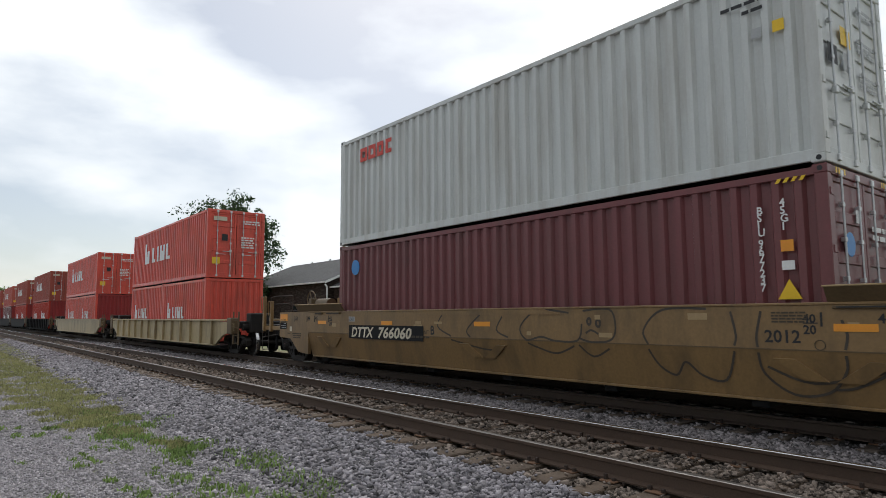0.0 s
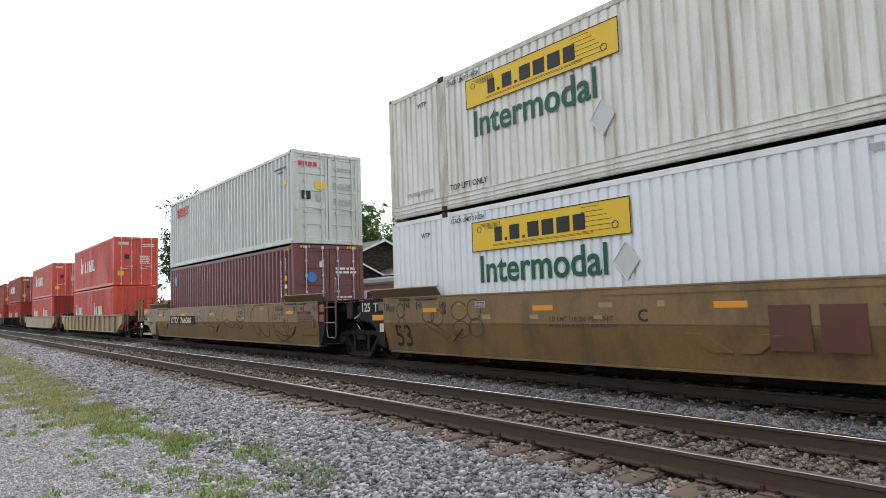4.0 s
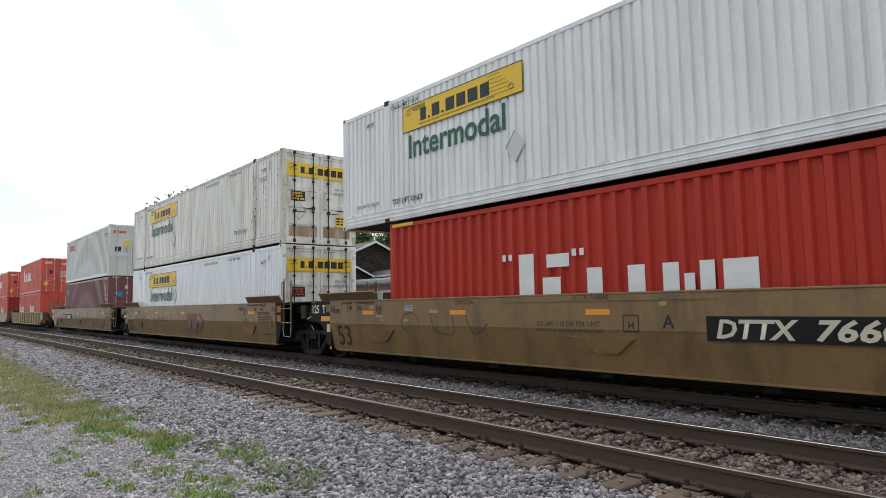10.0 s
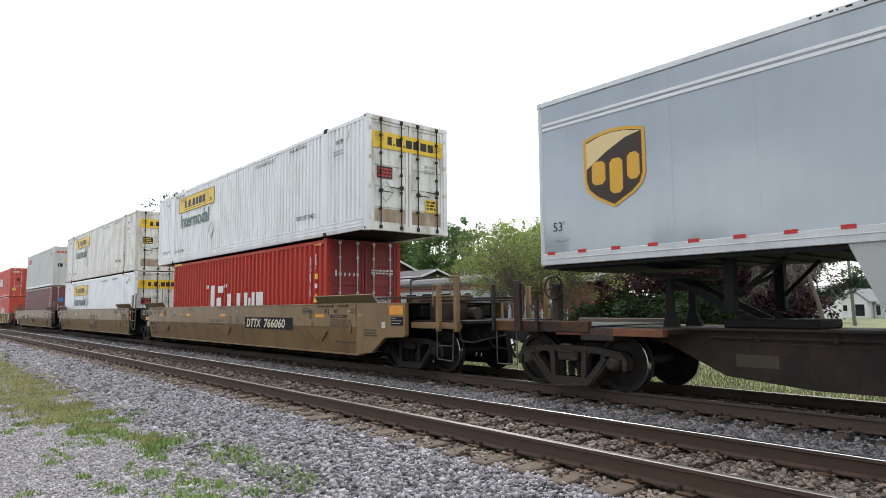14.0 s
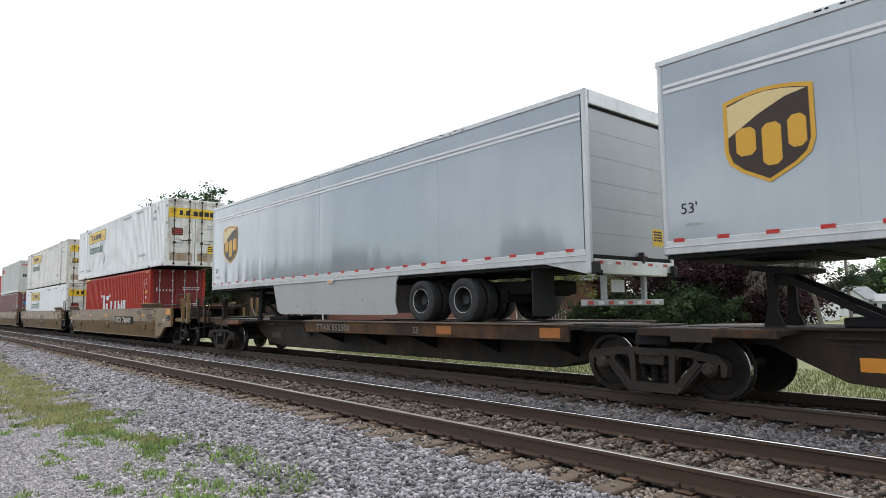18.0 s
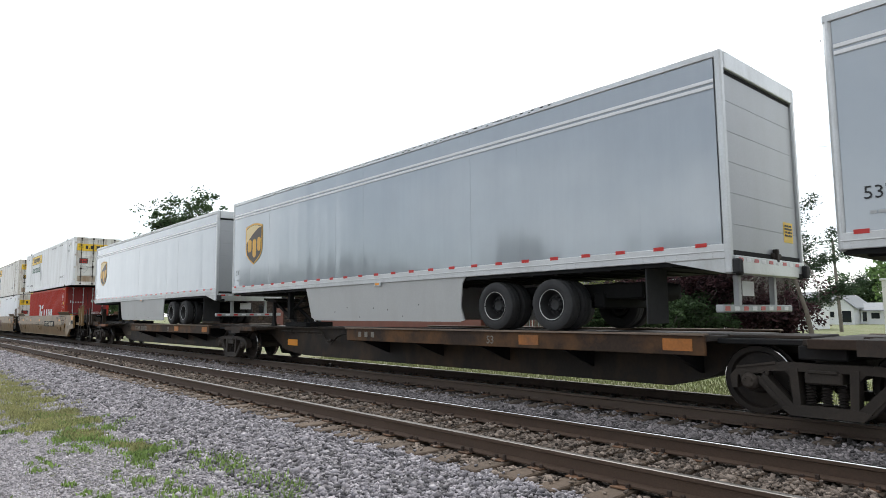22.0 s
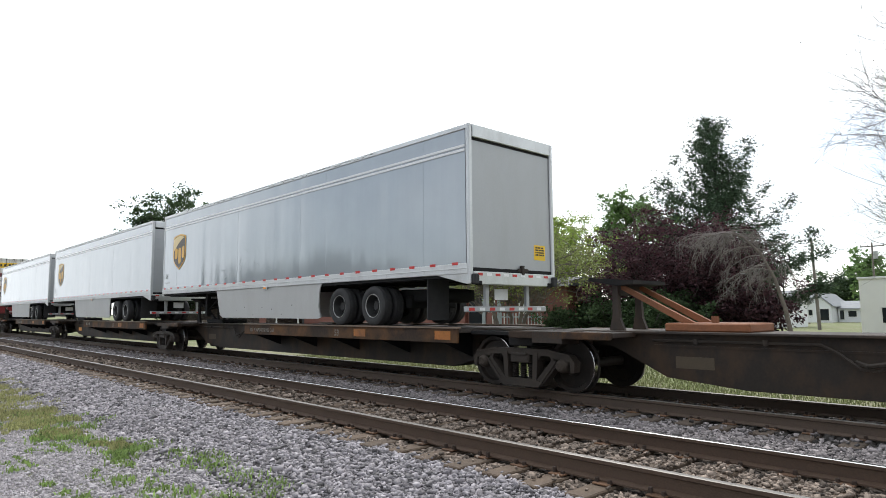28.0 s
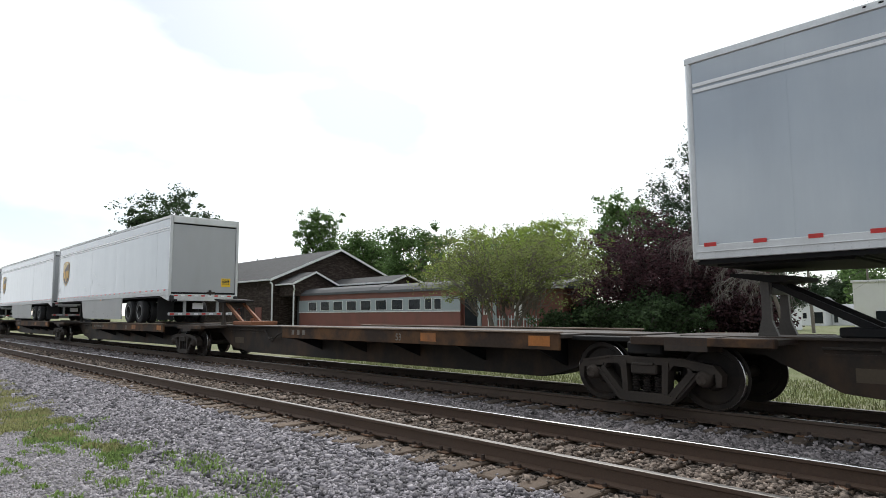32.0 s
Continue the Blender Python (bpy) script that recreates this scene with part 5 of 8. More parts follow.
            for q in range(4):
                bw.cyl((0, 0, 0), (0.25 * math.cos(q * 1.571 + 0.4), 0, 0.25 * math.sin(q * 1.571 + 0.4)), 0.014, 5)
            if e < 0:
                part("brake_wheel", bw, dark_ochre, c, "hand-brake wheel", 50, at=(xo + 1.05, -1.0, 1.86))
                part("reservoir", Geo().cyl((xo + 1.4, -0.9, 1.72), (xo + 2.1, -0.9, 1.72), 0.17, 14), dark_ochre, c, "grimy ochre air reservoir", 40)
                part("bracket", Geo().box(xo + 0.95, xo + 1.15, -1.05, -0.7, 1.45, 1.9, 0.02), dark_ochre, c)
            # clutter round the coupler: hoses, valves and rods
            for pts_, r_ in (([(1.45, -0.5, 0.80), (1.7, -0.55, 0.58), (2.0, -0.5, 0.55), (2.2, -0.45, 0.66)], 0.022), ([(2.15, -0.62, 0.95), (2.2, -0.62, 0.60), (2.22, -0.60, 0.28)], 0.045),
                             ([(1.35, -0.8, 0.92), (1.6, -0.8, 0.70), (1.75, -0.8, 0.88)], 0.018)):
                part("air_hose", Geo().tube([(xo + e * p[0], p[1], p[2]) for p in pts_], r_, 6), car_black, c, "black air hose")
            part("uncoupling_lever", Geo().tube([(xo + e * 1.5, -1.3, 0.98), (xo + e * 1.55, -1.3, 0.72), (xo + e * 1.85, -1.28, 0.70), (xo + e * 1.9, -0.4, 0.82)], 0.016, 6), cast_steel, c)
            part("draft_gear", Geo().box(min(xo + e * 0.4, xo + e * 1.55), max(xo + e * 0.4, xo + e * 1.55), -0.55, 0.55, 0.72, 1.05, 0.03), car_black, c)
            part("box", Geo().box(min(xo + e * 0.25, xo + e * 0.95), max(xo + e * 0.25, xo + e * 0.95), -1.05, -0.55, 1.10, 1.50, 0.03), sill_dark, c)
            part("top_walk", Geo().box(min(xo - e * 0.3, xo + e * 1.0), max(xo - e * 0.3, xo + e * 1.0), -0.9, 0.9, 1.52, 1.56, 0.01), sill_dark, c)
    y = -SILL_Y - 0.004
    mid = {"A": 29.72, "B": -9.25, "C": 10.24}[letter] - xc
    for k, tx in ((40, 6.08), (45, 6.88), (48, 7.33), (53, 8.11)):
        for s in (-1, 1):
            xx = mid + s * tx
            lx = xx - 0.21 if s > 0 else xx + 0.04
            word(str(k), 0.15, black_ink, c, (lx, y, 1.265), 0.004)
            part("tick", Geo().box(xx - 0.012, xx + 0.012, y - 0.001, y + 0.001, 1.22, 1.39), black_ink, c)
            if k == 40:
                word("20", 0.15, black_ink, c, (lx, y, 1.13), 0.004)
                part("bar", Geo().box(lx, lx + 0.17, y - 0.001, y + 0.001, 1.255, 1.268), black_ink, c)
    for fx in (-6.66, -3.50, -0.19, 6.21):
        decal(rect(mid + fx, mid + fx + 0.46, 1.165, 1.255), orange_tape, c, y, "reflector", "orange reflector")
    # black warning strip, instructions and a round stencil below the length marks
    for s in (-1, 1):
        if (s < 0 and not left_inner) or s < 0:
            continue
        q = mid + 6.95
        decal(rect(q, q + 0.80, 1.155, 1.235), black_ink, c, y, "warning_strip", "black warning strip with pale print")
        decal(rect(q + 0.14, q + 0.62, 1.175, 1.215), hitch_orange, c, y - 0.003, "strip_print")
        small_print(c, q + 0.02, 1.12, 0.95, 4, faint_ink, y, 0.028, seed + 21)
        small_print(c, mid + 5.5, 1.40, 0.42, 4, faint_ink, y, 0.022, seed + 22)
        small_print(c, mid + 7.1, 0.62, 1.2, 2, faint_ink, y + 0.08, 0.024, seed + 23)
        g = Geo().tube([(mid + 6.05 + 0.06 * math.cos(0.6 * k), y, 1.0 + 0.06 * math.sin(0.6 * k)) for k in range(12)], 0.006, 4)
        part("stencil", g, faint_ink, c)
        part("pocket", Geo().box(mid + 7.86, mid + 7.93, y - 0.03, y + 0.02, 0.78, 1.03, 0.012), paint, c)
    decal(rect(mid - 5.0, mid - 4.72, 1.24, 1.36), grey_ink, c, y, "data_plate", "small pale data plate")
    g = Geo()
    for k in range(4):
        g.box(mid - 4.98, mid - 4.74, y - 0.006, y - 0.003, 1.258 + 0.024 * k, 1.267 + 0.024 * k)
    part("small_print", g, black_ink, c)
    small_print(c, a + 0.12, 1.30, 0.35, 5, faint_ink, y, 0.014, seed + 1)
    tx = {"A": 28.5, "B": -12.2, "C": 7.11}[letter] - xc
    word("LD LMT 118,200 PER UNIT", 0.115, faint_ink, c, (tx, y, 0.98), 0.002, 1.0)
    small_print(c, tx, 0.94, 1.35, 1, faint_ink, y, 0.045, seed + 2)
    if letter == "A":
        word("DTTX 766060", 0.12, faint_ink, c, (29.27 - xc, y - 0.013, 1.405), 0.003, 1.0)
        word("GWG33A", 0.13, faint_ink, c, (26.36 - xc, y, 1.36), 0.003, 1.0)
    rnd = random.Random(seed)
    for q in range(9):
        px_, pz_, pw = rnd.uniform(a + 1.5, b - 1.5), rnd.choice((1.02, 1.1, 1.2, 1.3)), rnd.uniform(0.08, 0.3)
        decal(rect(px_, px_ + pw, pz_, pz_ + rnd.uniform(0.04, 0.09)), touch_up, c, y + 0.0015, "paint_patch")
    word(letter, 0.26, black_ink, c, ({"A": 30.88, "B": -10.85, "C": 8.85}[letter] - xc, y, 0.98), 0.006)
    # long raised stiffener on the upper sill
    part("stiffener", Geo().prism([(mid - 2.04, 1.385), (mid + 2.04, 1.385), (mid + 1.65, SILL_TOP), (mid - 1.65, SILL_TOP)], "y", -SILL_Y - 0.014, -SILL_Y), paint, c)
    # pairs of welded wear plates on the sloping lower panel
    for px in (-6.08, 0.03, 6.15):
        for sk in (-1, 1):
            q = mid + px
            g = Geo().prism([(q + sk * 0.66, 0.82), (q + sk * 0.40, 0.82), (q + sk * 0.04, 0.56), (q + sk * 0.32, 0.56)], "y", -0.035, 0.0)
            p = part("wear_plate", g, paint, c)
            p.rotation_euler = (math.atan2(0.14, 0.63), 0, 0)
            p.location = (0, -1.52 + 0.207 - 0.006, 0.024)
    part("weld_seam", Geo().box(la, lb, -SILL_Y - 0.004, -SILL_Y + 0.01, 0.925, 0.94), dark_ochre, c)
    for t in trucks:
        truck(c, t - xc, True)
    return c, xc


unit_b, xb_ = well_unit("ochre well car unit with sprayed outlines carrying two containers", -18.4, -1.10, "B", False, True, (-17.9, 0.44), 41)
unit_c, xc_ = well_unit("ochre middle well car unit with maroon emblem", 2.06, 18.40, "C", True, True, (19.92,), 42)
unit_a, xa_ = well_unit("ochre end well car unit with handrail posts", 21.53, 39.77, "A", True, False, (39.4,), 43)
sy = -SILL_Y - 0.004
# number panels
for u, xc_u, px in ((unit_b, xb_, -14.24), (unit_a, xa_, 31.53)):
    decal(rect(px - xc_u, px - xc_u + 3.15, 0.82, 1.15), car_black, u, sy, "number_panel", "black number panel with pale lettering")
    word("DTTX", 0.34, cream_ink, u, (px - xc_u + 0.12, sy - 0.004, 0.865), 0.010, 1.08, slant=0.2)
    word("766060", 0.34, cream_ink, u, (px - xc_u + 1.33, sy - 0.004, 0.865), 0.010, 1.33, slant=0.2)
# maroon emblem of plain shapes on the middle unit
for x0, x1, z0, z1 in ((10.76, 11.26, 0.62, 1.19), (11.36, 11.86, 0.62, 1.19)):
    decal(rect(x0 - xc_, x1 - xc_, z0, z1), maroon_ink, unit_c, sy, "emblem")
q = 12.0 - xc_
decal([(q, 0.62), (q + 0.2, 0.62), (q + 0.56, 0.905), (q + 0.2, 1.19), (q, 1.19), (q + 0.34, 0.905)], maroon_ink, unit_c, sy, "emblem", "faded maroon emblem")
# big length marks low on the inner ends
for u, xc_u, px in ((unit_c, xc_, 2.38), (unit_a, xa_, 21.75), (unit_b, xb_, -18.0)):
    big = word("53", 0.70, black_ink, u, (px - xc_u + 0.08, -1.415, 0.42), 0.006, 0.95)
    big.rotation_euler = (math.atan2(0.14, 0.63), 0, 0)
# sprayed outlines on unit B
ub = -9.25 - xb_
spray(unit_b, [[(ub + p, q) for p, q in line] for line in (
    [(2.2, 1.41), (1.5, 1.46), (1.07, 1.17), (1.22, 0.94), (1.57, 1.0), (1.9, 0.94), (2.38, 0.96), (2.47, 1.23)],
    [(2.5, 1.44), (3.02, 1.46), (3.13, 1.18), (3.03, 0.98), (2.67, 0.94), (2.4, 1.0)], [(2.55, 1.08), (2.66, 1.13), (2.8, 1.07)],
    [(4.63, 1.45), (3.95, 1.44), (3.63, 1.15), (3.7, 0.94)], [(5.0, 0.96), (5.03, 1.1), (4.97, 1.41)], [(5.37, 1.41), (5.3, 1.1), (5.31, 0.95)], [(6.32, 0.95), (6.35, 1.13), (6.3, 1.3)],
    [(-1.17, 1.42), (-1.34, 1.15), (-0.9, 0.96)], [(0.03, 1.42), (-0.4, 1.1), (-0.3, 0.95)], [(0.6, 1.35), (0.45, 1.1), (0.75, 0.97)])], sy - 0.001, r=0.016)
spray(unit_b, [loop(ub + 2.62, 1.27, 0.035, 0.05), loop(ub + 2.80, 1.24, 0.04, 0.055)], sy - 0.001, r=0.02)
for line in ([(3.7, 0.36), (3.85, 0.12), (4.1, 0.0), (4.27, 0.2), (4.5, 0.02), (4.83, -0.02), (5.0, 0.38)], [(5.31, 0.38), (5.36, 0.1), (5.69, -0.14), (6.09, -0.08), (6.3, 0.18), (6.32, 0.38)],
             [(5.4, 0.2), (5.94, 0.02), (6.71, 0.2), (6.38, 0.0), (6.14, -0.04)], [(1.25, 0.38), (1.5, 0.3), (1.9, 0.22), (2.3, 0.36)], [(2.4, 0.38), (2.67, 0.2), (3.0, 0.34)], [(-0.9, 0.38), (0.1, 0.22), (0.6, 0.24)]):
    # the lower panel slopes inwards
    ln = spray(unit_b, [line], -0.004, r=0.016)
    ln.rotation_euler = (math.atan2(0.14, 0.63), 0, 0)
    ln.location = (ub, -1.434, 0.515)
word("2012", 0.22, black_ink, unit_b, (-3.85 - xb_, sy - 0.001, 1.02), 0.004)
word("H", 0.15, black_ink, unit_a, (30.30 - xa_, sy, 0.96), 0.004)
spray(unit_a, [[(30.22 - xa_, 0.92), (30.48 - xa_, 0.92)], [(30.48 - xa_, 0.92), (30.48 - xa_, 1.16)], [(30.48 - xa_, 1.16), (30.22 - xa_, 1.16)], [(30.22 - xa_, 1.16), (30.22 - xa_, 0.92)]], sy - 0.001, black_ink, 0.008)
# sprayed outlines on unit C
spray(unit_c, [loop(3.75 - xc_, 1.08, 0.2, 0.13), loop(4.05 - xc_, 1.05, 0.2, 0.16), loop(4.75 - xc_, 1.18, 0.24, 0.18, 30, 340), loop(5.2 - xc_, 1.2, 0.2, 0.2), loop(4.8 - xc_, 0.82, 0.26, 0.16), loop(5.25 - xc_, 0.86, 0.2, 0.17), [(3.6 - xc_, 0.92), (4.3 - xc_, 0.66), (4.4 - xc_, 0.72), (3.75 - xc_, 0.98)], loop(2.75 - xc_, 1.2, 0.14, 0.16), loop(2.8 - xc_, 0.9, 0.14, 0.16)], sy - 0.001)
spray(unit_a, [loop(24.9 - xa_, 1.0, 0.3, 0.2, 0, 250), [(25.6 - xa_, 1.2), (25.75 - xa_, 0.85), (26.3 - xa_, 0.8), (26.25 - xa_, 1.25)], [(26.6 - xa_, 1.3), (26.9 - xa_, 0.8), (27.3 - xa_, 1.0)]], sy - 0.001)


def plain_well(label, x0, x1, ribbed, paint):
    """A stand-alone well car of the lead part of the train."""
    xc = (x0 + x1) / 2
    c = train_thing("well_car", label, "well car", xc, 0, "lead well cars")
    a, b = x0 - xc, x1 - xc
    for s in (-1, 1):
        sec = [(s * 1.46, 1.22), (s * 1.46, 0.35), (s * 1.38, 0.35), (s * 1.38, 1.22)]
        sill = part("side_sill", Geo().prism(sec, "x", a + 2.0, b - 2.0), paint, c)
        part("top_flange", Geo().box(a + 1.2, b - 1.2, min(s * 1.56, s * 1.33), max(s * 1.56, s * 1.33), 1.22, 1.28, 0.01), paint, sill)
        part("bottom_flange", Geo().box(a + 2.1, b - 2.1, min(s * 1.54, s * 1.25), max(s * 1.54, s * 1.25), 0.30, 0.35, 0.01), paint, sill)
        if ribbed:
            for k in range(13):
                xx = a + 2.3 + k * (b - a - 4.6) / 12
                part("rib", Geo().box(xx - 0.04, xx + 0.04, min(s * 1.46, s * 1.55), max(s * 1.46, s * 1.55), 0.35, 1.22, 0.008), paint, sill)
        for e in (-1, 1):
            xs = (a if e < 0 else b)
            part("end_panel", Geo().prism([(xs - e * 2.0, 1.22), (xs - e * 0.3, 1.16), (xs - e * 0.3, 0.86), (xs - e * 1.2, 0.72), (xs - e * 2.0, 0.35)], "y", s * 1.38, s * 1.46), paint, c)
    part("well_floor", Geo().box(a + 1.8, b - 1.8, -1.35, 1.35, 0.22, 0.31), car_black, c)
    for e in (-1, 1):
        xs = a if e < 0 else b
        part("end_platform", Geo().box(min(xs, xs - e * 2.0), max(xs, xs - e * 2.0), -1.2, 1.2, 0.95, 1.20, 0.02), car_black, c)
        part("coupler", Geo().box(min(xs - e * 0.3, xs + e * 0.6), max(xs - e * 0.3, xs + e * 0.6), -0.14, 0.14, 0.7, 0.95, 0.03), cast_steel, c)
        ladder(c, xs - e * 0.1 - 0.25, xs - e * 0.1 + 0.25, -1.40, 0.4, 1.55, 4, dark_ochre)
        part("corner_block", Geo().box(min(xs - e * 0.3, xs - e * 0.75), max(xs - e * 0.3, xs - e * 0.75), -1.5, -1.2, 0.75, 1.34, 0.03), dark_ochre, c, "grimy tan corner casting")
        part("brake_gear", Geo().box(min(xs - e * 0.2, xs + e * 0.25), max(xs - e * 0.2, xs + e * 0.25), -1.0, -0.3, 0.8, 1.5, 0.04).cyl((xs, -1.2, 1.0), (xs, -0.2, 1.0), 0.12, 10), oily_shaded_steel, c, "oily brake gear")
        truck(c, xs - e * 0.95, True)
    return c


for x0, x1, rib, paint in ((-42.4, -22.2, True, lead_tan), (-64.6, -44.6, False, lead_tan), (-86.4, -67.0, True, car_black), (-104.8, -86.6, False, car_black), (-123.4, -104.6, False, car_black), (-142.0, -123.4, False, car_black)):
    plain_well("dusty tan ribbed well car with stacked containers" if rib else "dusty well car with stacked containers", x0, x1, rib, paint)

# ---- spine cars ----
TRUCKS = [43.8, 60.46, 77.95, 95.43, 112.9, 130.4]


def spine_unit(k):
    t0, t1 = TRUCKS[k], TRUCKS[k + 1]
    xc = (t0 + t1) / 2
    c = train_thing("spine_car_unit", "empty dark brown spine car unit with worn deck" if k == 3 else "dark brown spine car unit carrying a trailer", "flat car", xc, 0, "spine car units")
    a, b = t0 - xc, t1 - xc
    # deep fish-bellied centre sill with flanges
    web = [(a + 0.15, 1.0), (b - 0.15, 1.0), (b - 0.15, 0.82), (b - 1.15, 0.78), (b - 1.7, 0.42), (b - 2.4, 0.23), (a + 3.6, 0.22), (a + 2.4, 0.33), (a + 1.45, 0.78), (a + 0.15, 0.82)]
    part("centre_sill", Geo().prism(web, "y", -0.42, 0.42), sill_dark, c, "dark deep centre sill")
    part("top_flange", Geo().box(a + 0.3, b - 0.3, -0.55, 0.55, 1.0, 1.04, 0.008), spine_brown, c)
    part("sill_line", Geo().box(a + 2.2, b - 9.0, -0.44, -0.42, 0.80, 0.83), sill_dark, c)
    # wheel deck
    d0, d1 = b - 10.3, b - 1.38
    part("deck", Geo().box(d0, d1, -1.26, 1.26, 0.96, 1.03, 0.01), spine_brown, c, "brown steel wheel deck")
    for s in (-1, 1):
        side = part("deck_side", Geo().box(d0, d1, min(s * 1.26, s * 1.32), max(s * 1.26, s * 1.32), 0.77, 1.045, 0.008), deck_rust, c, "rust-brown side channel")
        part("deck_edge", Geo().box(d0 - 0.02, d1 + 0.02, min(s * 1.36, s * 1.22), max(s * 1.36, s * 1.22), 1.045, 1.075, 0.006), deck_wood, side, "worn bare deck edge")
    for j in range(5):
        xx = d0 + 0.5 + j * (d1 - d0 - 1.0) / 4
        for s in (-1, 1):
            part("cross_bearer", Geo().prism([(s * 0.42, 0.45), (s * 1.28, 0.78), (s * 1.28, 0.96), (s * 0.42, 0.96)], "x", xx - 0.03, xx + 0.03), car_black, c)
    # front shelf, hitch and struts
    part("front_shelf", Geo().box(a - 1.2 if k == 0 else a - 0.2, a + 1.9, -1.15, 1.15, 0.94, 1.02, 0.01), spine_brown, c)
    for s in (-1, 1):
        part("bolster_arm", Geo().prism([(s * 0.4, 0.80), (s * 1.3, 0.84), (s * 1.3, 1.03), (s * 0.4, 1.03)], "x", a - 0.12 + 0.55, a + 0.5 + 0.55), spine_brown, c)
    for s in (-1, 1):
        part("side_plate", Geo().box(a - 0.1, a + 1.9, min(s * 1.16, s * 1.30), max(s * 1.16, s * 1.30), 0.91, 1.03, 0.01), hitch_orange if k == 0 else deck_rust, c, "rusty side plate")
    hx = a + 1.5
    h = Geo()
    for s in (-1, 1):
        h.prism([(hx - 0.13, 1.02), (hx + 0.16, 1.02), (hx + 0.07, 1.25), (hx + 0.05, 1.86), (hx - 0.05, 1.86), (hx - 0.06, 1.3)], "y", s * 0.36 - 0.035, s * 0.36 + 0.035)
    h.box(hx - 0.08, hx + 0.08, -0.36, 0.36, 1.62, 1.84, 0.01)
    steel = spine_brown if k == 3 else (worn_steel if k == 4 else car_black)
    hitch = part("trailer_hitch", h, steel, c, "dark trailer hitch stand")
    part("hitch_head", Geo().prism([(hx - 0.42, 1.93), (hx + 0.42, 1.86), (hx + 0.42, 1.80), (hx + 0.1, 1.78), (hx - 0.42, 1.88)], "y", -0.52, 0.52), car_black, hitch)
    for s in (-1, 1):
        part("strut", Geo().prism([(hx + 0.05, 1.74), (hx + 0.08, 1.81), (hx + 1.35, 1.17), (hx + 1.2, 1.13)], "y", s * 0.30 - 0.035, s * 0.30 + 0.035), hitch_orange if k == 3 else car_black, hitch, "diagonal strut")
    part("hitch_foot", Geo().box(hx + 0.9, hx + 2.2, -0.45, 0.45, 1.04, 1.17, 0.02), hitch_orange if k == 3 else car_black, hitch)
    part("bolt", Geo().cyl((hx + 1.55, -0.1, 1.16), (hx + 1.55, -0.1, 1.27), 0.06, 8), hitch_orange if k == 3 else car_black, hitch)
    # pipes, brake rods and reflectors
    pipe = Geo().tube([(a + 2.2, -0.47, 0.90), (a + 4.6, -0.47, 0.90), (a + 4.8, -0.5, 0.80), (a + 5.05, -0.55, 0.62), (a + 5.25, -0.55, 0.60), (a + 5.5, -0.55, 0.78), (a + 5.8, -0.5, 0.88), (a + 7.4, -0.5, 0.88)], 0.022, 6)
    pipe.cyl((a + 2.9, -0.47, 0.86), (a + 2.9, -0.47, 0.94), 0.045, 8).cyl((a + 3.9, -0.47, 0.86), (a + 3.9, -0.47, 0.94), 0.04, 8)
    pipe.tube([(a + 5.0, -0.52, 0.70), (a + 5.15, -0.6, 0.66), (a + 5.35, -0.6, 0.70)], 0.03, 6)
    part("brake_pipe", pipe, cast_steel, c, "dusty brake pipe")
    part("valve", Geo().box(a + 6.15, a + 6.4, -0.62, -0.42, 0.70, 0.93, 0.03).box(a + 6.05, a + 6.5, -0.66, -0.5, 0.90, 0.95, 0.01), cast_steel, c)
    y = -1.324
    for px in (0.62, 0.93):
        xx = d0 + px * (d1 - d0)
        decal(rect(xx, xx + 0.45, 0.83, 1.0), dull_orange, c, y, "reflector", "orange reflector")
    decal(rect(a + 2.55, a + 3.15, 0.48, 0.66), orange_tape if k == 1 else faint_ink, c, -0.424, "reflector", "reflector on the centre sill")
    word("53", 0.20, worn_ink, c, (d0 + 0.53 * (d1 - d0), y, 0.83), 0.004)
    if k == 0:
        word("TTAX 553500", 0.22, worn_ink, c, (d0 + 0.62, y, 0.83), 0.006, 1.25)
    elif k == 2:
        word("ALL PURPOSE SPINE CAR", 0.13, worn_ink, c, (d0 + 0.35, y, 0.86), 0.003, 1.0)
    else:
        for j in range(3):
            decal(rect(d0 + 0.5 + j * 0.26, d0 + 0.62 + j * 0.26, 0.86, 0.98), worn_ink, c, y, "mark")
    part("rear_shelf", Geo().box(d1, b + 0.1, -0.95, 0.95, 0.93, 1.0, 0.01), car_black, c)
    # bolster over the rear truck
    part("body_bolster", Geo().box(b - 0.28, b + 0.28, -1.1, 1.1, 0.76, 0.94, 0.02), car_black, c)
    if k == 0:
        part("end_sill", Geo().box(a - 1.55, a + 0.6, -1.33, -1.22, 0.95, 1.14, 0.012), deck_rust, c, "rust-brown end sill")
        part("end_sill", Geo().box(a - 1.55, a + 0.6, 1.22, 1.33, 0.95, 1.14, 0.012), deck_wood, c)
        part("draft_sill", Geo().box(a - 1.55, a + 0.3, -0.4, 0.4, 0.7, 1.02, 0.02), car_black, c)
        part("deck_plate", Geo().box(a - 1.5, a + 0.6, -1.2, 1.2, 1.02, 1.06, 0.01), car_black, c)
        part("coupler", Geo().box(a - 2.2, a - 1.3, -0.16, 0.16, 0.7, 0.95, 0.03), cast_steel, c)
        for px, hw, zt in ((-1.5, 0.03, 1.8), (-0.89, 0.075, 1.86), (-0.45, 0.03, 1.5)):
            part("stanchion", Geo().box(a + px - hw, a + px + hw, -1.40, -1.33, 0.95, zt, 0.008), sill_dark, c, "dark steel post")
        grab(c, [(a - 0.75, -1.40, 1.25), (a - 0.70, -1.42, 1.28), (a - 0.70, -1.42, 1.78), (a - 0.80, -1.40, 1.82)], sill_dark, 0.013)
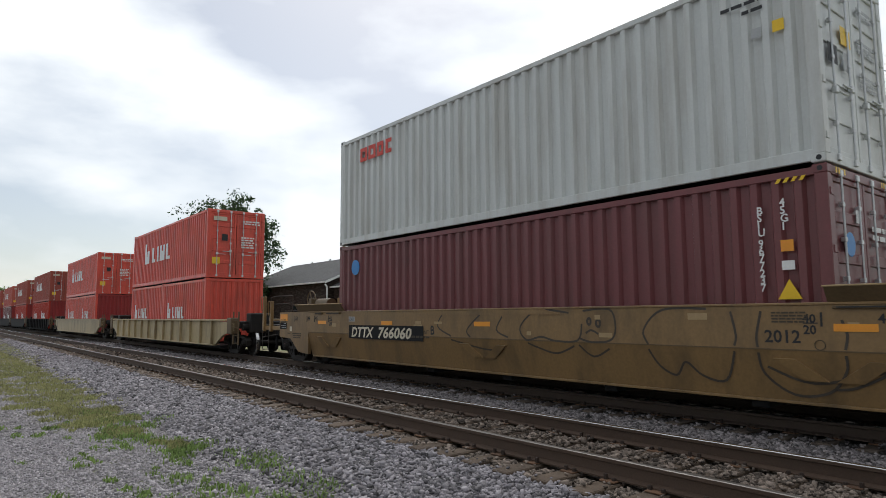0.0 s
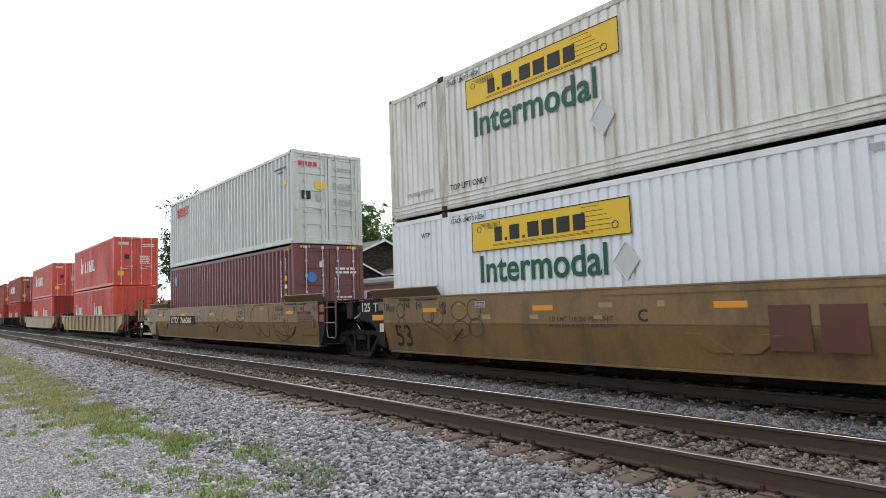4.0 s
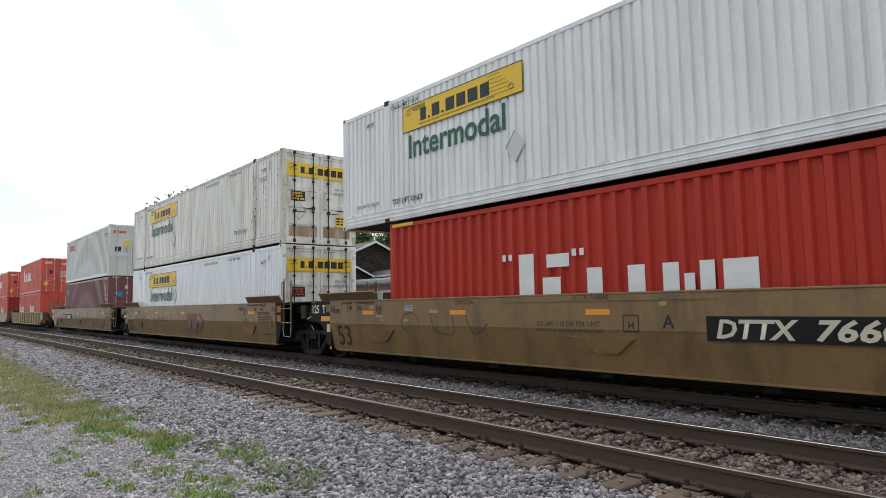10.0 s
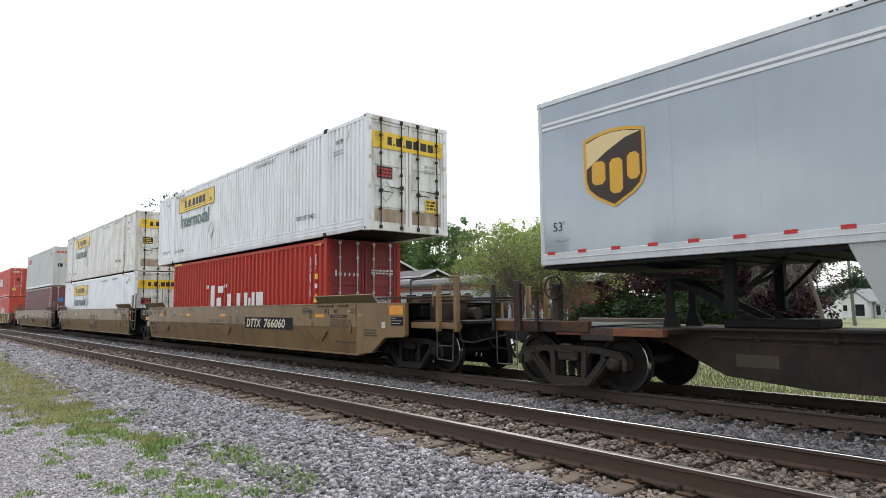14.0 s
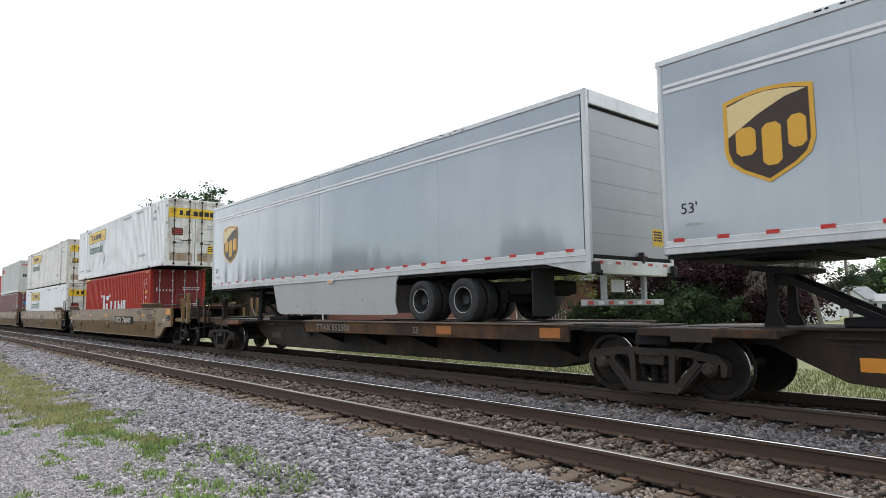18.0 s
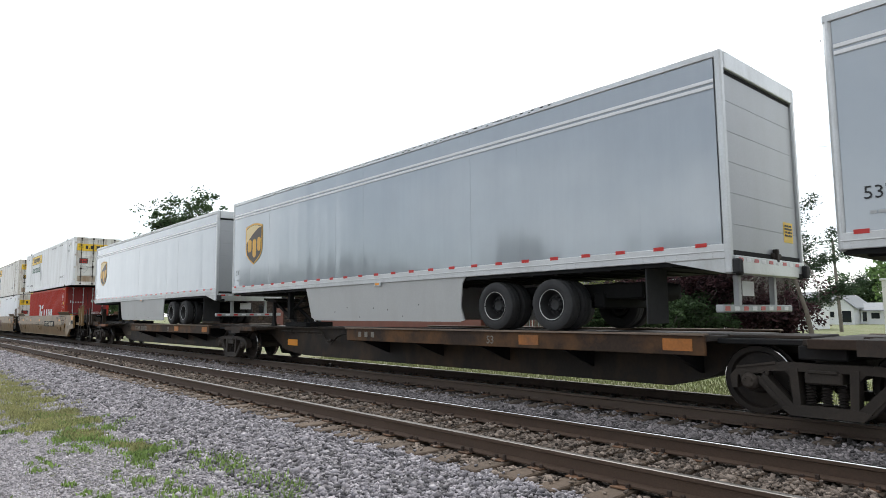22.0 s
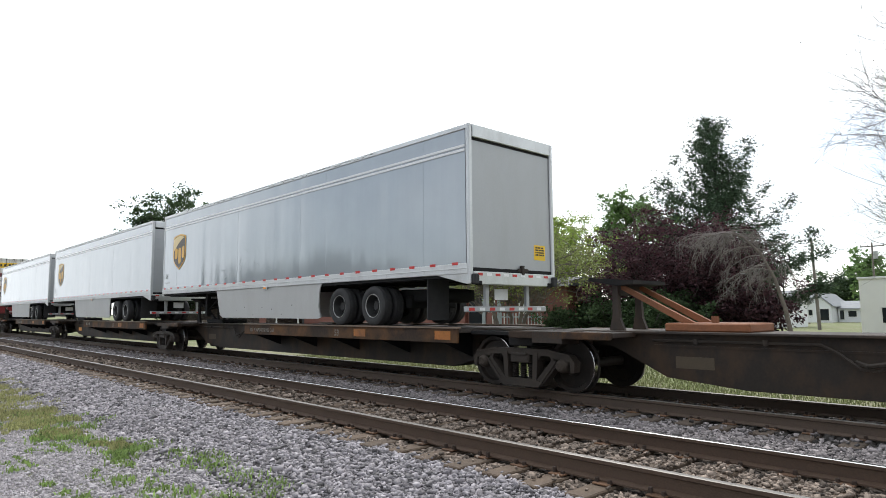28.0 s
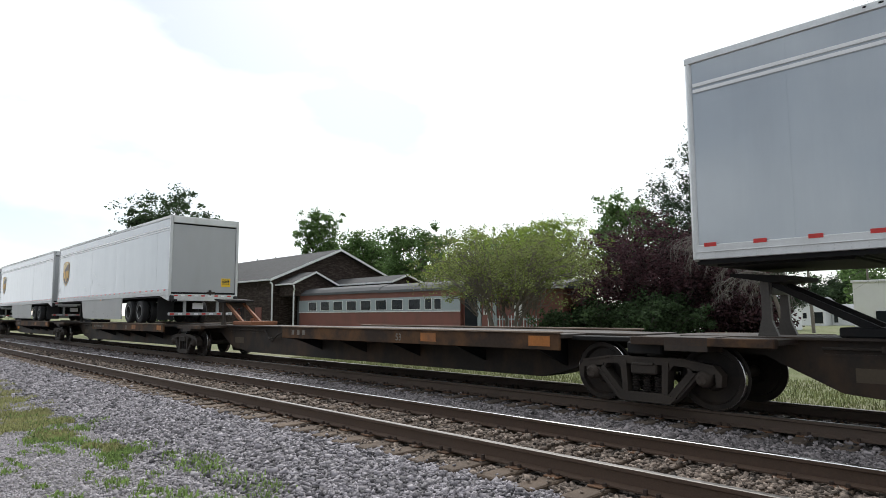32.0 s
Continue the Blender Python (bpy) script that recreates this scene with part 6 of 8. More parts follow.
        bw = Geo().lathe([(0.20, -0.02), (0.225, 0.0), (0.20, 0.02), (0.18, 0.0), (0.20, -0.02)], (0, 0, 0), 20)
        for q in range(4):
            an = q * math.pi / 2 + 0.3
            bw.cyl((0, 0, 0), (0.2 * math.cos(an), 0, 0.2 * math.sin(an)), 0.012, 5)
        w_ = part("brake_wheel", bw, cast_steel, c, "hand-brake wheel", 50, at=(a - 0.45, -0.9, 1.72))
        part("brake_stand", Geo().box(a - 0.52, a - 0.38, -0.88, -0.7, 1.0, 1.8, 0.02), spine_brown, c)
        part("step", Geo().tube([(a - 1.45, -1.34, 0.95), (a - 1.45, -1.34, 0.35), (a - 0.95, -1.34, 0.35), (a - 0.95, -1.34, 0.95)], 0.012, 6), worn_steel, c)
        truck(c, a)
    truck(c, b)
    return c


for k in range(5):
    spine_unit(k)


# ---- highway trailers ----
def tyre_mesh():
    prof = [(0.29, -0.10), (0.33, -0.125), (0.45, -0.13), (0.495, -0.105), (0.505, -0.06), (0.495, -0.05), (0.507, -0.04), (0.507, 0.04), (0.495, 0.05), (0.505, 0.06), (0.495, 0.105), (0.45, 0.13), (0.33, 0.125), (0.29, 0.10)]
    ty = Geo().lathe(prof, (0, 0, 0), 32).mesh("tyre", tyre_rubber, 35)
    rim = Geo().lathe([(0.0, -0.02), (0.10, -0.03), (0.13, 0.0), (0.17, 0.05), (0.23, 0.06), (0.27, -0.06), (0.295, -0.115)], (0, 0, 0), 28)
    for k in range(10):
        an = k * math.pi / 5
        rim.cyl((0.15 * math.cos(an), 0.02, 0.15 * math.sin(an)), (0.15 * math.cos(an), -0.03, 0.15 * math.sin(an)), 0.018, 6)
    rm = rim.mesh("rim", rim_black, 40)
    ring = Geo().lathe([(0.287, -0.118), (0.298, -0.128), (0.303, -0.118)], (0, 0, 0), 28).mesh("rim_edge", skirt_grey, 40)
    return ty, rm, ring


TYRE, RIM, RIM_EDGE = tyre_mesh()


def trailer(x_front, n):
    L, w2, z0, z1 = 16.15, 1.295, 2.09, (4.985, 5.01, 5.0, 4.97)[n - 1]
    tail = 1.885
    xc = x_front + L / 2
    c = train_thing("semi_trailer", "pale grey box trailer with a brown shield emblem" if n < 4 else "plain pale grey box trailer on a flat car", "trailer", xc, 0, "box trailers")
    a, b = -L / 2, L / 2
    for s in (-1, 1):
        y0, y1 = sorted((s * w2, s * (w2 - 0.05)))
        # skin panels with shallow lap seams
        for k in range(13):
            xa, xb = a + 0.10 + k * (L - 0.22) / 13, a + 0.10 + (k + 1) * (L - 0.22) / 13
            # each sheet is bowed a little between its rivets
            bow = [(xa + (xb - 0.0003 - xa) * u / 8, s * (w2 - 0.0085 + (0.0030 + 0.0028 * math.sin(k * 2.3 + n)) * math.sin(math.pi * u / 8) + 0.0016 * math.sin(u * 2.1 + k * 1.7 + n))) for u in range(9)]
            part("side_panel", Geo().prism(bow + [(xb - 0.0003, s * (w2 - 0.05)), (xa, s * (w2 - 0.05))], "z", z0 + 0.19, z1 - 0.10), trailer_skin, c, smooth=20)
        part("top_rail", Geo().box(a, b, min(s * w2 - s * 0.06, s * (w2 + 0.012)), max(s * w2 - s * 0.06, s * (w2 + 0.012)), z1 - 0.105, z1, 0.012), aluminium, c)
        for k in range(2):
            zz = z1 - 0.53 + 0.085 * k
            part("stripe", Geo().box(a + 0.11, b - 0.12, min(s * w2, s * (w2 + 0.004)), max(s * w2, s * (w2 + 0.004)), zz, zz + 0.045), white_tape, c, "thin white stripe")
            part("stripe_edge", Geo().box(a + 0.11, b - 0.12, min(s * w2, s * (w2 + 0.0035)), max(s * w2, s * (w2 + 0.0035)), zz - 0.010, zz - 0.002), skirt_grey, c)
        br = part("bottom_rail", Geo().box(a + 0.02, b - 0.08, min(s * w2 - s * 0.06, s * (w2 + 0.010)), max(s * w2 - s * 0.06, s * (w2 + 0.010)), z0, z0 + 0.20, 0.008), rail_white, c, "riveted pale grey bottom rail")
        if s < 0:
            part("lip", Geo().box(a + 0.03, b - 0.08, -w2 - 0.020, -w2 - 0.010, z0 + 0.095, z0 + 0.112, 0.004), rail_white, br)
            for k in range(25):
                xx = a + 0.18 + k * 0.645
                part("reflector", Geo().box(xx, xx + 0.165, -w2 - 0.014, -w2 - 0.0095, z0 + 0.172, z0 + 0.226), red_tape, br)
            rv = Geo()
            for k in range(90):
                xx = a + 0.15 + k * 0.177
                for zz in (0.03, 0.075):
                    rv.box(xx - 0.008, xx + 0.008, -w2 - 0.016, -w2 - 0.009, z0 + zz - 0.008, z0 + zz + 0.008)
            tagged(part("rivets", rv, aluminium, br), kind="stuff")
            # ragged tape along the top edge
            rnd = random.Random(n)
            tp = Geo()
            xx = a + (4.5 if n == 1 else 2.2)
            while xx < b - (3.0 if n < 4 else 12.0):
                w = rnd.uniform(0.02, 0.09)
                zz = z1 - rnd.choice((0.05, 0.05, 0.075))
                tp.box(xx, xx + w, -w2 - 0.015, -w2 - 0.0125, zz, zz + 0.022)
                xx += w + rnd.uniform(0.02, 0.16)
            tagged(part("torn_tape", tp, under_black, c), kind="stuff")
        for px in (a, b):
            xa, xb = (px, px + 0.10) if px < 0 else (px - 0.10, px)
            part("corner_post", Geo().box(xa, xb, min(s * (w2 - 0.09), s * (w2 + 0.013)), max(s * (w2 - 0.09), s * (w2 + 0.013)), (z0 - 0.02) if px < 0 else tail, z1, 0.035 if px < 0 else 0.02), aluminium, c, "aluminium corner post")
    part("roof", Geo().box(a + 0.02, b - 0.02, -w2 + 0.02, w2 - 0.02, z1 - 0.03, z1 - 0.004, 0.008), aluminium, c)
    part("front_wall", Geo().box(a, a + 0.05, -w2 + 0.08, w2 - 0.08, z0, z1 - 0.02, 0.01), trailer_skin, c)
    part("floor", Geo().box(a + 0.05, b - 0.03, -w2 + 0.04, w2 - 0.04, z0 - 0.06, z0 + 0.12), under_black, c)
    for k in range(26):
        xx = a + 2.0 + k * 0.53
        part("cross_member", Geo().box(xx - 0.025, xx + 0.025, -w2 + 0.06, w2 - 0.06, z0 - 0.08, z0 - 0.06), under_black, c)
    # rear frame and roller door
    part("rear_header", Geo().box(b - 0.10, b + 0.006, -w2 + 0.09, w2 - 0.09, z1 - 0.26, z1 - 0.005, 0.012), aluminium, c)
    part("rear_sill", Geo().box(b - 0.12, b + 0.02, -w2 + 0.09, w2 - 0.09, tail, tail + 0.25, 0.012), aluminium, c)
    part("door_gap", Geo().box(b - 0.09, b - 0.04, -w2 + 0.10, w2 - 0.10, z1 - 0.31, z1 - 0.25), under_black, c, "dark gap above the roller door")
    for s in (-1, 1):
        part("tail_gusset", Geo().prism([(b - 1.0, z0 + 0.01), (b - 0.08, z0 + 0.01), (b - 0.08, tail)], "y", s * (w2 - 0.06), s * (w2 - 0.01)), aluminium, c)
    zc = tail + 0.25
    leaves = 1 if n == 3 else 6
    for k in range(leaves):
        hh = (z1 - 0.26 - zc) / leaves
        dp = part("door_panel", Geo().box(b - 0.075, b - 0.045, -w2 + 0.10, w2 - 0.10, zc + k * hh + 0.0015, zc + (k + 1) * hh - 0.0015, 0.002), door_grey, c, "grey roller door panel")
    end_plate(c, b - 0.044, 0.66, 1.02, zc + 0.30, zc + 0.62, yellow_decal, "decal", "yellow warning sticker")
    ends_print(c, b - 0.041, 0.70, zc + 0.58, 0.28, 4, black_ink, 0.03, 5)
    part("door_handle", Geo().box(b - 0.045, b + 0.0, 0.10, 0.42, zc + 0.02, zc + 0.10, 0.015).box(b - 0.045, b + 0.03, 0.18, 0.26, zc - 0.04, zc + 0.16, 0.01), cast_steel, c)
    for k in range(9):
        end_plate(c, b + 0.021, -1.12 + k * 0.25, -0.98 + k * 0.25, tail + 0.17, tail + 0.22, red_tape if k % 2 == 0 else white_tape, "reflector")
    for s in (-1, 1):
        part("tail_lamp", Geo().box(b - 0.02, b + 0.03, s * 1.08 - 0.09, s * 1.08 + 0.09, tail - 0.02, tail + 0.08, 0.02), under_black, c)
        part("dock_bumper", Geo().box(b - 0.05, b + 0.09, s * 1.2 - 0.07, s * 1.2 + 0.07, tail, tail + 0.2, 0.02), tyre_rubber, c)
    g = Geo().box(b - 0.30, b - 0.18, -1.20, 1.20, 1.36, 1.47, 0.015)
    guard = part("rear_guard", g, door_grey, c, "under-ride guard with red and white tape")
    for s in (-1, 1):
        part("guard_post", Geo().box(b - 0.28, b - 0.2, s * 0.62 - 0.05, s * 0.62 + 0.05, 1.46, tail + 0.01, 0.01), door_grey, guard)
    for k in range(8):
        end_plate(guard, b - 0.179, -1.16 + k * 0.29, -1.01 + k * 0.29, 1.385, 1.445, red_tape if k % 2 == 0 else white_tape, "reflector")
    part("mudflap", Geo().box(b - 1.35, b - 1.33, -1.2, -0.6, 1.2, z0 - 0.05), tyre_rubber, c)
    end_plate(c, b - 0.31, -0.3, 0.1, 1.6, 1.82, white_tape, "data_plate")
    # side skirts
    for s in (-1, 1):
        poly = [(a + 4.75, z0), (a + 10.95, z0), (a + 10.85, z0 - 0.12), (a + 10.80, 1.50), (a + 10.90, 1.25), (a + 10.75, 1.22), (a + 5.25, 1.24), (a + 5.05, 1.32)]
        part("side_skirt", Geo().prism(poly, "y", s * (w2 - 0.02), s * (w2 - 0.05)), skirt_grey, c, "pale grey side skirt panel")
    # wheels, axles and suspension
    for ax in (11.72, 13.05):
        part("axle", Geo().cyl((a + ax, -1.1, 1.515), (a + ax, 1.1, 1.515), 0.065, 10), under_black, c)
        for s in (-1, 1):
            for off in (1.15, 0.82):
                ty = part("tyre", TYRE, None, c, "black tyre on dark rim", at=(a + ax, s * off, 1.5155))
                ty.scale = (0.87, 1.0, 0.87)
                ty.rotation_euler = (0, 0, 0 if s < 0 else math.pi)
                part("rim", RIM, None, ty)
                part("rim_edge", RIM_EDGE, None, ty)
    part("suspension", Geo().box(a + 11.2, a + 14.4, -0.62, -0.48, 1.60, 1.86, 0.02).box(a + 11.2, a + 14.4, 0.48, 0.62, 1.60, 1.86, 0.02), under_black, c)
    for ax in (11.1, 12.3, 13.6):
        part("hanger", Geo().box(a + ax - 0.1, a + ax + 0.1, -0.7, 0.7, 1.45, 1.72, 0.03), under_black, c)
    part("air_tank", Geo().cyl((a + 14.3, -0.45, 1.72), (a + 14.3, 0.45, 1.72), 0.16, 14), under_black, c, "", 40)
    # king-pin plate and landing gear
    part("king_pin_plate", Geo().box(a + 0.25, a + 1.9, -1.1, 1.1, z0 - 0.09, z0 - 0.05, 0.01), under_black, c)
    for s in (-1, 1):
        leg = part("landing_leg", Geo().box(a + 3.05, a + 3.2, s * 0.85 - 0.07, s * 0.85 + 0.07, 1.30, z0 - 0.04, 0.01), under_black, c)
        part("brace", Geo().cyl((a + 3.1, s * 0.85, 1.45), (a + 3.8, s * 0.6, z0 - 0.06), 0.03, 6), under_black, leg)
        part("foot", Geo().box(a + 3.0, a + 3.25, s * 0.85 - 0.13, s * 0.85 + 0.13, 1.27, 1.30, 0.006), under_black, leg)
    part("cross_brace", Geo().cyl((a + 3.1, -0.85, 1.5), (a + 3.1, 0.85, 1.88), 0.03, 6), under_black, c)
    y = -w2 - 0.004
    mk = part("marker_lamp", Geo().box(a + 7.95, a + 8.2, -w2 - 0.035, -w2 - 0.012, z0 - 0.075, z0 + 0.03, 0.012), rail_white, c, "side marker lamp")
    part("lens", Geo().box(a + 8.0, a + 8.15, -w2 - 0.042, -w2 - 0.035, z0 - 0.05, z0 + 0.0, 0.004), orange_tape, mk)
    hl = Geo()
    for k in range(7):
        xx, zz = a + 6.2 + 0.55 * k, 1.45 + 0.13 * math.sin(k * 2.3)
        hl.box(xx - 0.012, xx + 0.012, -w2 + 0.016, -w2 + 0.021, zz - 0.012, zz + 0.012)
    tagged(part("bolts", hl, under_black, c), kind="stuff")
    if n == 3:
        for sx, sz, sl, dz in ((6.6, 3.35, 0.26, -0.12), (6.8, 3.24, 0.34, -0.16), (6.35, 2.80, 0.12, 0.22), (7.3, 2.86, 0.40, -0.14), (5.0, 2.70, 0.40, 0.02), (5.25, 2.42, 0.30, 0.12), (8.2, 2.62, 0.3, -0.08)):
            decal([(a + sx, sz), (a + sx + sl * 0.6, sz + dz * 0.5 - 0.02), (a + sx + sl, sz + dz), (a + sx + sl * 0.4, sz + dz * 0.5 + 0.02)], scuff_grey, c, y + 0.0035, "scuff", "dull grey scuff")
    if n < 4:
        # shield of plain shapes
        x0 = a + 0.99
        sh = [(0.0, 1.12), (0.20, 1.17), (0.40, 1.20), (0.57, 1.21), (0.74, 1.20), (0.94, 1.17), (1.14, 1.12), (1.14, 0.42), (1.08, 0.25), (0.92, 0.12), (0.57, -0.06), (0.22, 0.12), (0.06, 0.25), (0.0, 0.42)]
        zs = 2.99
        decal([(x0 + p, zs + q) for p, q in sh], gold_paint, c, y, "shield", "brown and gold shield emblem")
        inner = [(0.57 + (p - 0.57) * 0.90, 0.57 + (q - 0.57) * 0.92) for p, q in sh]
        decal([(x0 + p, zs + q) for p, q in inner], umber_paint, c, y - 0.003, "shield_field")
        cap = [(0.06, 1.05), (0.34, 1.13), (0.57, 1.15), (0.80, 1.13), (1.06, 1.07), (0.80, 1.02), (0.45, 0.86), (0.06, 0.62)]
        decal([(x0 + p, zs + q) for p, q in cap], shield_pale, c, y - 0.006, "shield_cap")
        for px, pz, ww, hh in ((0.16, 0.34, 0.26, 0.38), (0.50, 0.16, 0.24, 0.56), (0.82, 0.34, 0.22, 0.42)):
            q = 0.06
            decal([(x0 + px + q, zs + pz), (x0 + px + ww - q, zs + pz), (x0 + px + ww, zs + pz + q), (x0 + px + ww, zs + pz + hh - q), (x0 + px + ww - q, zs + pz + hh), (x0 + px + q, zs + pz + hh),
                   (x0 + px, zs + pz + hh - q), (x0 + px, zs + pz + q)], gold_paint, c, y - 0.006, "mark")
        word("53'", 0.22, black_ink, c, (a + 0.30, y, 2.66), 0.0)
        small_print(c, a + 0.36, 2.52, 0.3, 1, grey_ink, y, 0.035, 3)
    return c


for n, xf in enumerate((43.40, 60.84, 78.26, 113.80)):
    trailer(xf, n + 1)


# ---- the far side of the line: depot, coach, houses ----
def boards(g, x, y0, y1, z0, z1, outline=None, step=0.16):
    """Lapped boards on a wall that faces +x; outline(z) gives the wall's y limits at a height."""
    z = z0
    while z < z1 - 0.02:
        ya, yb = outline(z + step / 2) if outline else (y0, y1)
        if yb - ya > 0.1:
            g.add([(x, ya, z + step), (x, yb, z + step), (x + 0.025, yb, z), (x + 0.025, ya, z), (x, ya, z), (x, yb, z)],
                  [(0, 1, 2, 3), (3, 2, 5, 4)])
        z += step


def gable_block(parent, x0, x1, y0, y1, z0, eave, ridge, over=0.45, fascia=0.2):
    """A gabled block with its ridge along x, boarded gable at x1."""
    ym = (y0 + y1) / 2
    body = Geo().prism([(y0, z0), (y1, z0), (y1, eave), (ym, ridge - 0.12), (y0, eave)], "x", x0, x1)
    part("wall", body, clapboard, parent, "dark brown boarded wall")
    slope = (ridge - eave) / (ym - y0)
    g = Geo()
    boards(g, x1 + 0.002, y0, y1, z0, ridge - 0.2, lambda z: (y0, y1) if z < eave else (y0 + (z - eave) / slope + 0.05, y1 - (z - eave) / slope - 0.05))
    tagged(part("siding", g, clapboard, parent, "weathered brown lap siding"), kind="stuff")
    lo = eave - over * slope
    for s, ye in ((1, y0 - over), (-1, y1 + over)):
        rf = Geo().prism([(ye, lo + 0.04), (ym, ridge + 0.04), (ym, ridge + 0.14), (ye, lo + 0.14)], "x", x0 - over, x1 + over)
        part("roof", rf, shingle, parent, "grey shingled roof slope")
        tr = Geo().prism([(ye, lo + 0.14 - fascia), (ym, ridge + 0.14 - fascia), (ym, ridge + 0.15), (ye, lo + 0.15)], "x", x1 + over, x1 + over + 0.04)
        part("barge_board", tr, trim_white, parent, "white barge board")
        part("gutter", Geo().box(x0 - over, x1 + over, min(ye, ye - s * 0.08), max(ye, ye - s * 0.08), lo + 0.0, lo + 0.13, 0.01), trim_white, parent, "white gutter")


depot = thing("depot", "dark brown boarded depot with grey roof and white trim", "building")
gable_block(depot, -70.0, -49.4, 26.6, 39.9, -0.6, 4.42, 7.2)
for x, y in ((-48.95, 26.15), ):
    part("downpipe", Geo().tube([(x, y, 4.1), (x, y + 0.2, 3.9), (x, y + 0.2, -0.5)], 0.07, 8), trim_white, depot, "white downpipe")
part("window", Geo().box(-56.0, -55.0, 26.56, 26.60, 1.0, 2.4, 0.01), window_glass, depot)
part("door", Geo().box(-52.4, -51.2, 26.55, 26.60, -0.55, 2.0, 0.01), coach_red, depot)
for k in range(4):
    xx = -66 + 4.2 * k
    part("roof_vent", Geo().cyl((xx, 33.6, 7.0), (xx, 33.6, 7.55), 0.07, 8), trim_white if k == 2 else shingle, depot)
porch = thing("porch", "small gabled brown porch with white trim", "building")
gable_block(porch, -49.3, -46.9, 27.2, 31.1, 2.9, 3.95, 4.85, 0.3, 0.16)
for y in (27.4, 30.9):
    part("post", Geo().box(-47.2, -47.05, y - 0.08, y + 0.08, -0.6, 2.95, 0.01), clapboard, porch)
part("back_wall", Geo().box(-49.3, -49.2, 27.2, 31.1, -0.6, 2.95), clapboard, porch)
part("downpipe", Geo().tube([(-46.5, 26.95, 3.75), (-46.6, 27.1, 3.45), (-46.9, 27.2, 3.2), (-46.9, 27.2, -0.5)], 0.065, 8), trim_white, porch, "white downpipe")
wing = thing("depot_wing", "low brown wing with grey gabled roof", "building")
gable_block(wing, -49.3, -40.2, 32.2, 35.0, -0.6, 3.95, 4.45, 0.3, 0.15)
part("vent_pipe", Geo().cyl((-39.2, 36.0, 3.6), (-39.2, 36.0, 4.7), 0.06, 8), trim_white, wing)

coach = thing("railway_coach", "old oxide-red railway coach with pale window band, standing as a building", "coach")
part("body", Geo().box(-47.3, -28.2, 28.0, 31.0, -0.45, 2.95, 0.03), coach_red, coach, "oxide-red coach body")
part("window_band", Geo().box(-47.32, -28.18, 27.975, 28.02, 1.55, 2.50, 0.01), coach_grey, coach, "pale blue-grey window band")
part("belt_rail", Geo().box(-47.32, -28.18, 27.95, 28.0, 1.50, 1.56, 0.008), trim_white, coach)
prof = [(27.86, 2.9), (27.9, 3.08), (28.25, 3.34), (28.8, 3.5), (29.5, 3.58), (30.2, 3.5), (30.75, 3.34), (31.1, 3.08), (31.14, 2.9)]
part("roof", Geo().prism(prof, "x", -47.5, -36.4), coach_roof, coach, "dark rounded coach roof")
part("roof", Geo().prism([(y, z - 0.04) for y, z in prof], "x", -36.4, -28.0), coach_roof, coach)
wins = [-45.19 + 1.81 * k for k in range(8)]
for x, w in [(x, 1.18) for x in wins] + [(-31.12, 0.62), (-30.22, 0.62)]:
    wd = part("window", Geo().box(x - w / 2, x + w / 2, 27.962, 27.99, 1.68, 2.34), window_glass, coach, "dark coach window")
    fr = Geo()
    for a, b, c_, d in ((x - w / 2 - 0.03, x + w / 2 + 0.03, 2.34, 2.37), (x - w / 2 - 0.03, x + w / 2 + 0.03, 1.65, 1.68), (x - w / 2 - 0.03, x - w / 2, 1.68, 2.34), (x + w / 2, x + w / 2 + 0.03, 1.68, 2.34)):
        fr.box(a, b, 27.945, 27.98, c_, d)
    part("window_frame", fr, trim_white, wd)
part("end_vestibule", Geo().box(-48.2, -47.3, 28.3, 30.7, -0.3, 2.9, 0.05), coach_roof, coach)
lobby = thing("entrance_lobby", "red boarded entrance lobby with white-framed door", "building")
part("wall", Geo().box(-28.15, -20.6, 28.25, 31.5, -0.6, 2.75), coach_red, lobby)
part("roof", Geo().prism([(27.8, 2.7), (28.2, 3.0), (29.8, 3.25), (31.6, 2.9), (31.6, 2.7)], "x", -28.1, -20.2), coach_roof, lobby)
part("dark_opening", Geo().box(-28.0, -26.9, 28.19, 28.25, -0.5, 2.6), window_glass, lobby)
dr = part("door", Geo().box(-26.5, -25.65, 28.18, 28.25, -0.2, 2.55, 0.01), coach_red, lobby, "red panelled door")
for i in range(3):
    for j in range(4):
        part("pane", Geo().box(-26.38 + 0.21 * i, -26.22 + 0.21 * i, 28.165, 28.18, 1.30 + 0.26 * j, 1.50 + 0.26 * j), trim_white, dr)
for x in (-26.75, -25.5):
    part("pilaster", Geo().box(x - 0.14, x + 0.14, 28.16, 28.25, -0.5, 2.55, 0.01), coach_grey, lobby)
part("window", Geo().box(-24.0, -23.3, 28.2, 28.25, 1.2, 2.2), trim_white, lobby)
fence = thing("picket_fence", "pale weathered picket fence beside the coach", "fence")
for k in range(17):
    x = -25.3 + k * 0.22
    part("picket", Geo().box(x - 0.035, x + 0.035, 27.4, 27.43, -0.55, 1.25, 0.005), trim_white if k % 4 == 0 else coach_grey, fence)
for z in (0.1, 1.0):
    part("rail", Geo().box(-25.4, -21.6, 27.43, 27.48, z, z + 0.09, 0.006), coach_grey, fence)


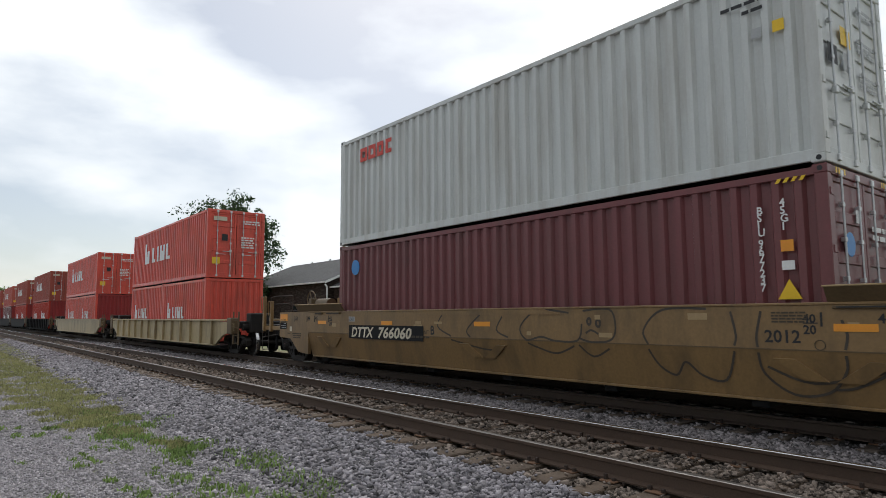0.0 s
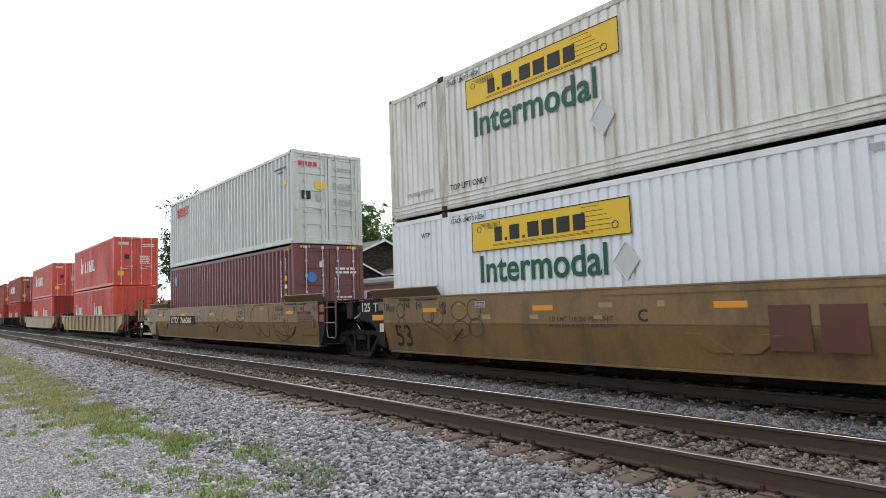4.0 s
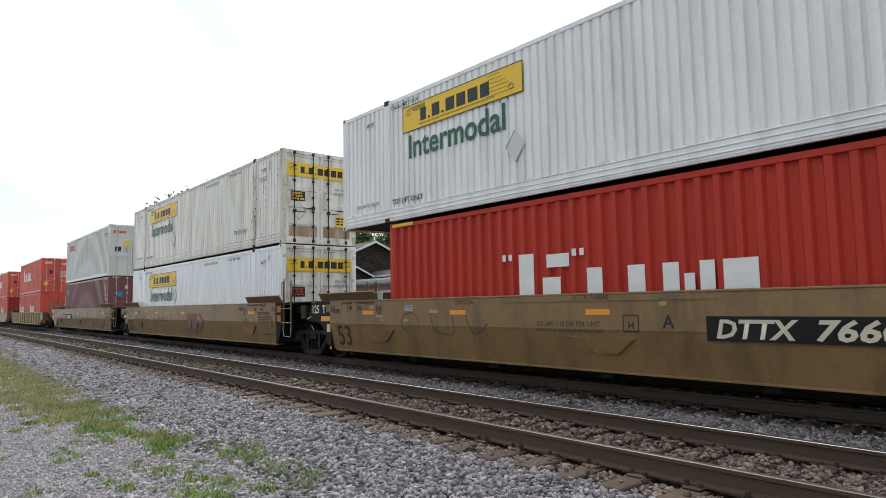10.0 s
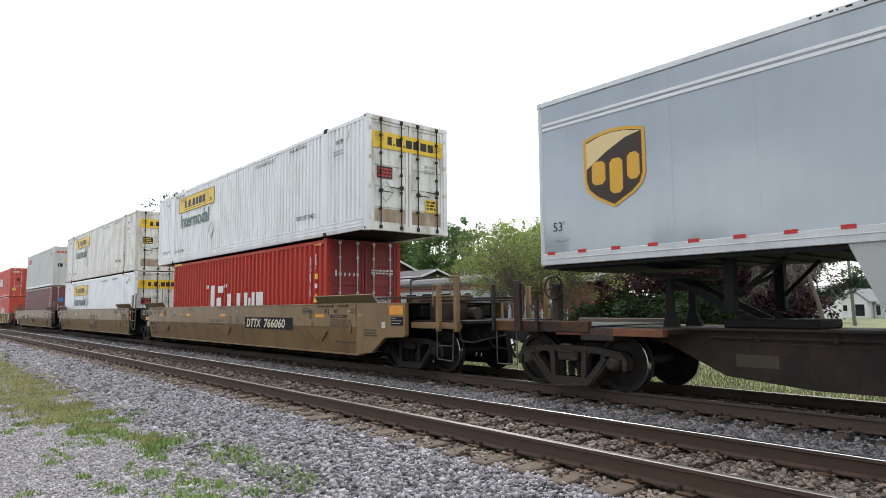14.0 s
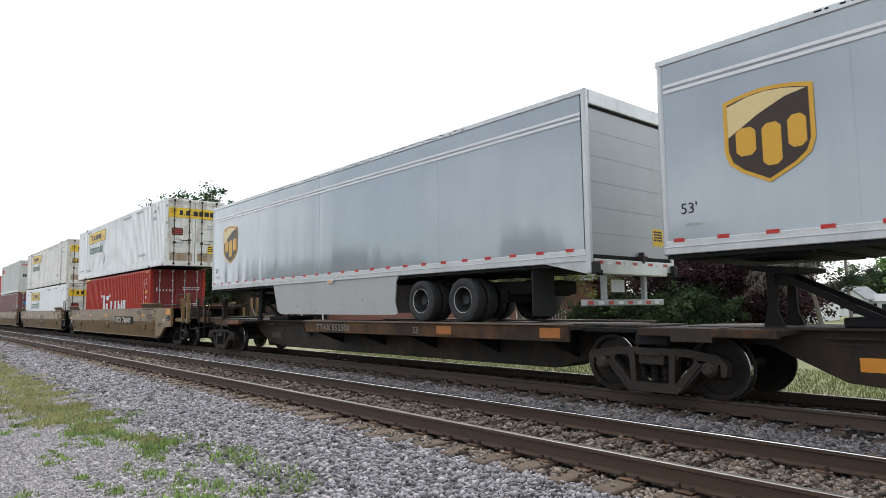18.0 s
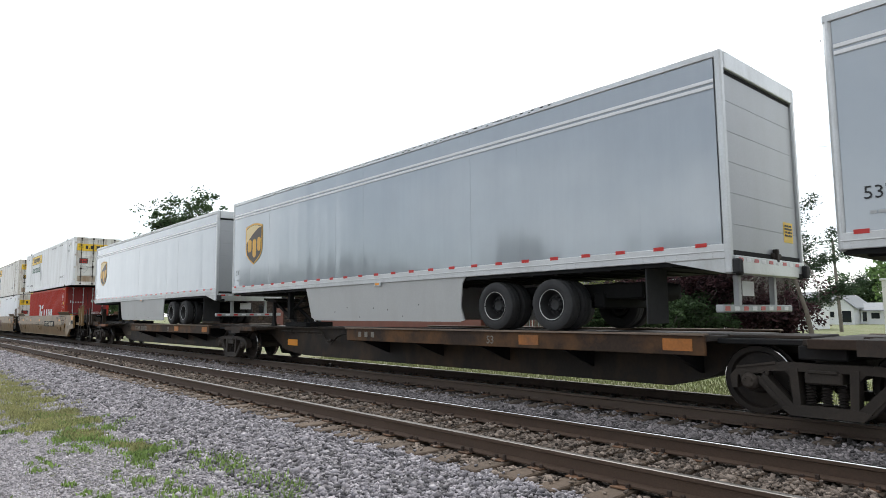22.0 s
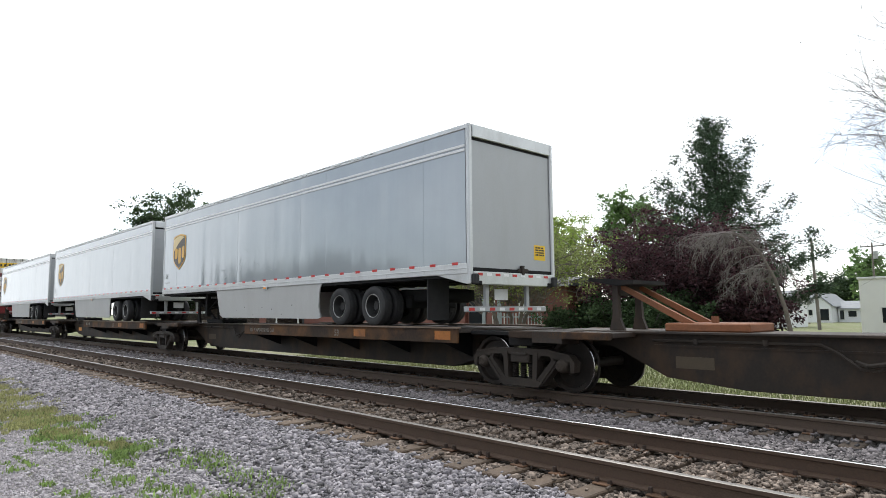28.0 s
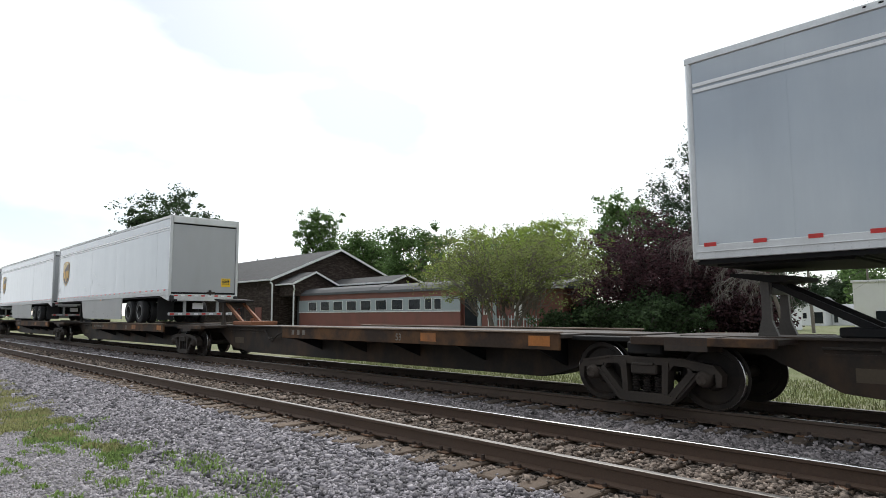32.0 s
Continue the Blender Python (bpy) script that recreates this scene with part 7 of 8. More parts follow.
def house(label, x0, x1, y0, y1, z1, ridge, doors, along_x=True):
    c = thing("house", label, "house", (0, 0, 0))
    part("wall", Geo().box(x0, x1, y0, y1, -0.6, z1), siding_white, c, "white siding")
    if along_x:
        ym = (y0 + y1) / 2
        part("gable", Geo().prism([(y0, z1), (y1, z1), (ym, ridge - 0.1)], "x", x0, x1), siding_white, c)
        for ye in (y0 - 0.4, y1 + 0.4):
            part("roof", Geo().prism([(ye, z1 - 0.1), (ym, ridge), (ym, ridge + 0.15), (ye, z1 + 0.05)], "x", x0 - 0.4, x1 + 0.4), house_roof, c, "pale grey roof slope")
    else:
        xm = (x0 + x1) / 2
        part("gable", Geo().prism([(x0, z1), (x1, z1), (xm, ridge - 0.1)], "y", y0, y1), siding_white, c)
        for xe in (x0 - 0.4, x1 + 0.4):
            part("roof", Geo().prism([(xe, z1 - 0.1), (xm, ridge), (xm, ridge + 0.15), (xe, z1 + 0.05)], "y", y0 - 0.4, y1 + 0.4), house_roof, c, "pale grey roof slope")
    for x, z, w, h in doors:
        wd = part("window", Geo().box(x - w / 2, x + w / 2, y0 - 0.05, y0, z, z + h), window_glass, c)
        part("window_frame", Geo().box(x - w / 2 - 0.1, x + w / 2 + 0.1, y0 - 0.03, y0 + 0.02, z - 0.1, z + h + 0.1), trim_white, wd)
    return c


house("white house with pale grey gabled roof across the lawn", -38.6, -32.2, 103, 111, 1.7, 3.5, ((-36.9, 0.4, 0.5, 0.8), (-35.0, 0.4, 0.5, 0.8), (-33.3, 0.4, 0.55, 0.85)))
house("white house gable end with grey roof", -32.2, -28.9, 101.5, 109, 1.7, 3.4, ((-31.6, 0.4, 0.5, 0.8), (-29.8, -0.3, 1.1, 1.6)), False)
house("low white annexe with grey roof and dark windows", -28.8, -24.6, 104, 110, 1.35, 2.3, ((-28.3, -0.2, 0.5, 1.3), (-27.0, 0.2, 1.0, 0.8), (-25.5, 0.2, 1.0, 0.8)))
house("small white house beyond the shrubs", -33.5, -30.0, 62, 67, 1.6, 2.6, ((-32.2, 0.4, 0.7, 0.8), ))
house("white cottage half hidden by shrubs", -29.2, -24.6, 72, 78, 2.0, 3.2, ((-26.4, 0.4, 0.8, 0.9), ))
shed = thing("white_building", "plain cream-white flat-roofed building", "building")
part("wall", Geo().box(-14.0, 4.0, 56, 66, -0.6, 3.62), material("cream_wall", (0.82, 0.81, 0.78), 0.7, 0, 0.05, 1, 30, 0.05), shed)
part("parapet", Geo().box(-14.1, 4.1, 55.9, 66.1, 3.55, 3.72, 0.02), trim_white, shed)
part("window", Geo().box(-12.6, -11.4, 55.94, 56.0, 0.3, 1.4), window_glass, shed)

for x, y, top, arm in ((-19.9, 66.1, 8.0, False), (-23.0, 99.3, 10.1, True)):
    p = thing("utility_pole", "grey wooden utility pole" + (" with a crossarm and transformer" if arm else ""), "utility pole", (x, y, 0), group="utility poles")
    part("pole", Geo().cyl((0, 0, -0.6), (-0.25 if not arm else 0, 0, top), 0.16, 10, 0.10), pole_wood, p, "", 40)
    if arm:
        part("crossarm", Geo().box(-1.4, 1.4, -0.06, 0.06, top - 0.6, top - 0.45, 0.01), pole_wood, p)
        part("transformer", Geo().cyl((0.35, 0, top - 2.2), (0.35, 0, top - 1.2), 0.28, 14), grey_ink, p, "grey transformer", 40)
        for k in (-1.3, -0.5, 1.3):
            part("insulator", Geo().cyl((k, 0, top - 0.45), (k, 0, top - 0.25), 0.06, 8), grey_ink, p)
cab = thing("overhead_cable", "thin dark overhead cables between poles", "cable")
for a, b, sag in (((-20.1, 66.1, 7.9), (-23.0, 99.3, 9.6), 0.8), ((-20.1, 66.1, 7.9), (-44.0, 70.0, 8.6), 0.6), ((-20.1, 66.1, 7.2), (-30.0, 58.0, 8.4), 0.4)):
    pts = [(a[0] + (b[0] - a[0]) * u, a[1] + (b[1] - a[1]) * u, a[2] + (b[2] - a[2]) * u - 4 * sag * u * (1 - u)) for u in [k / 8 for k in range(9)]]
    part("wire", Geo().loft(pts, 0.022, 4), car_black, cab)


# ---- trees ----
def quick_mesh(name, verts, faces, mat):
    """A mesh from arrays: verts (n, 3), faces (m, k)."""
    me = bpy.data.meshes.new(name)
    m, k = faces.shape
    me.vertices.add(len(verts))
    me.vertices.foreach_set("co", np.ascontiguousarray(verts, dtype=np.float32).ravel())
    me.loops.add(m * k)
    me.loops.foreach_set("vertex_index", np.ascontiguousarray(faces, dtype=np.int32).ravel())
    me.polygons.add(m)
    me.polygons.foreach_set("loop_start", np.arange(0, m * k, k, dtype=np.int32))
    me.update(calc_edges=True)
    me.materials.append(mat)
    return me


def leaves_mesh(name, centres, size, mat, rng, flat=0.35, long=1.7):
    """Small pointed leaves, each a folded diamond, at the given places."""
    n = len(centres)
    u = rng.normal(size=(n, 3))
    u[:, 2] *= 0.6
    u /= np.linalg.norm(u, axis=1, keepdims=True)
    w = rng.normal(size=(n, 3))
    w -= (w * u).sum(1, keepdims=True) * u
    w /= np.linalg.norm(w, axis=1, keepdims=True)
    nn = np.cross(u, w)
    s = size * rng.uniform(0.6, 1.35, (n, 1))
    a = centres - u * s * long * 0.5
    b = centres + u * s * long * 0.5
    c = centres + w * s * 0.5 + nn * s * flat * 0.3
    d = centres - w * s * 0.5 + nn * s * flat * 0.3
    verts = np.stack([a, c, b, d], 1).reshape(-1, 3)
    idx = np.arange(n)[:, None] * 4
    return quick_mesh(name, verts, idx + np.array([[0, 1, 2, 3]]), mat)


def bend(p, q, rng, k=4, wob=0.06):
    p, q = np.array(p, float), np.array(q, float)
    d = np.linalg.norm(q - p)
    pts = []
    for i in range(k + 1):
        f = i / k
        off = rng.normal(size=3) * wob * d * math.sin(math.pi * f)
        pts.append(tuple(p + (q - p) * f + off + np.array([0, 0, 0.10 * d * math.sin(math.pi * f)])))
    return pts


def broadleaf(label, x, y, top, wide, deep, base, mat, seed, clumps=46, per=260, size=0.11, stems=1, trunk=0.16, wood=bark, clump_r=0.75, lean=0.0, shell=0.55, group=""):
    """A tree with one or more stems, bent limbs and a gapped crown of single leaves."""
    rng = np.random.default_rng(seed)
    t = thing("tree", label, "tree", (x, y, -0.6), 0, group)
    h = top + 0.6
    b = base + 0.6
    cz, rz = (h + b) / 2, (h - b) / 2
    pts = []
    while len(pts) < clumps:
        v = rng.normal(size=3)
        v /= np.linalg.norm(v)
        r = rng.uniform(shell, 1.0)
        p = np.array([v[0] * wide / 2 * r, v[1] * deep / 2 * r, cz + v[2] * rz * r])
        p[0] += lean * (p[2] - b)
        if rng.random() < 0.9:
            pts.append(p)
    pts = np.array(pts)
    wood_g = Geo()
    heads = []
    for s in range(stems):
        an = 2 * math.pi * s / max(1, stems) + seed
        foot = (0.18 * math.cos(an) * (stems > 1), 0.18 * math.sin(an) * (stems > 1), -0.1)
        sp = 0.0 if stems == 1 else wide * 0.14
        head = (sp * math.cos(an) + lean * h * 0.4, sp * math.sin(an), b + rz * (0.9 if stems == 1 else 0.5))
        wood_g.tube(bend(foot, head, rng, 5, 0.03), trunk, 8, trunk * 0.45)
        heads.append(np.array(head))
    part("trunk", wood_g, wood, t, "", 50)
    limbs = Geo()
    for p in pts:
        hd = heads[int(np.argmin([np.linalg.norm(q - p) for q in heads]))]
        st = np.array([hd[0] * rng.uniform(0.3, 1), hd[1] * rng.uniform(0.3, 1), min(hd[2], p[2]) * rng.uniform(0.55, 0.95)])
        limbs.tube(bend(st, p, rng, 4, 0.07), trunk * 0.32, 5, 0.012)
        for _ in range(2):
            limbs.tube(bend(p, p + rng.normal(size=3) * clump_r * 0.9, rng, 2, 0.05), 0.014, 4, 0.005)
    tagged(part("branchwork", limbs, wood, t), kind="stuff")
    sub = np.repeat(pts, 6, 0) + rng.normal(size=(clumps * 6, 3)) * clump_r * np.array([0.62, 0.62, 0.45])
    n = clumps * per
    which = rng.integers(0, len(sub), n)
    c = sub[which] + rng.normal(size=(n, 3)) * (clump_r * rng.uniform(0.15, 0.42, len(sub)))[which][:, None] * np.array([1.0, 1.0, 0.75])
    c = c[c[:, 2] > 0.05]
    tagged(part("crown", leaves_mesh("crown", c, size, mat, rng), mat, t), kind="stuff")
    return t


def conifer(label, x, y, top, wide, mat, seed, limb_count=170, per=70):
    """An open, ragged pine: upswept limbs of uneven length that carry tufts of needles."""
    rng = np.random.default_rng(seed)
    t = thing("tree", label, "tree", (x, y, -0.6))
    h = top + 0.6
    part("trunk", Geo().tube([(0, 0, -0.1), (0.1, 0, h * 0.4), (-0.12, 0.05, h * 0.75), (-0.35, 0, h * 0.98)], 0.26, 9, 0.03), dark_bark, t, "", 50)
    limbs, cs = Geo(), []
    for k in range(limb_count):
        f = ((k + rng.random()) / limb_count) ** 1.3
        z = h * (0.08 + 0.91 * f)
        reach = (wide / 2) * min(1.0, 1.12 * (1 - f) ** 0.85 + 0.05) * rng.uniform(0.40, 1.10) + 0.10
        an = rng.uniform(0, 2 * math.pi)
        out = np.array([math.cos(an), math.sin(an), 0.0])
        root = np.array([-0.35 * max(0, f - 0.3), 0, z])
        sag = -0.10 if f < 0.45 else 0.06
        pts = [root + out * reach * u + np.array([0, 0, reach * (sag * u + (0.30 + 0.35 * f) * u * u)]) for u in (0, 0.35, 0.7, 1.0)]
        limbs.tube([tuple(p) for p in pts], 0.045 * (1.1 - f), 5, 0.008)
        for u in np.linspace(0.25, 1.04, int(3 + reach * 3.6)):
            i = min(2, int(u * 3))
            centre = pts[i] + (pts[i + 1] - pts[i]) * (u * 3 - i) + rng.normal(size=3) * np.array([0.30, 0.30, 0.14]) * (0.3 + 0.12 * reach) * (1.2 - 0.5 * u)
            m = int(per * rng.uniform(0.4, 1.1) * (1.0 - 0.45 * f))
            cs.append(centre + rng.normal(size=(m, 3)) * rng.uniform(0.13, 0.27) * np.array([1.0, 1.0, 0.8]))
    tagged(part("branchwork", limbs, dark_bark, t), kind="stuff")
    tagged(part("crown", leaves_mesh("crown", np.concatenate(cs), 0.062, mat, rng, 0.3, 3.4), mat, t), kind="stuff")
    return t


def weeping(label, x, y, seed):
    """A leafless weeping tree: the trunk leans and arches over, limbs fan out and hang in tangled twigs."""
    rng = np.random.default_rng(seed)
    t = thing("tree", label, "tree", (x, y, -0.6))
    arch = [np.array(p) for p in ((0.0, 0, -0.1), (-0.12, 0, 1.2), (-0.25, 0, 2.0), (-0.58, 0, 3.2), (-1.1, 0, 4.3), (-1.75, 0, 5.0), (-2.5, 0, 5.3), (-3.2, 0, 5.2))]
    part("trunk", Geo().tube([tuple(p) for p in arch], 0.11, 8, 0.02), bark, t, "", 50)
    g, tw = Geo(), Geo()

    def droop(p, d, length, r, level, fall):
        pts, k = [p], 6
        for _ in range(k):
            d = d + np.array([0, 0, -fall]) + rng.normal(size=3) * 0.16
            d = d / np.linalg.norm(d)
            pts.append(pts[-1] + d * length / k)
        pts = [q if q[2] > 0.7 else np.array([q[0], q[1], 0.7 + 0.1 * (q[2] - 0.7)]) for q in pts]
        (g if level == 0 else tw).tube([tuple(q) for q in pts], r, 5 if level == 0 else 3, r * 0.35)
        if level < 2:
            for i in range(1, k + 1):
                for _ in range(2):
                    nd = d * 0.5 + rng.normal(size=3) * 0.55
                    droop(pts[i], nd / np.linalg.norm(nd), length * rng.uniform(0.25, 0.5), max(0.005, r * 0.36), level + 1, fall * 1.1)

    for k in range(23):
        f = rng.uniform(0.0, 1.0) ** 0.8
        i = 3 + min(3, int(f * 4))
        p = arch[i] + (arch[i + 1] - arch[i]) * rng.random()
        an = rng.uniform(math.pi * 0.55, math.pi * 1.45) if k % 4 else rng.uniform(-1.2, 1.2)
        d = np.array([math.cos(an), math.sin(an) * 0.9, rng.uniform(0.0, 0.5)])
        droop(p, d / np.linalg.norm(d), rng.uniform(1.0, 2.2), rng.uniform(0.02, 0.04), 0, rng.uniform(0.12, 0.24))
    tagged(part("branchwork", g, dead_wood, t), kind="stuff")
    tagged(part("twig_mass", tw, dead_wood, t), kind="stuff")
    return t


def bare_tree(label, x, y, top, seed, reach=8.0):
    """A tall, nearly leafless tree with fine upswept twigs and a few brown leaves."""
    rng = np.random.default_rng(seed)
    t = thing("tree", label, "tree", (x, y, -0.6))
    trunk, limbs, twigs, tips = Geo(), Geo(), Geo(), []
    trunk.tube([(0, 0, -0.1), (0.1, 0, 4.0), (-0.1, 0.1, 8.0), (0, 0, top * 0.92)], 0.30, 9, 0.06)

    def grow(p, d, length, r, level):
        k = 4
        pts = [p]
        for _ in range(k):
            d = d + rng.normal(size=3) * 0.13 + np.array([0, 0, 0.10 if level < 2 else 0.03])
            d = d / np.linalg.norm(d)
            pts.append(pts[-1] + d * length / k)
        (limbs if level < 2 else twigs).tube([tuple(q) for q in pts], r, 5 if level < 2 else 3, r * 0.45)
        if level == 3:
            tips.extend(pts[1:])
            return
        for _ in range((0, 15, 11)[level]):
            i = rng.integers(1, k + 1)
            nd = d + rng.normal(size=3) * 0.55
            grow(pts[i], nd / np.linalg.norm(nd), length * rng.uniform(0.35, 0.6), max(0.006, r * 0.40), level + 1)

    for j in range(58):
        z = 4.0 + j * (top - 4.5) / 57
        an = rng.uniform(math.pi * 0.55, math.pi * 1.45) if j % 3 else rng.uniform(0, 2 * math.pi)
        f = 1 - 0.6 * abs((z - top * 0.5) / (top * 0.5)) ** 2
        d = np.array([math.cos(an), math.sin(an) * 0.8, 0.28 - 0.5 * (z < 7)])
        grow(np.array([0, 0, z]), d / np.linalg.norm(d), reach * f * rng.uniform(0.5, 0.78), 0.034, 1)
    part("trunk", trunk, bark, t, "", 50)
    tagged(part("branchwork", limbs, bark, t), kind="stuff")
    tagged(part("twig_mass", twigs, dead_wood, t), kind="stuff")
    pts = np.array(tips)
    keep = pts[rng.random(len(pts)) < 0.12] + rng.normal(size=(1, 3)) * 0.02
    tagged(part("leaves", leaves_mesh("leaves", keep, 0.05, brown_leaf, rng), brown_leaf, t, "few brown leaves"), kind="stuff")
    return t


brown_leaf = material("dry_brown_leaves", (0.10, 0.07, 0.05), 0.7, 0, 0.25, 1.2, 20, 0, island=1.0)
broadleaf("olive-green many-stemmed crab apple with open twiggy crown", -20.3, 23.2, 5.6, 12.6, 8.0, 1.75, leaf_olive, 11, 170, 140, 0.060, 5, 0.10, bark, 0.62, shell=0.25)
broadleaf("dense bright green tree behind the crab apple", -27.6, 36.0, 8.5, 8.6, 6.0, 2.6, leaf_bright, 27, 90, 300, 0.085, 2, 0.12, bark, 0.62, shell=0.45)
broadleaf("dark plum-leaved tree with dense crown", -16.0, 31.0, 6.2, 9.2, 7.0, 0.2, leaf_plum, 12, 140, 380, 0.085, 3, 0.14, dark_bark, 0.8, shell=0.3)
conifer("tall ragged dark green pine with upswept tufted limbs", -17.3, 39.8, 13.5, 11.0, needles, 13)
weeping("leafless weeping tree with pale tangled branches", -9.26, 27.6, 14)
bare_tree("tall almost leafless tree with fine twigs", -2.4, 37.5, 18.5, 15, 8.2)
broadleaf("green round-headed tree behind the plum tree", -28.4, 49.0, 11.3, 7.5, 7.5, 4.0, leaf_mid, 16, 60, 280, 0.15, 1, 0.2, bark, 0.95)
broadleaf("tall dark green tree beside the depot", -66.5, 23.6, 14.8, 14.5, 9.0, 0.5, leaf_dark, 17, 120, 260, 0.17, 1, 0.3, dark_bark, 1.1, shell=0.3)
broadleaf("tall slender tree with open crown", -85.0, 53.5, 17.4, 7.0, 7.0, 5.0, leaf_mid, 18, 50, 300, 0.22, 1, 0.28, dark_bark, 1.2, shell=0.4)
broadleaf("broad green tree behind the depot", -72.0, 53.0, 13.4, 10.0, 9.0, 3.0, leaf_mid, 19, 70, 300, 0.20, 1, 0.28, bark, 1.3)
broadleaf("green tree behind the coach", -57.5, 50.0, 11.8, 8.0, 8.0, 3.0, leaf_mid, 20, 60, 280, 0.19, 1, 0.22, bark, 1.1)
broadleaf("pale green airy tree behind the coach", -42.5, 44.5, 9.4, 10.0, 7.0, 2.5, leaf_bright, 21, 90, 200, 0.13, 2, 0.16, bark, 0.85, shell=0.4)
broadleaf("green airy tree behind the coach roof", -33.0, 40.0, 8.4, 8.0, 6.0, 2.0, leaf_mid, 22, 80, 200, 0.12, 2, 0.14, bark, 0.8, shell=0.4)
under = broadleaf("dark plum-leaved shrub under the weeping tree", -12.1, 30.2, 2.7, 3.6, 3.0, -0.3, leaf_plum, 29, 46, 240, 0.10, 3, 0.07, dark_bark, 0.6, shell=0.2)
under.name, under["category"] = "shrub", "shrub"
for k, (x, y, top, w) in enumerate(((-14.6, 27.2, 2.3, 4.0), (-15.4, 29.2, 2.6, 4.0), (-17.6, 28.0, 2.0, 4.0), (-20.5, 27.6, 1.2, 2.5), (-15.2, 35.5, 3.4, 5.0), (-18.5, 36.5, 3.6, 5.0), (-19.6, 29.5, 2.5, 3.6))):
    sh = broadleaf("dense dark green evergreen shrub", x, y, top, w, 2.6, -0.4, leaf_dark, 30 + k, 34, 200, 0.10, 3, 0.05, dark_bark, 0.55, shell=0.2, group="evergreen shrubs")
    sh.name = "shrub"
    sh["category"] = "shrub"
for k, (x, y, top, w) in enumerate(((-62.0, -30.0, 8.0, 12.0), (-78.0, -34.0, 10.5, 13.0), (-95.0, -42.0, 9.5, 15.0), (-118.0, -44.0, 13.0, 16.0), (-48.0, -38.0, 9.0, 13.0), (-30.0, -44.0, 8.5, 14.0), (-145.0, -50.0, 13.0, 18.0))):
    broadleaf("green tree beyond the gravel lot", x, y, top, w, w * 0.8, 0.2, leaf_dark, 80 + k, 34, 130, 0.42, 1, 0.3, dark_bark, 1.6, shell=0.3, group="trees beyond the lot")
for k, (x, y, top, w) in enumerate(((-41.2, 146.0, 8.2, 14.0), (-28.5, 130.0, 12.2, 11.0), (-58.0, 140.0, 9.0, 14.0), (-15.0, 125.0, 10.0, 12.0), (-75.0, 150.0, 9.5, 15.0), (-95.0, 110.0, 10.0, 14.0),
                                    (-125.0, 95.0, 11.0, 15.0), (-155.0, 70.0, 12.0, 15.0), (-185.0, 45.0, 12.0, 16.0), (-240.0, 22.0, 13.5, 16.0), (-225.0, 34.0, 11.0, 14.0), (-265.0, 16.0, 11.0, 15.0), (-108.0, 40.0, 10.0, 11.0))):
    broadleaf("far green tree on the skyline", x, y, top, w, w * 0.8, 0.5, leaf_mid if k % 2 else leaf_dark, 50 + k, 30, 130, 0.42, 1, 0.3, dark_bark, 1.9, shell=0.4, group="far trees")


# ---- loose stones, grass and weeds ----
def stones_mesh(name, rng, x, y, z, size, mat):
    """Angular stones: knocked-about cubes, one for each place."""
    n = len(x)
    cube = np.array([(a, b, c) for a in (-1, 1) for b in (-1, 1) for c in (-1, 1)], float)
    v = cube[None] * (1 + rng.uniform(-0.42, 0.22, (n, 8, 3)))
    v *= (size[:, None] * 0.5 * rng.uniform(0.6, 1.15, (n, 3)) * np.array([1.35, 1.0, 0.62]))[:, None, :]
    ang = np.stack([rng.uniform(0, 2 * math.pi, n), rng.normal(0, 0.38, n), rng.normal(0, 0.38, n)], -1)
    c, s = np.cos(ang), np.sin(ang)
    zero, one = np.zeros(n), np.ones(n)
    rz = np.stack([np.stack([c[:, 0], -s[:, 0], zero], -1), np.stack([s[:, 0], c[:, 0], zero], -1), np.stack([zero, zero, one], -1)], 1)
    rx = np.stack([np.stack([one, zero, zero], -1), np.stack([zero, c[:, 1], -s[:, 1]], -1), np.stack([zero, s[:, 1], c[:, 1]], -1)], 1)
    ry = np.stack([np.stack([c[:, 2], zero, s[:, 2]], -1), np.stack([zero, one, zero], -1), np.stack([-s[:, 2], zero, c[:, 2]], -1)], 1)
    v = np.einsum("nij,nkj->nki", rz @ rx @ ry, v)
    v += np.stack([x, y, z], -1)[:, None, :]
    f = np.array([(0, 1, 3, 2), (4, 6, 7, 5), (0, 4, 5, 1), (2, 3, 7, 6), (0, 2, 6, 4), (1, 5, 7, 3)])
    faces = (np.arange(n)[:, None, None] * 8 + f[None]).reshape(-1, 4)
    return quick_mesh(name, v.reshape(-1, 3), faces, mat)


LY = np.array([p[0] for p in LAND], float)
LZ = np.array([p[1] for p in LAND], float)


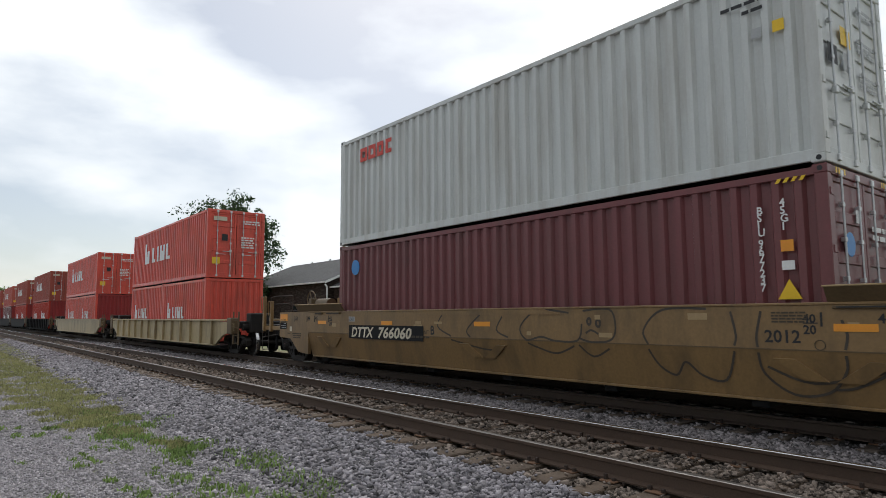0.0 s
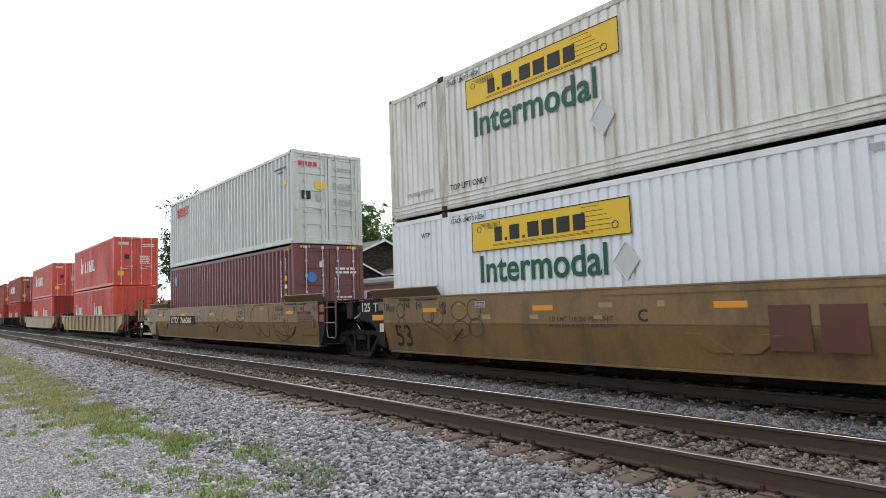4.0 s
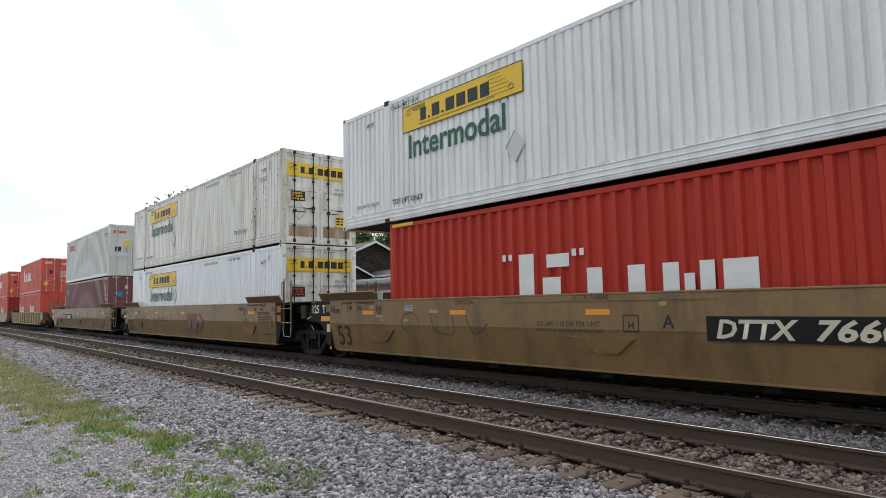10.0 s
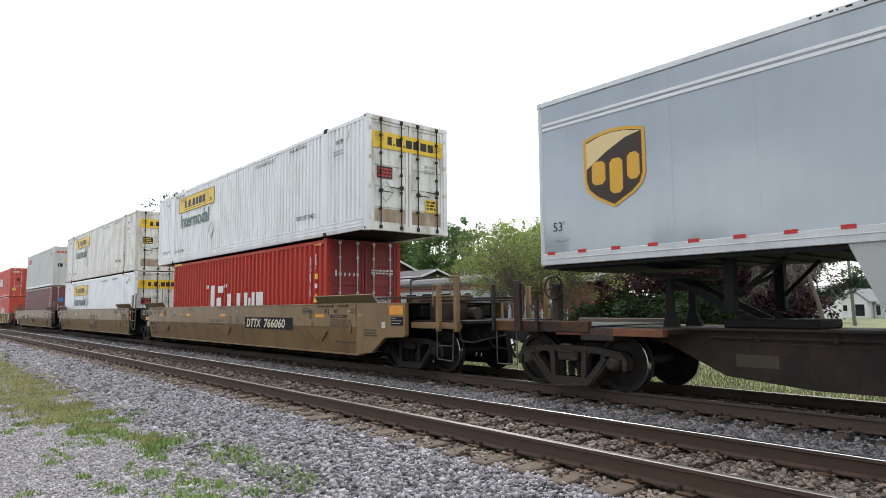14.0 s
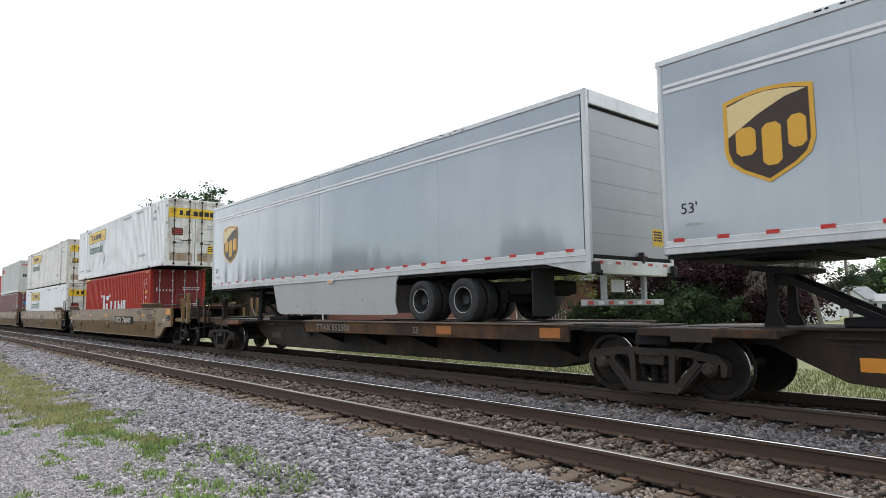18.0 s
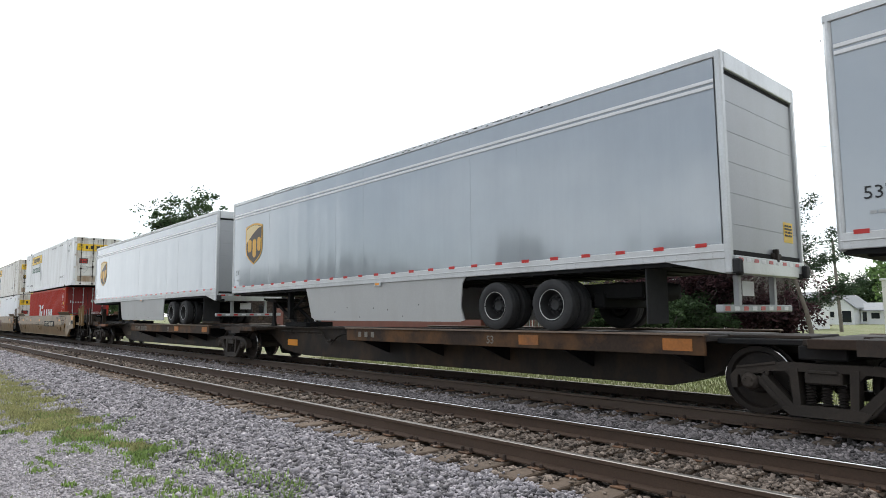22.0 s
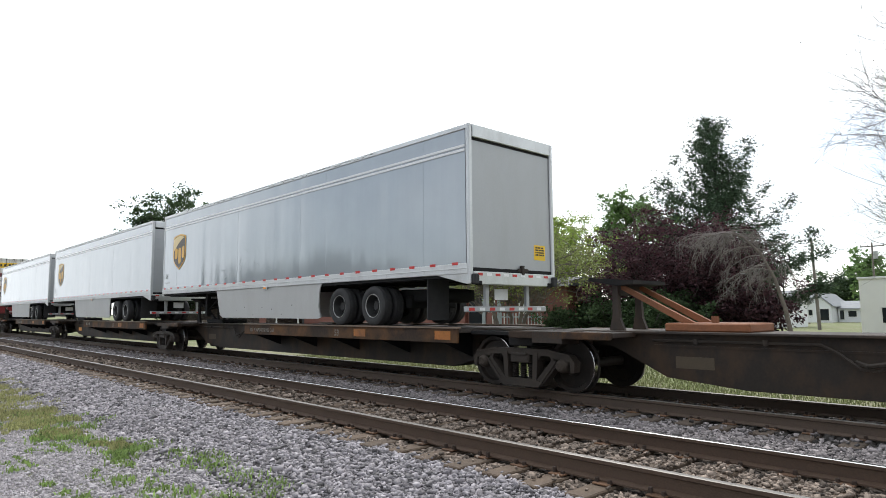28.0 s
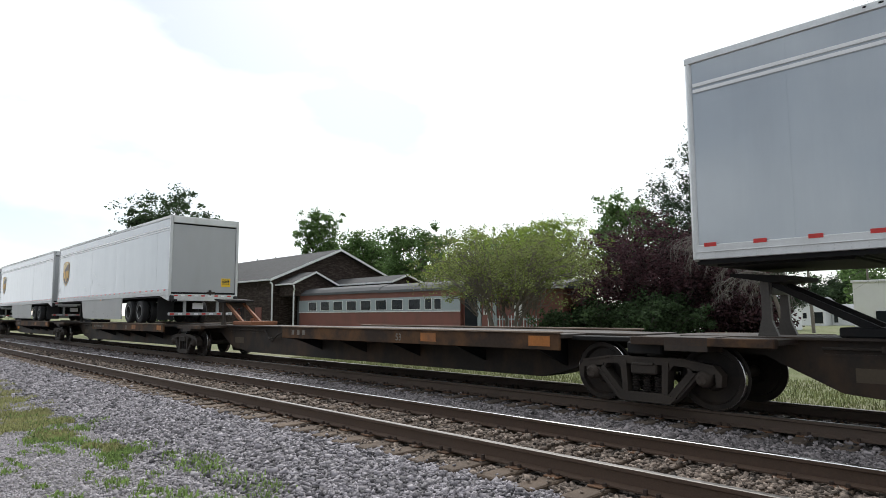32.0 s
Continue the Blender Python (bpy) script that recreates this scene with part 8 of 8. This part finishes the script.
def scatter(name, label, seed, areas, mat, lift=0.25):
    """Stones over areas of (x0, x1, y0, y1, stones per square metre, size)."""
    rng = np.random.default_rng(seed)
    xs, ys, ss = [], [], []
    for x0, x1, y0, y1, density, size in areas:
        n = int((x1 - x0) * (y1 - y0) * density)
        xs.append(rng.uniform(x0, x1, n))
        ys.append(rng.uniform(y0, y1, n) + rng.normal(size=n) * 0.04)
        ss.append(size * rng.lognormal(0, 0.25, n))
    x, y, s = np.concatenate(xs), np.concatenate(ys), np.concatenate(ss)
    keep = np.ones(len(x), bool)
    # the ties stay mostly clear of stones
    raised = np.zeros(len(x), bool)
    for track in (NEAR_TRACK, TRAIN_TRACK):
        on_tie = (np.abs(np.mod(x + 420.0 + TIE_STEP / 2, TIE_STEP) - TIE_STEP / 2) < 0.13) & (np.abs(y - track) < 1.26)
        keep &= ~(on_tie & (rng.random(len(x)) < np.where(np.abs(y - track) < 0.70, 0.66, 0.965)))
        raised |= on_tie
    for track in (NEAR_TRACK, TRAIN_TRACK):
        for side in (-0.753, 0.753):
            keep &= np.abs(y - track - side) > 0.09
    x, y, s, raised = x[keep], y[keep], s[keep], raised[keep]
    z = np.where(raised, -0.196, np.interp(y, LY, LZ)) + s * (lift + rng.uniform(-0.22, 0.32, len(s)))
    ob = new(name, stones_mesh(name, rng, x, y, z, s, mat))
    return tagged(ob, label, "stones", kind="stuff")


scatter("ballast_stones", "grey angular ballast stones on the near shoulder", 71,
        [(-9, -1.0, 3.15, 4.76, 1750, 0.037), (-16, -9, 3.05, 4.76, 1350, 0.038), (-30, -16, 3.05, 4.75, 700, 0.046), (-60, -30, 3.05, 4.7, 230, 0.064),
         (-9.0, -3.0, 2.75, 3.2, 650, 0.032), (-1.0, 7.0, 3.1, 4.70, 420, 0.045)], stone, 0.1)
scatter("fouled_ballast_stones", "brown-grey ballast stones between the ties of the near track", 72,
        [(-8, 3.5, 4.80, 7.35, 1250, 0.035), (-20, -8, 4.80, 7.35, 800, 0.038), (-50, -20, 4.76, 7.35, 220, 0.055)], stone_brown, 0.1)
scatter("ballast_stones", "grey ballast stones between the two tracks", 73,
        [(-8, 5, 7.2, 9.0, 1350, 0.036), (-22, -8, 7.2, 9.0, 850, 0.040), (-55, -22, 7.2, 9.0, 240, 0.06)], stone_mixed, 0.1)
# this stone colour mixes oil with painted shade from the train above
scatter("oily_ballast_stones", "oily ballast with the train's shade in its dark colour", 74, [(-12, 6, 8.65, 10.9, 260, 0.04), (-30, -12, 8.65, 10.9, 100, 0.05)], material("oily_shaded_stone", (0.03, 0.026, 0.023), 0.8, 0, 0.15, 6.0, 90, 0.3, island=0.8))
scatter("limestone_chips", "pale limestone chips on the gravel lot", 75,
        [(-12, -4.2, 0.2, 3.0, 1900, 0.020), (-22, -12, -0.5, 3.1, 420, 0.026), (-34, -22, -1.0, 3.1, 120, 0.036), (-9, -4.2, 0.6, 3.2, 70, 0.036), (-4.2, 6.0, -3.0, 3.1, 160, 0.024)], lot_stone, 0.05)


def blades_mesh(name, rng, x, y, z, h, mat, wide=0.006, droop=0.5):
    """Grass blades: two-segment strips that lean and taper."""
    n = len(x)
    an = rng.uniform(0, 2 * math.pi, n)
    d = np.stack([np.cos(an), np.sin(an), np.zeros(n)], -1)
    sd = np.stack([-np.sin(an), np.cos(an), np.zeros(n)], -1) * (wide * rng.uniform(0.7, 1.6, n))[:, None]
    base = np.stack([x, y, z], -1)
    lean = rng.uniform(0.1, droop, n)[:, None]
    up = np.array([0, 0, 1.0])
    mid = base + up * (h * 0.6)[:, None] + d * (h[:, None] * lean * 0.35)
    tip = base + up * (h * (1 - 0.35 * lean[:, 0]))[:, None] + d * (h[:, None] * lean)
    v = np.stack([base - sd, base + sd, mid + sd * 0.8, mid - sd * 0.8, tip + sd * 0.15, tip - sd * 0.15], 1).reshape(-1, 3)
    f = np.array([(0, 1, 2, 3), (3, 2, 4, 5)])
    faces = (np.arange(n)[:, None, None] * 6 + f[None]).reshape(-1, 4)
    return quick_mesh(name, v, faces, mat)


def patchy(x, y, scale, seed):
    return np.array([noise.noise(Vector((a * scale, b * scale, seed))) for a, b in zip(x, y)])


def build_verge():
    rng = np.random.default_rng(81)
    n = 150000
    x = -9.0 - 51.0 * rng.random(n) ** 1.7
    lo = np.interp(x, [-60, -40, -22, -16, -13.6, -12, -11, -10, -9], [-0.5, 0.3, 1.1, 1.15, 1.6, 1.8, 2.1, 2.5, 2.7])
    hi = np.interp(x, [-60, -31, -21, -16, -12, -10, -9], [4.3, 3.85, 3.4, 3.4, 3.0, 2.95, 2.95])
    y = lo + (hi - lo) * rng.random(n)
    edge = np.minimum(y - lo, hi - y)
    keep = patchy(x, y, 1.3, 2.0) + 0.5 * patchy(x, y, 4.0, 7.0) + np.clip(edge * 1.1, 0, 0.6) > 0.24 + 0.52 * rng.random(n)
    x, y = x[keep], y[keep]
    h = rng.uniform(0.02, 0.085, len(x)) * np.interp(x, [-45, -9], [1.5, 0.9])
    ob = new("verge_grass", blades_mesh("verge_grass", rng, x, y, np.interp(y, LY, LZ), h, grass_blade, 0.007))
    tagged(ob, "thin uneven green and straw grass along the ballast", "grass", kind="stuff")
    # tufts of weeds that creep over the gravel
    xs, ys, hs = [], [], []
    tufts = [(-9.29, 3.09, 0.16), (-9.21, 2.95, 0.12), (-7.63, 3.24, 0.17), (-7.96, 3.22, 0.14), (-7.31, 3.23, 0.12), (-6.70, 3.24, 0.13), (-10.46, 2.60, 0.14), (-10.07, 2.66, 0.12), (-7.64, 2.30, 0.12), (-6.71, 2.62, 0.11), (-10.92, 2.55, 0.12), (-11.68, 2.42, 0.15), (-8.52, 3.21, 0.10), (-6.01, 3.15, 0.09), (-7.70, 1.10, 0.07), (-7.24, 1.82, 0.08), (-8.96, 2.69, 0.10), (-8.76, 2.56, 0.09)]
    for _ in range(34):
        tufts.append((rng.uniform(-14, -5.6), 2.75 + rng.normal() * 0.28, rng.uniform(0.05, 0.13)))
    for _ in range(40):
        tufts.append((rng.uniform(-13, -6), rng.uniform(0.8, 2.6), rng.uniform(0.03, 0.07)))
    for a, b, r in tufts:
        m = int(80 * (r / 0.12) ** 1.4) + 10
        xs.append(a + rng.normal(size=m) * r * 1.3)
        ys.append(b + rng.normal(size=m) * r * 0.75)
        hs.append(rng.uniform(0.03, 0.10, m) * (0.5 + r * 4))
    x, y, h = np.concatenate(xs), np.concatenate(ys), np.concatenate(hs)
    ob = new("weeds", blades_mesh("weeds", rng, x, y, np.interp(y, LY, LZ), h, weed_blade, 0.009, 0.9))
    tagged(ob, "low green weed tufts in the gravel", "weeds", kind="stuff")
    # lawn beyond the tracks
    n = 45000
    x = -26 + 34 * rng.random(n)
    y = 13.2 + 7 * rng.random(n) ** 1.3
    ob = new("lawn_grass", blades_mesh("lawn_grass", rng, x, y, np.interp(y, LY, LZ), rng.uniform(0.03, 0.12, n), lawn_blade, 0.010))
    tagged(ob, "short green lawn grass behind the tracks", "grass", kind="stuff")


build_verge()


# ---- motion of the train ----
def motions():
    steps = [k * 1.0 for k in range(33)]
    for ob, x, z in MOVERS:
        walk(ob, [(t, pose(x - travelled(t), TRAIN_TRACK, z)) for t in steps])
    turn_steps = [k * 0.15 for k in range(214)]
    for ws, x, z in WHEELSETS:
        walk(ws, [(t, pose(x, 0, z, 0, -math.degrees(travelled(t) / WHEEL_R), 0)) for t in turn_steps])


motions()
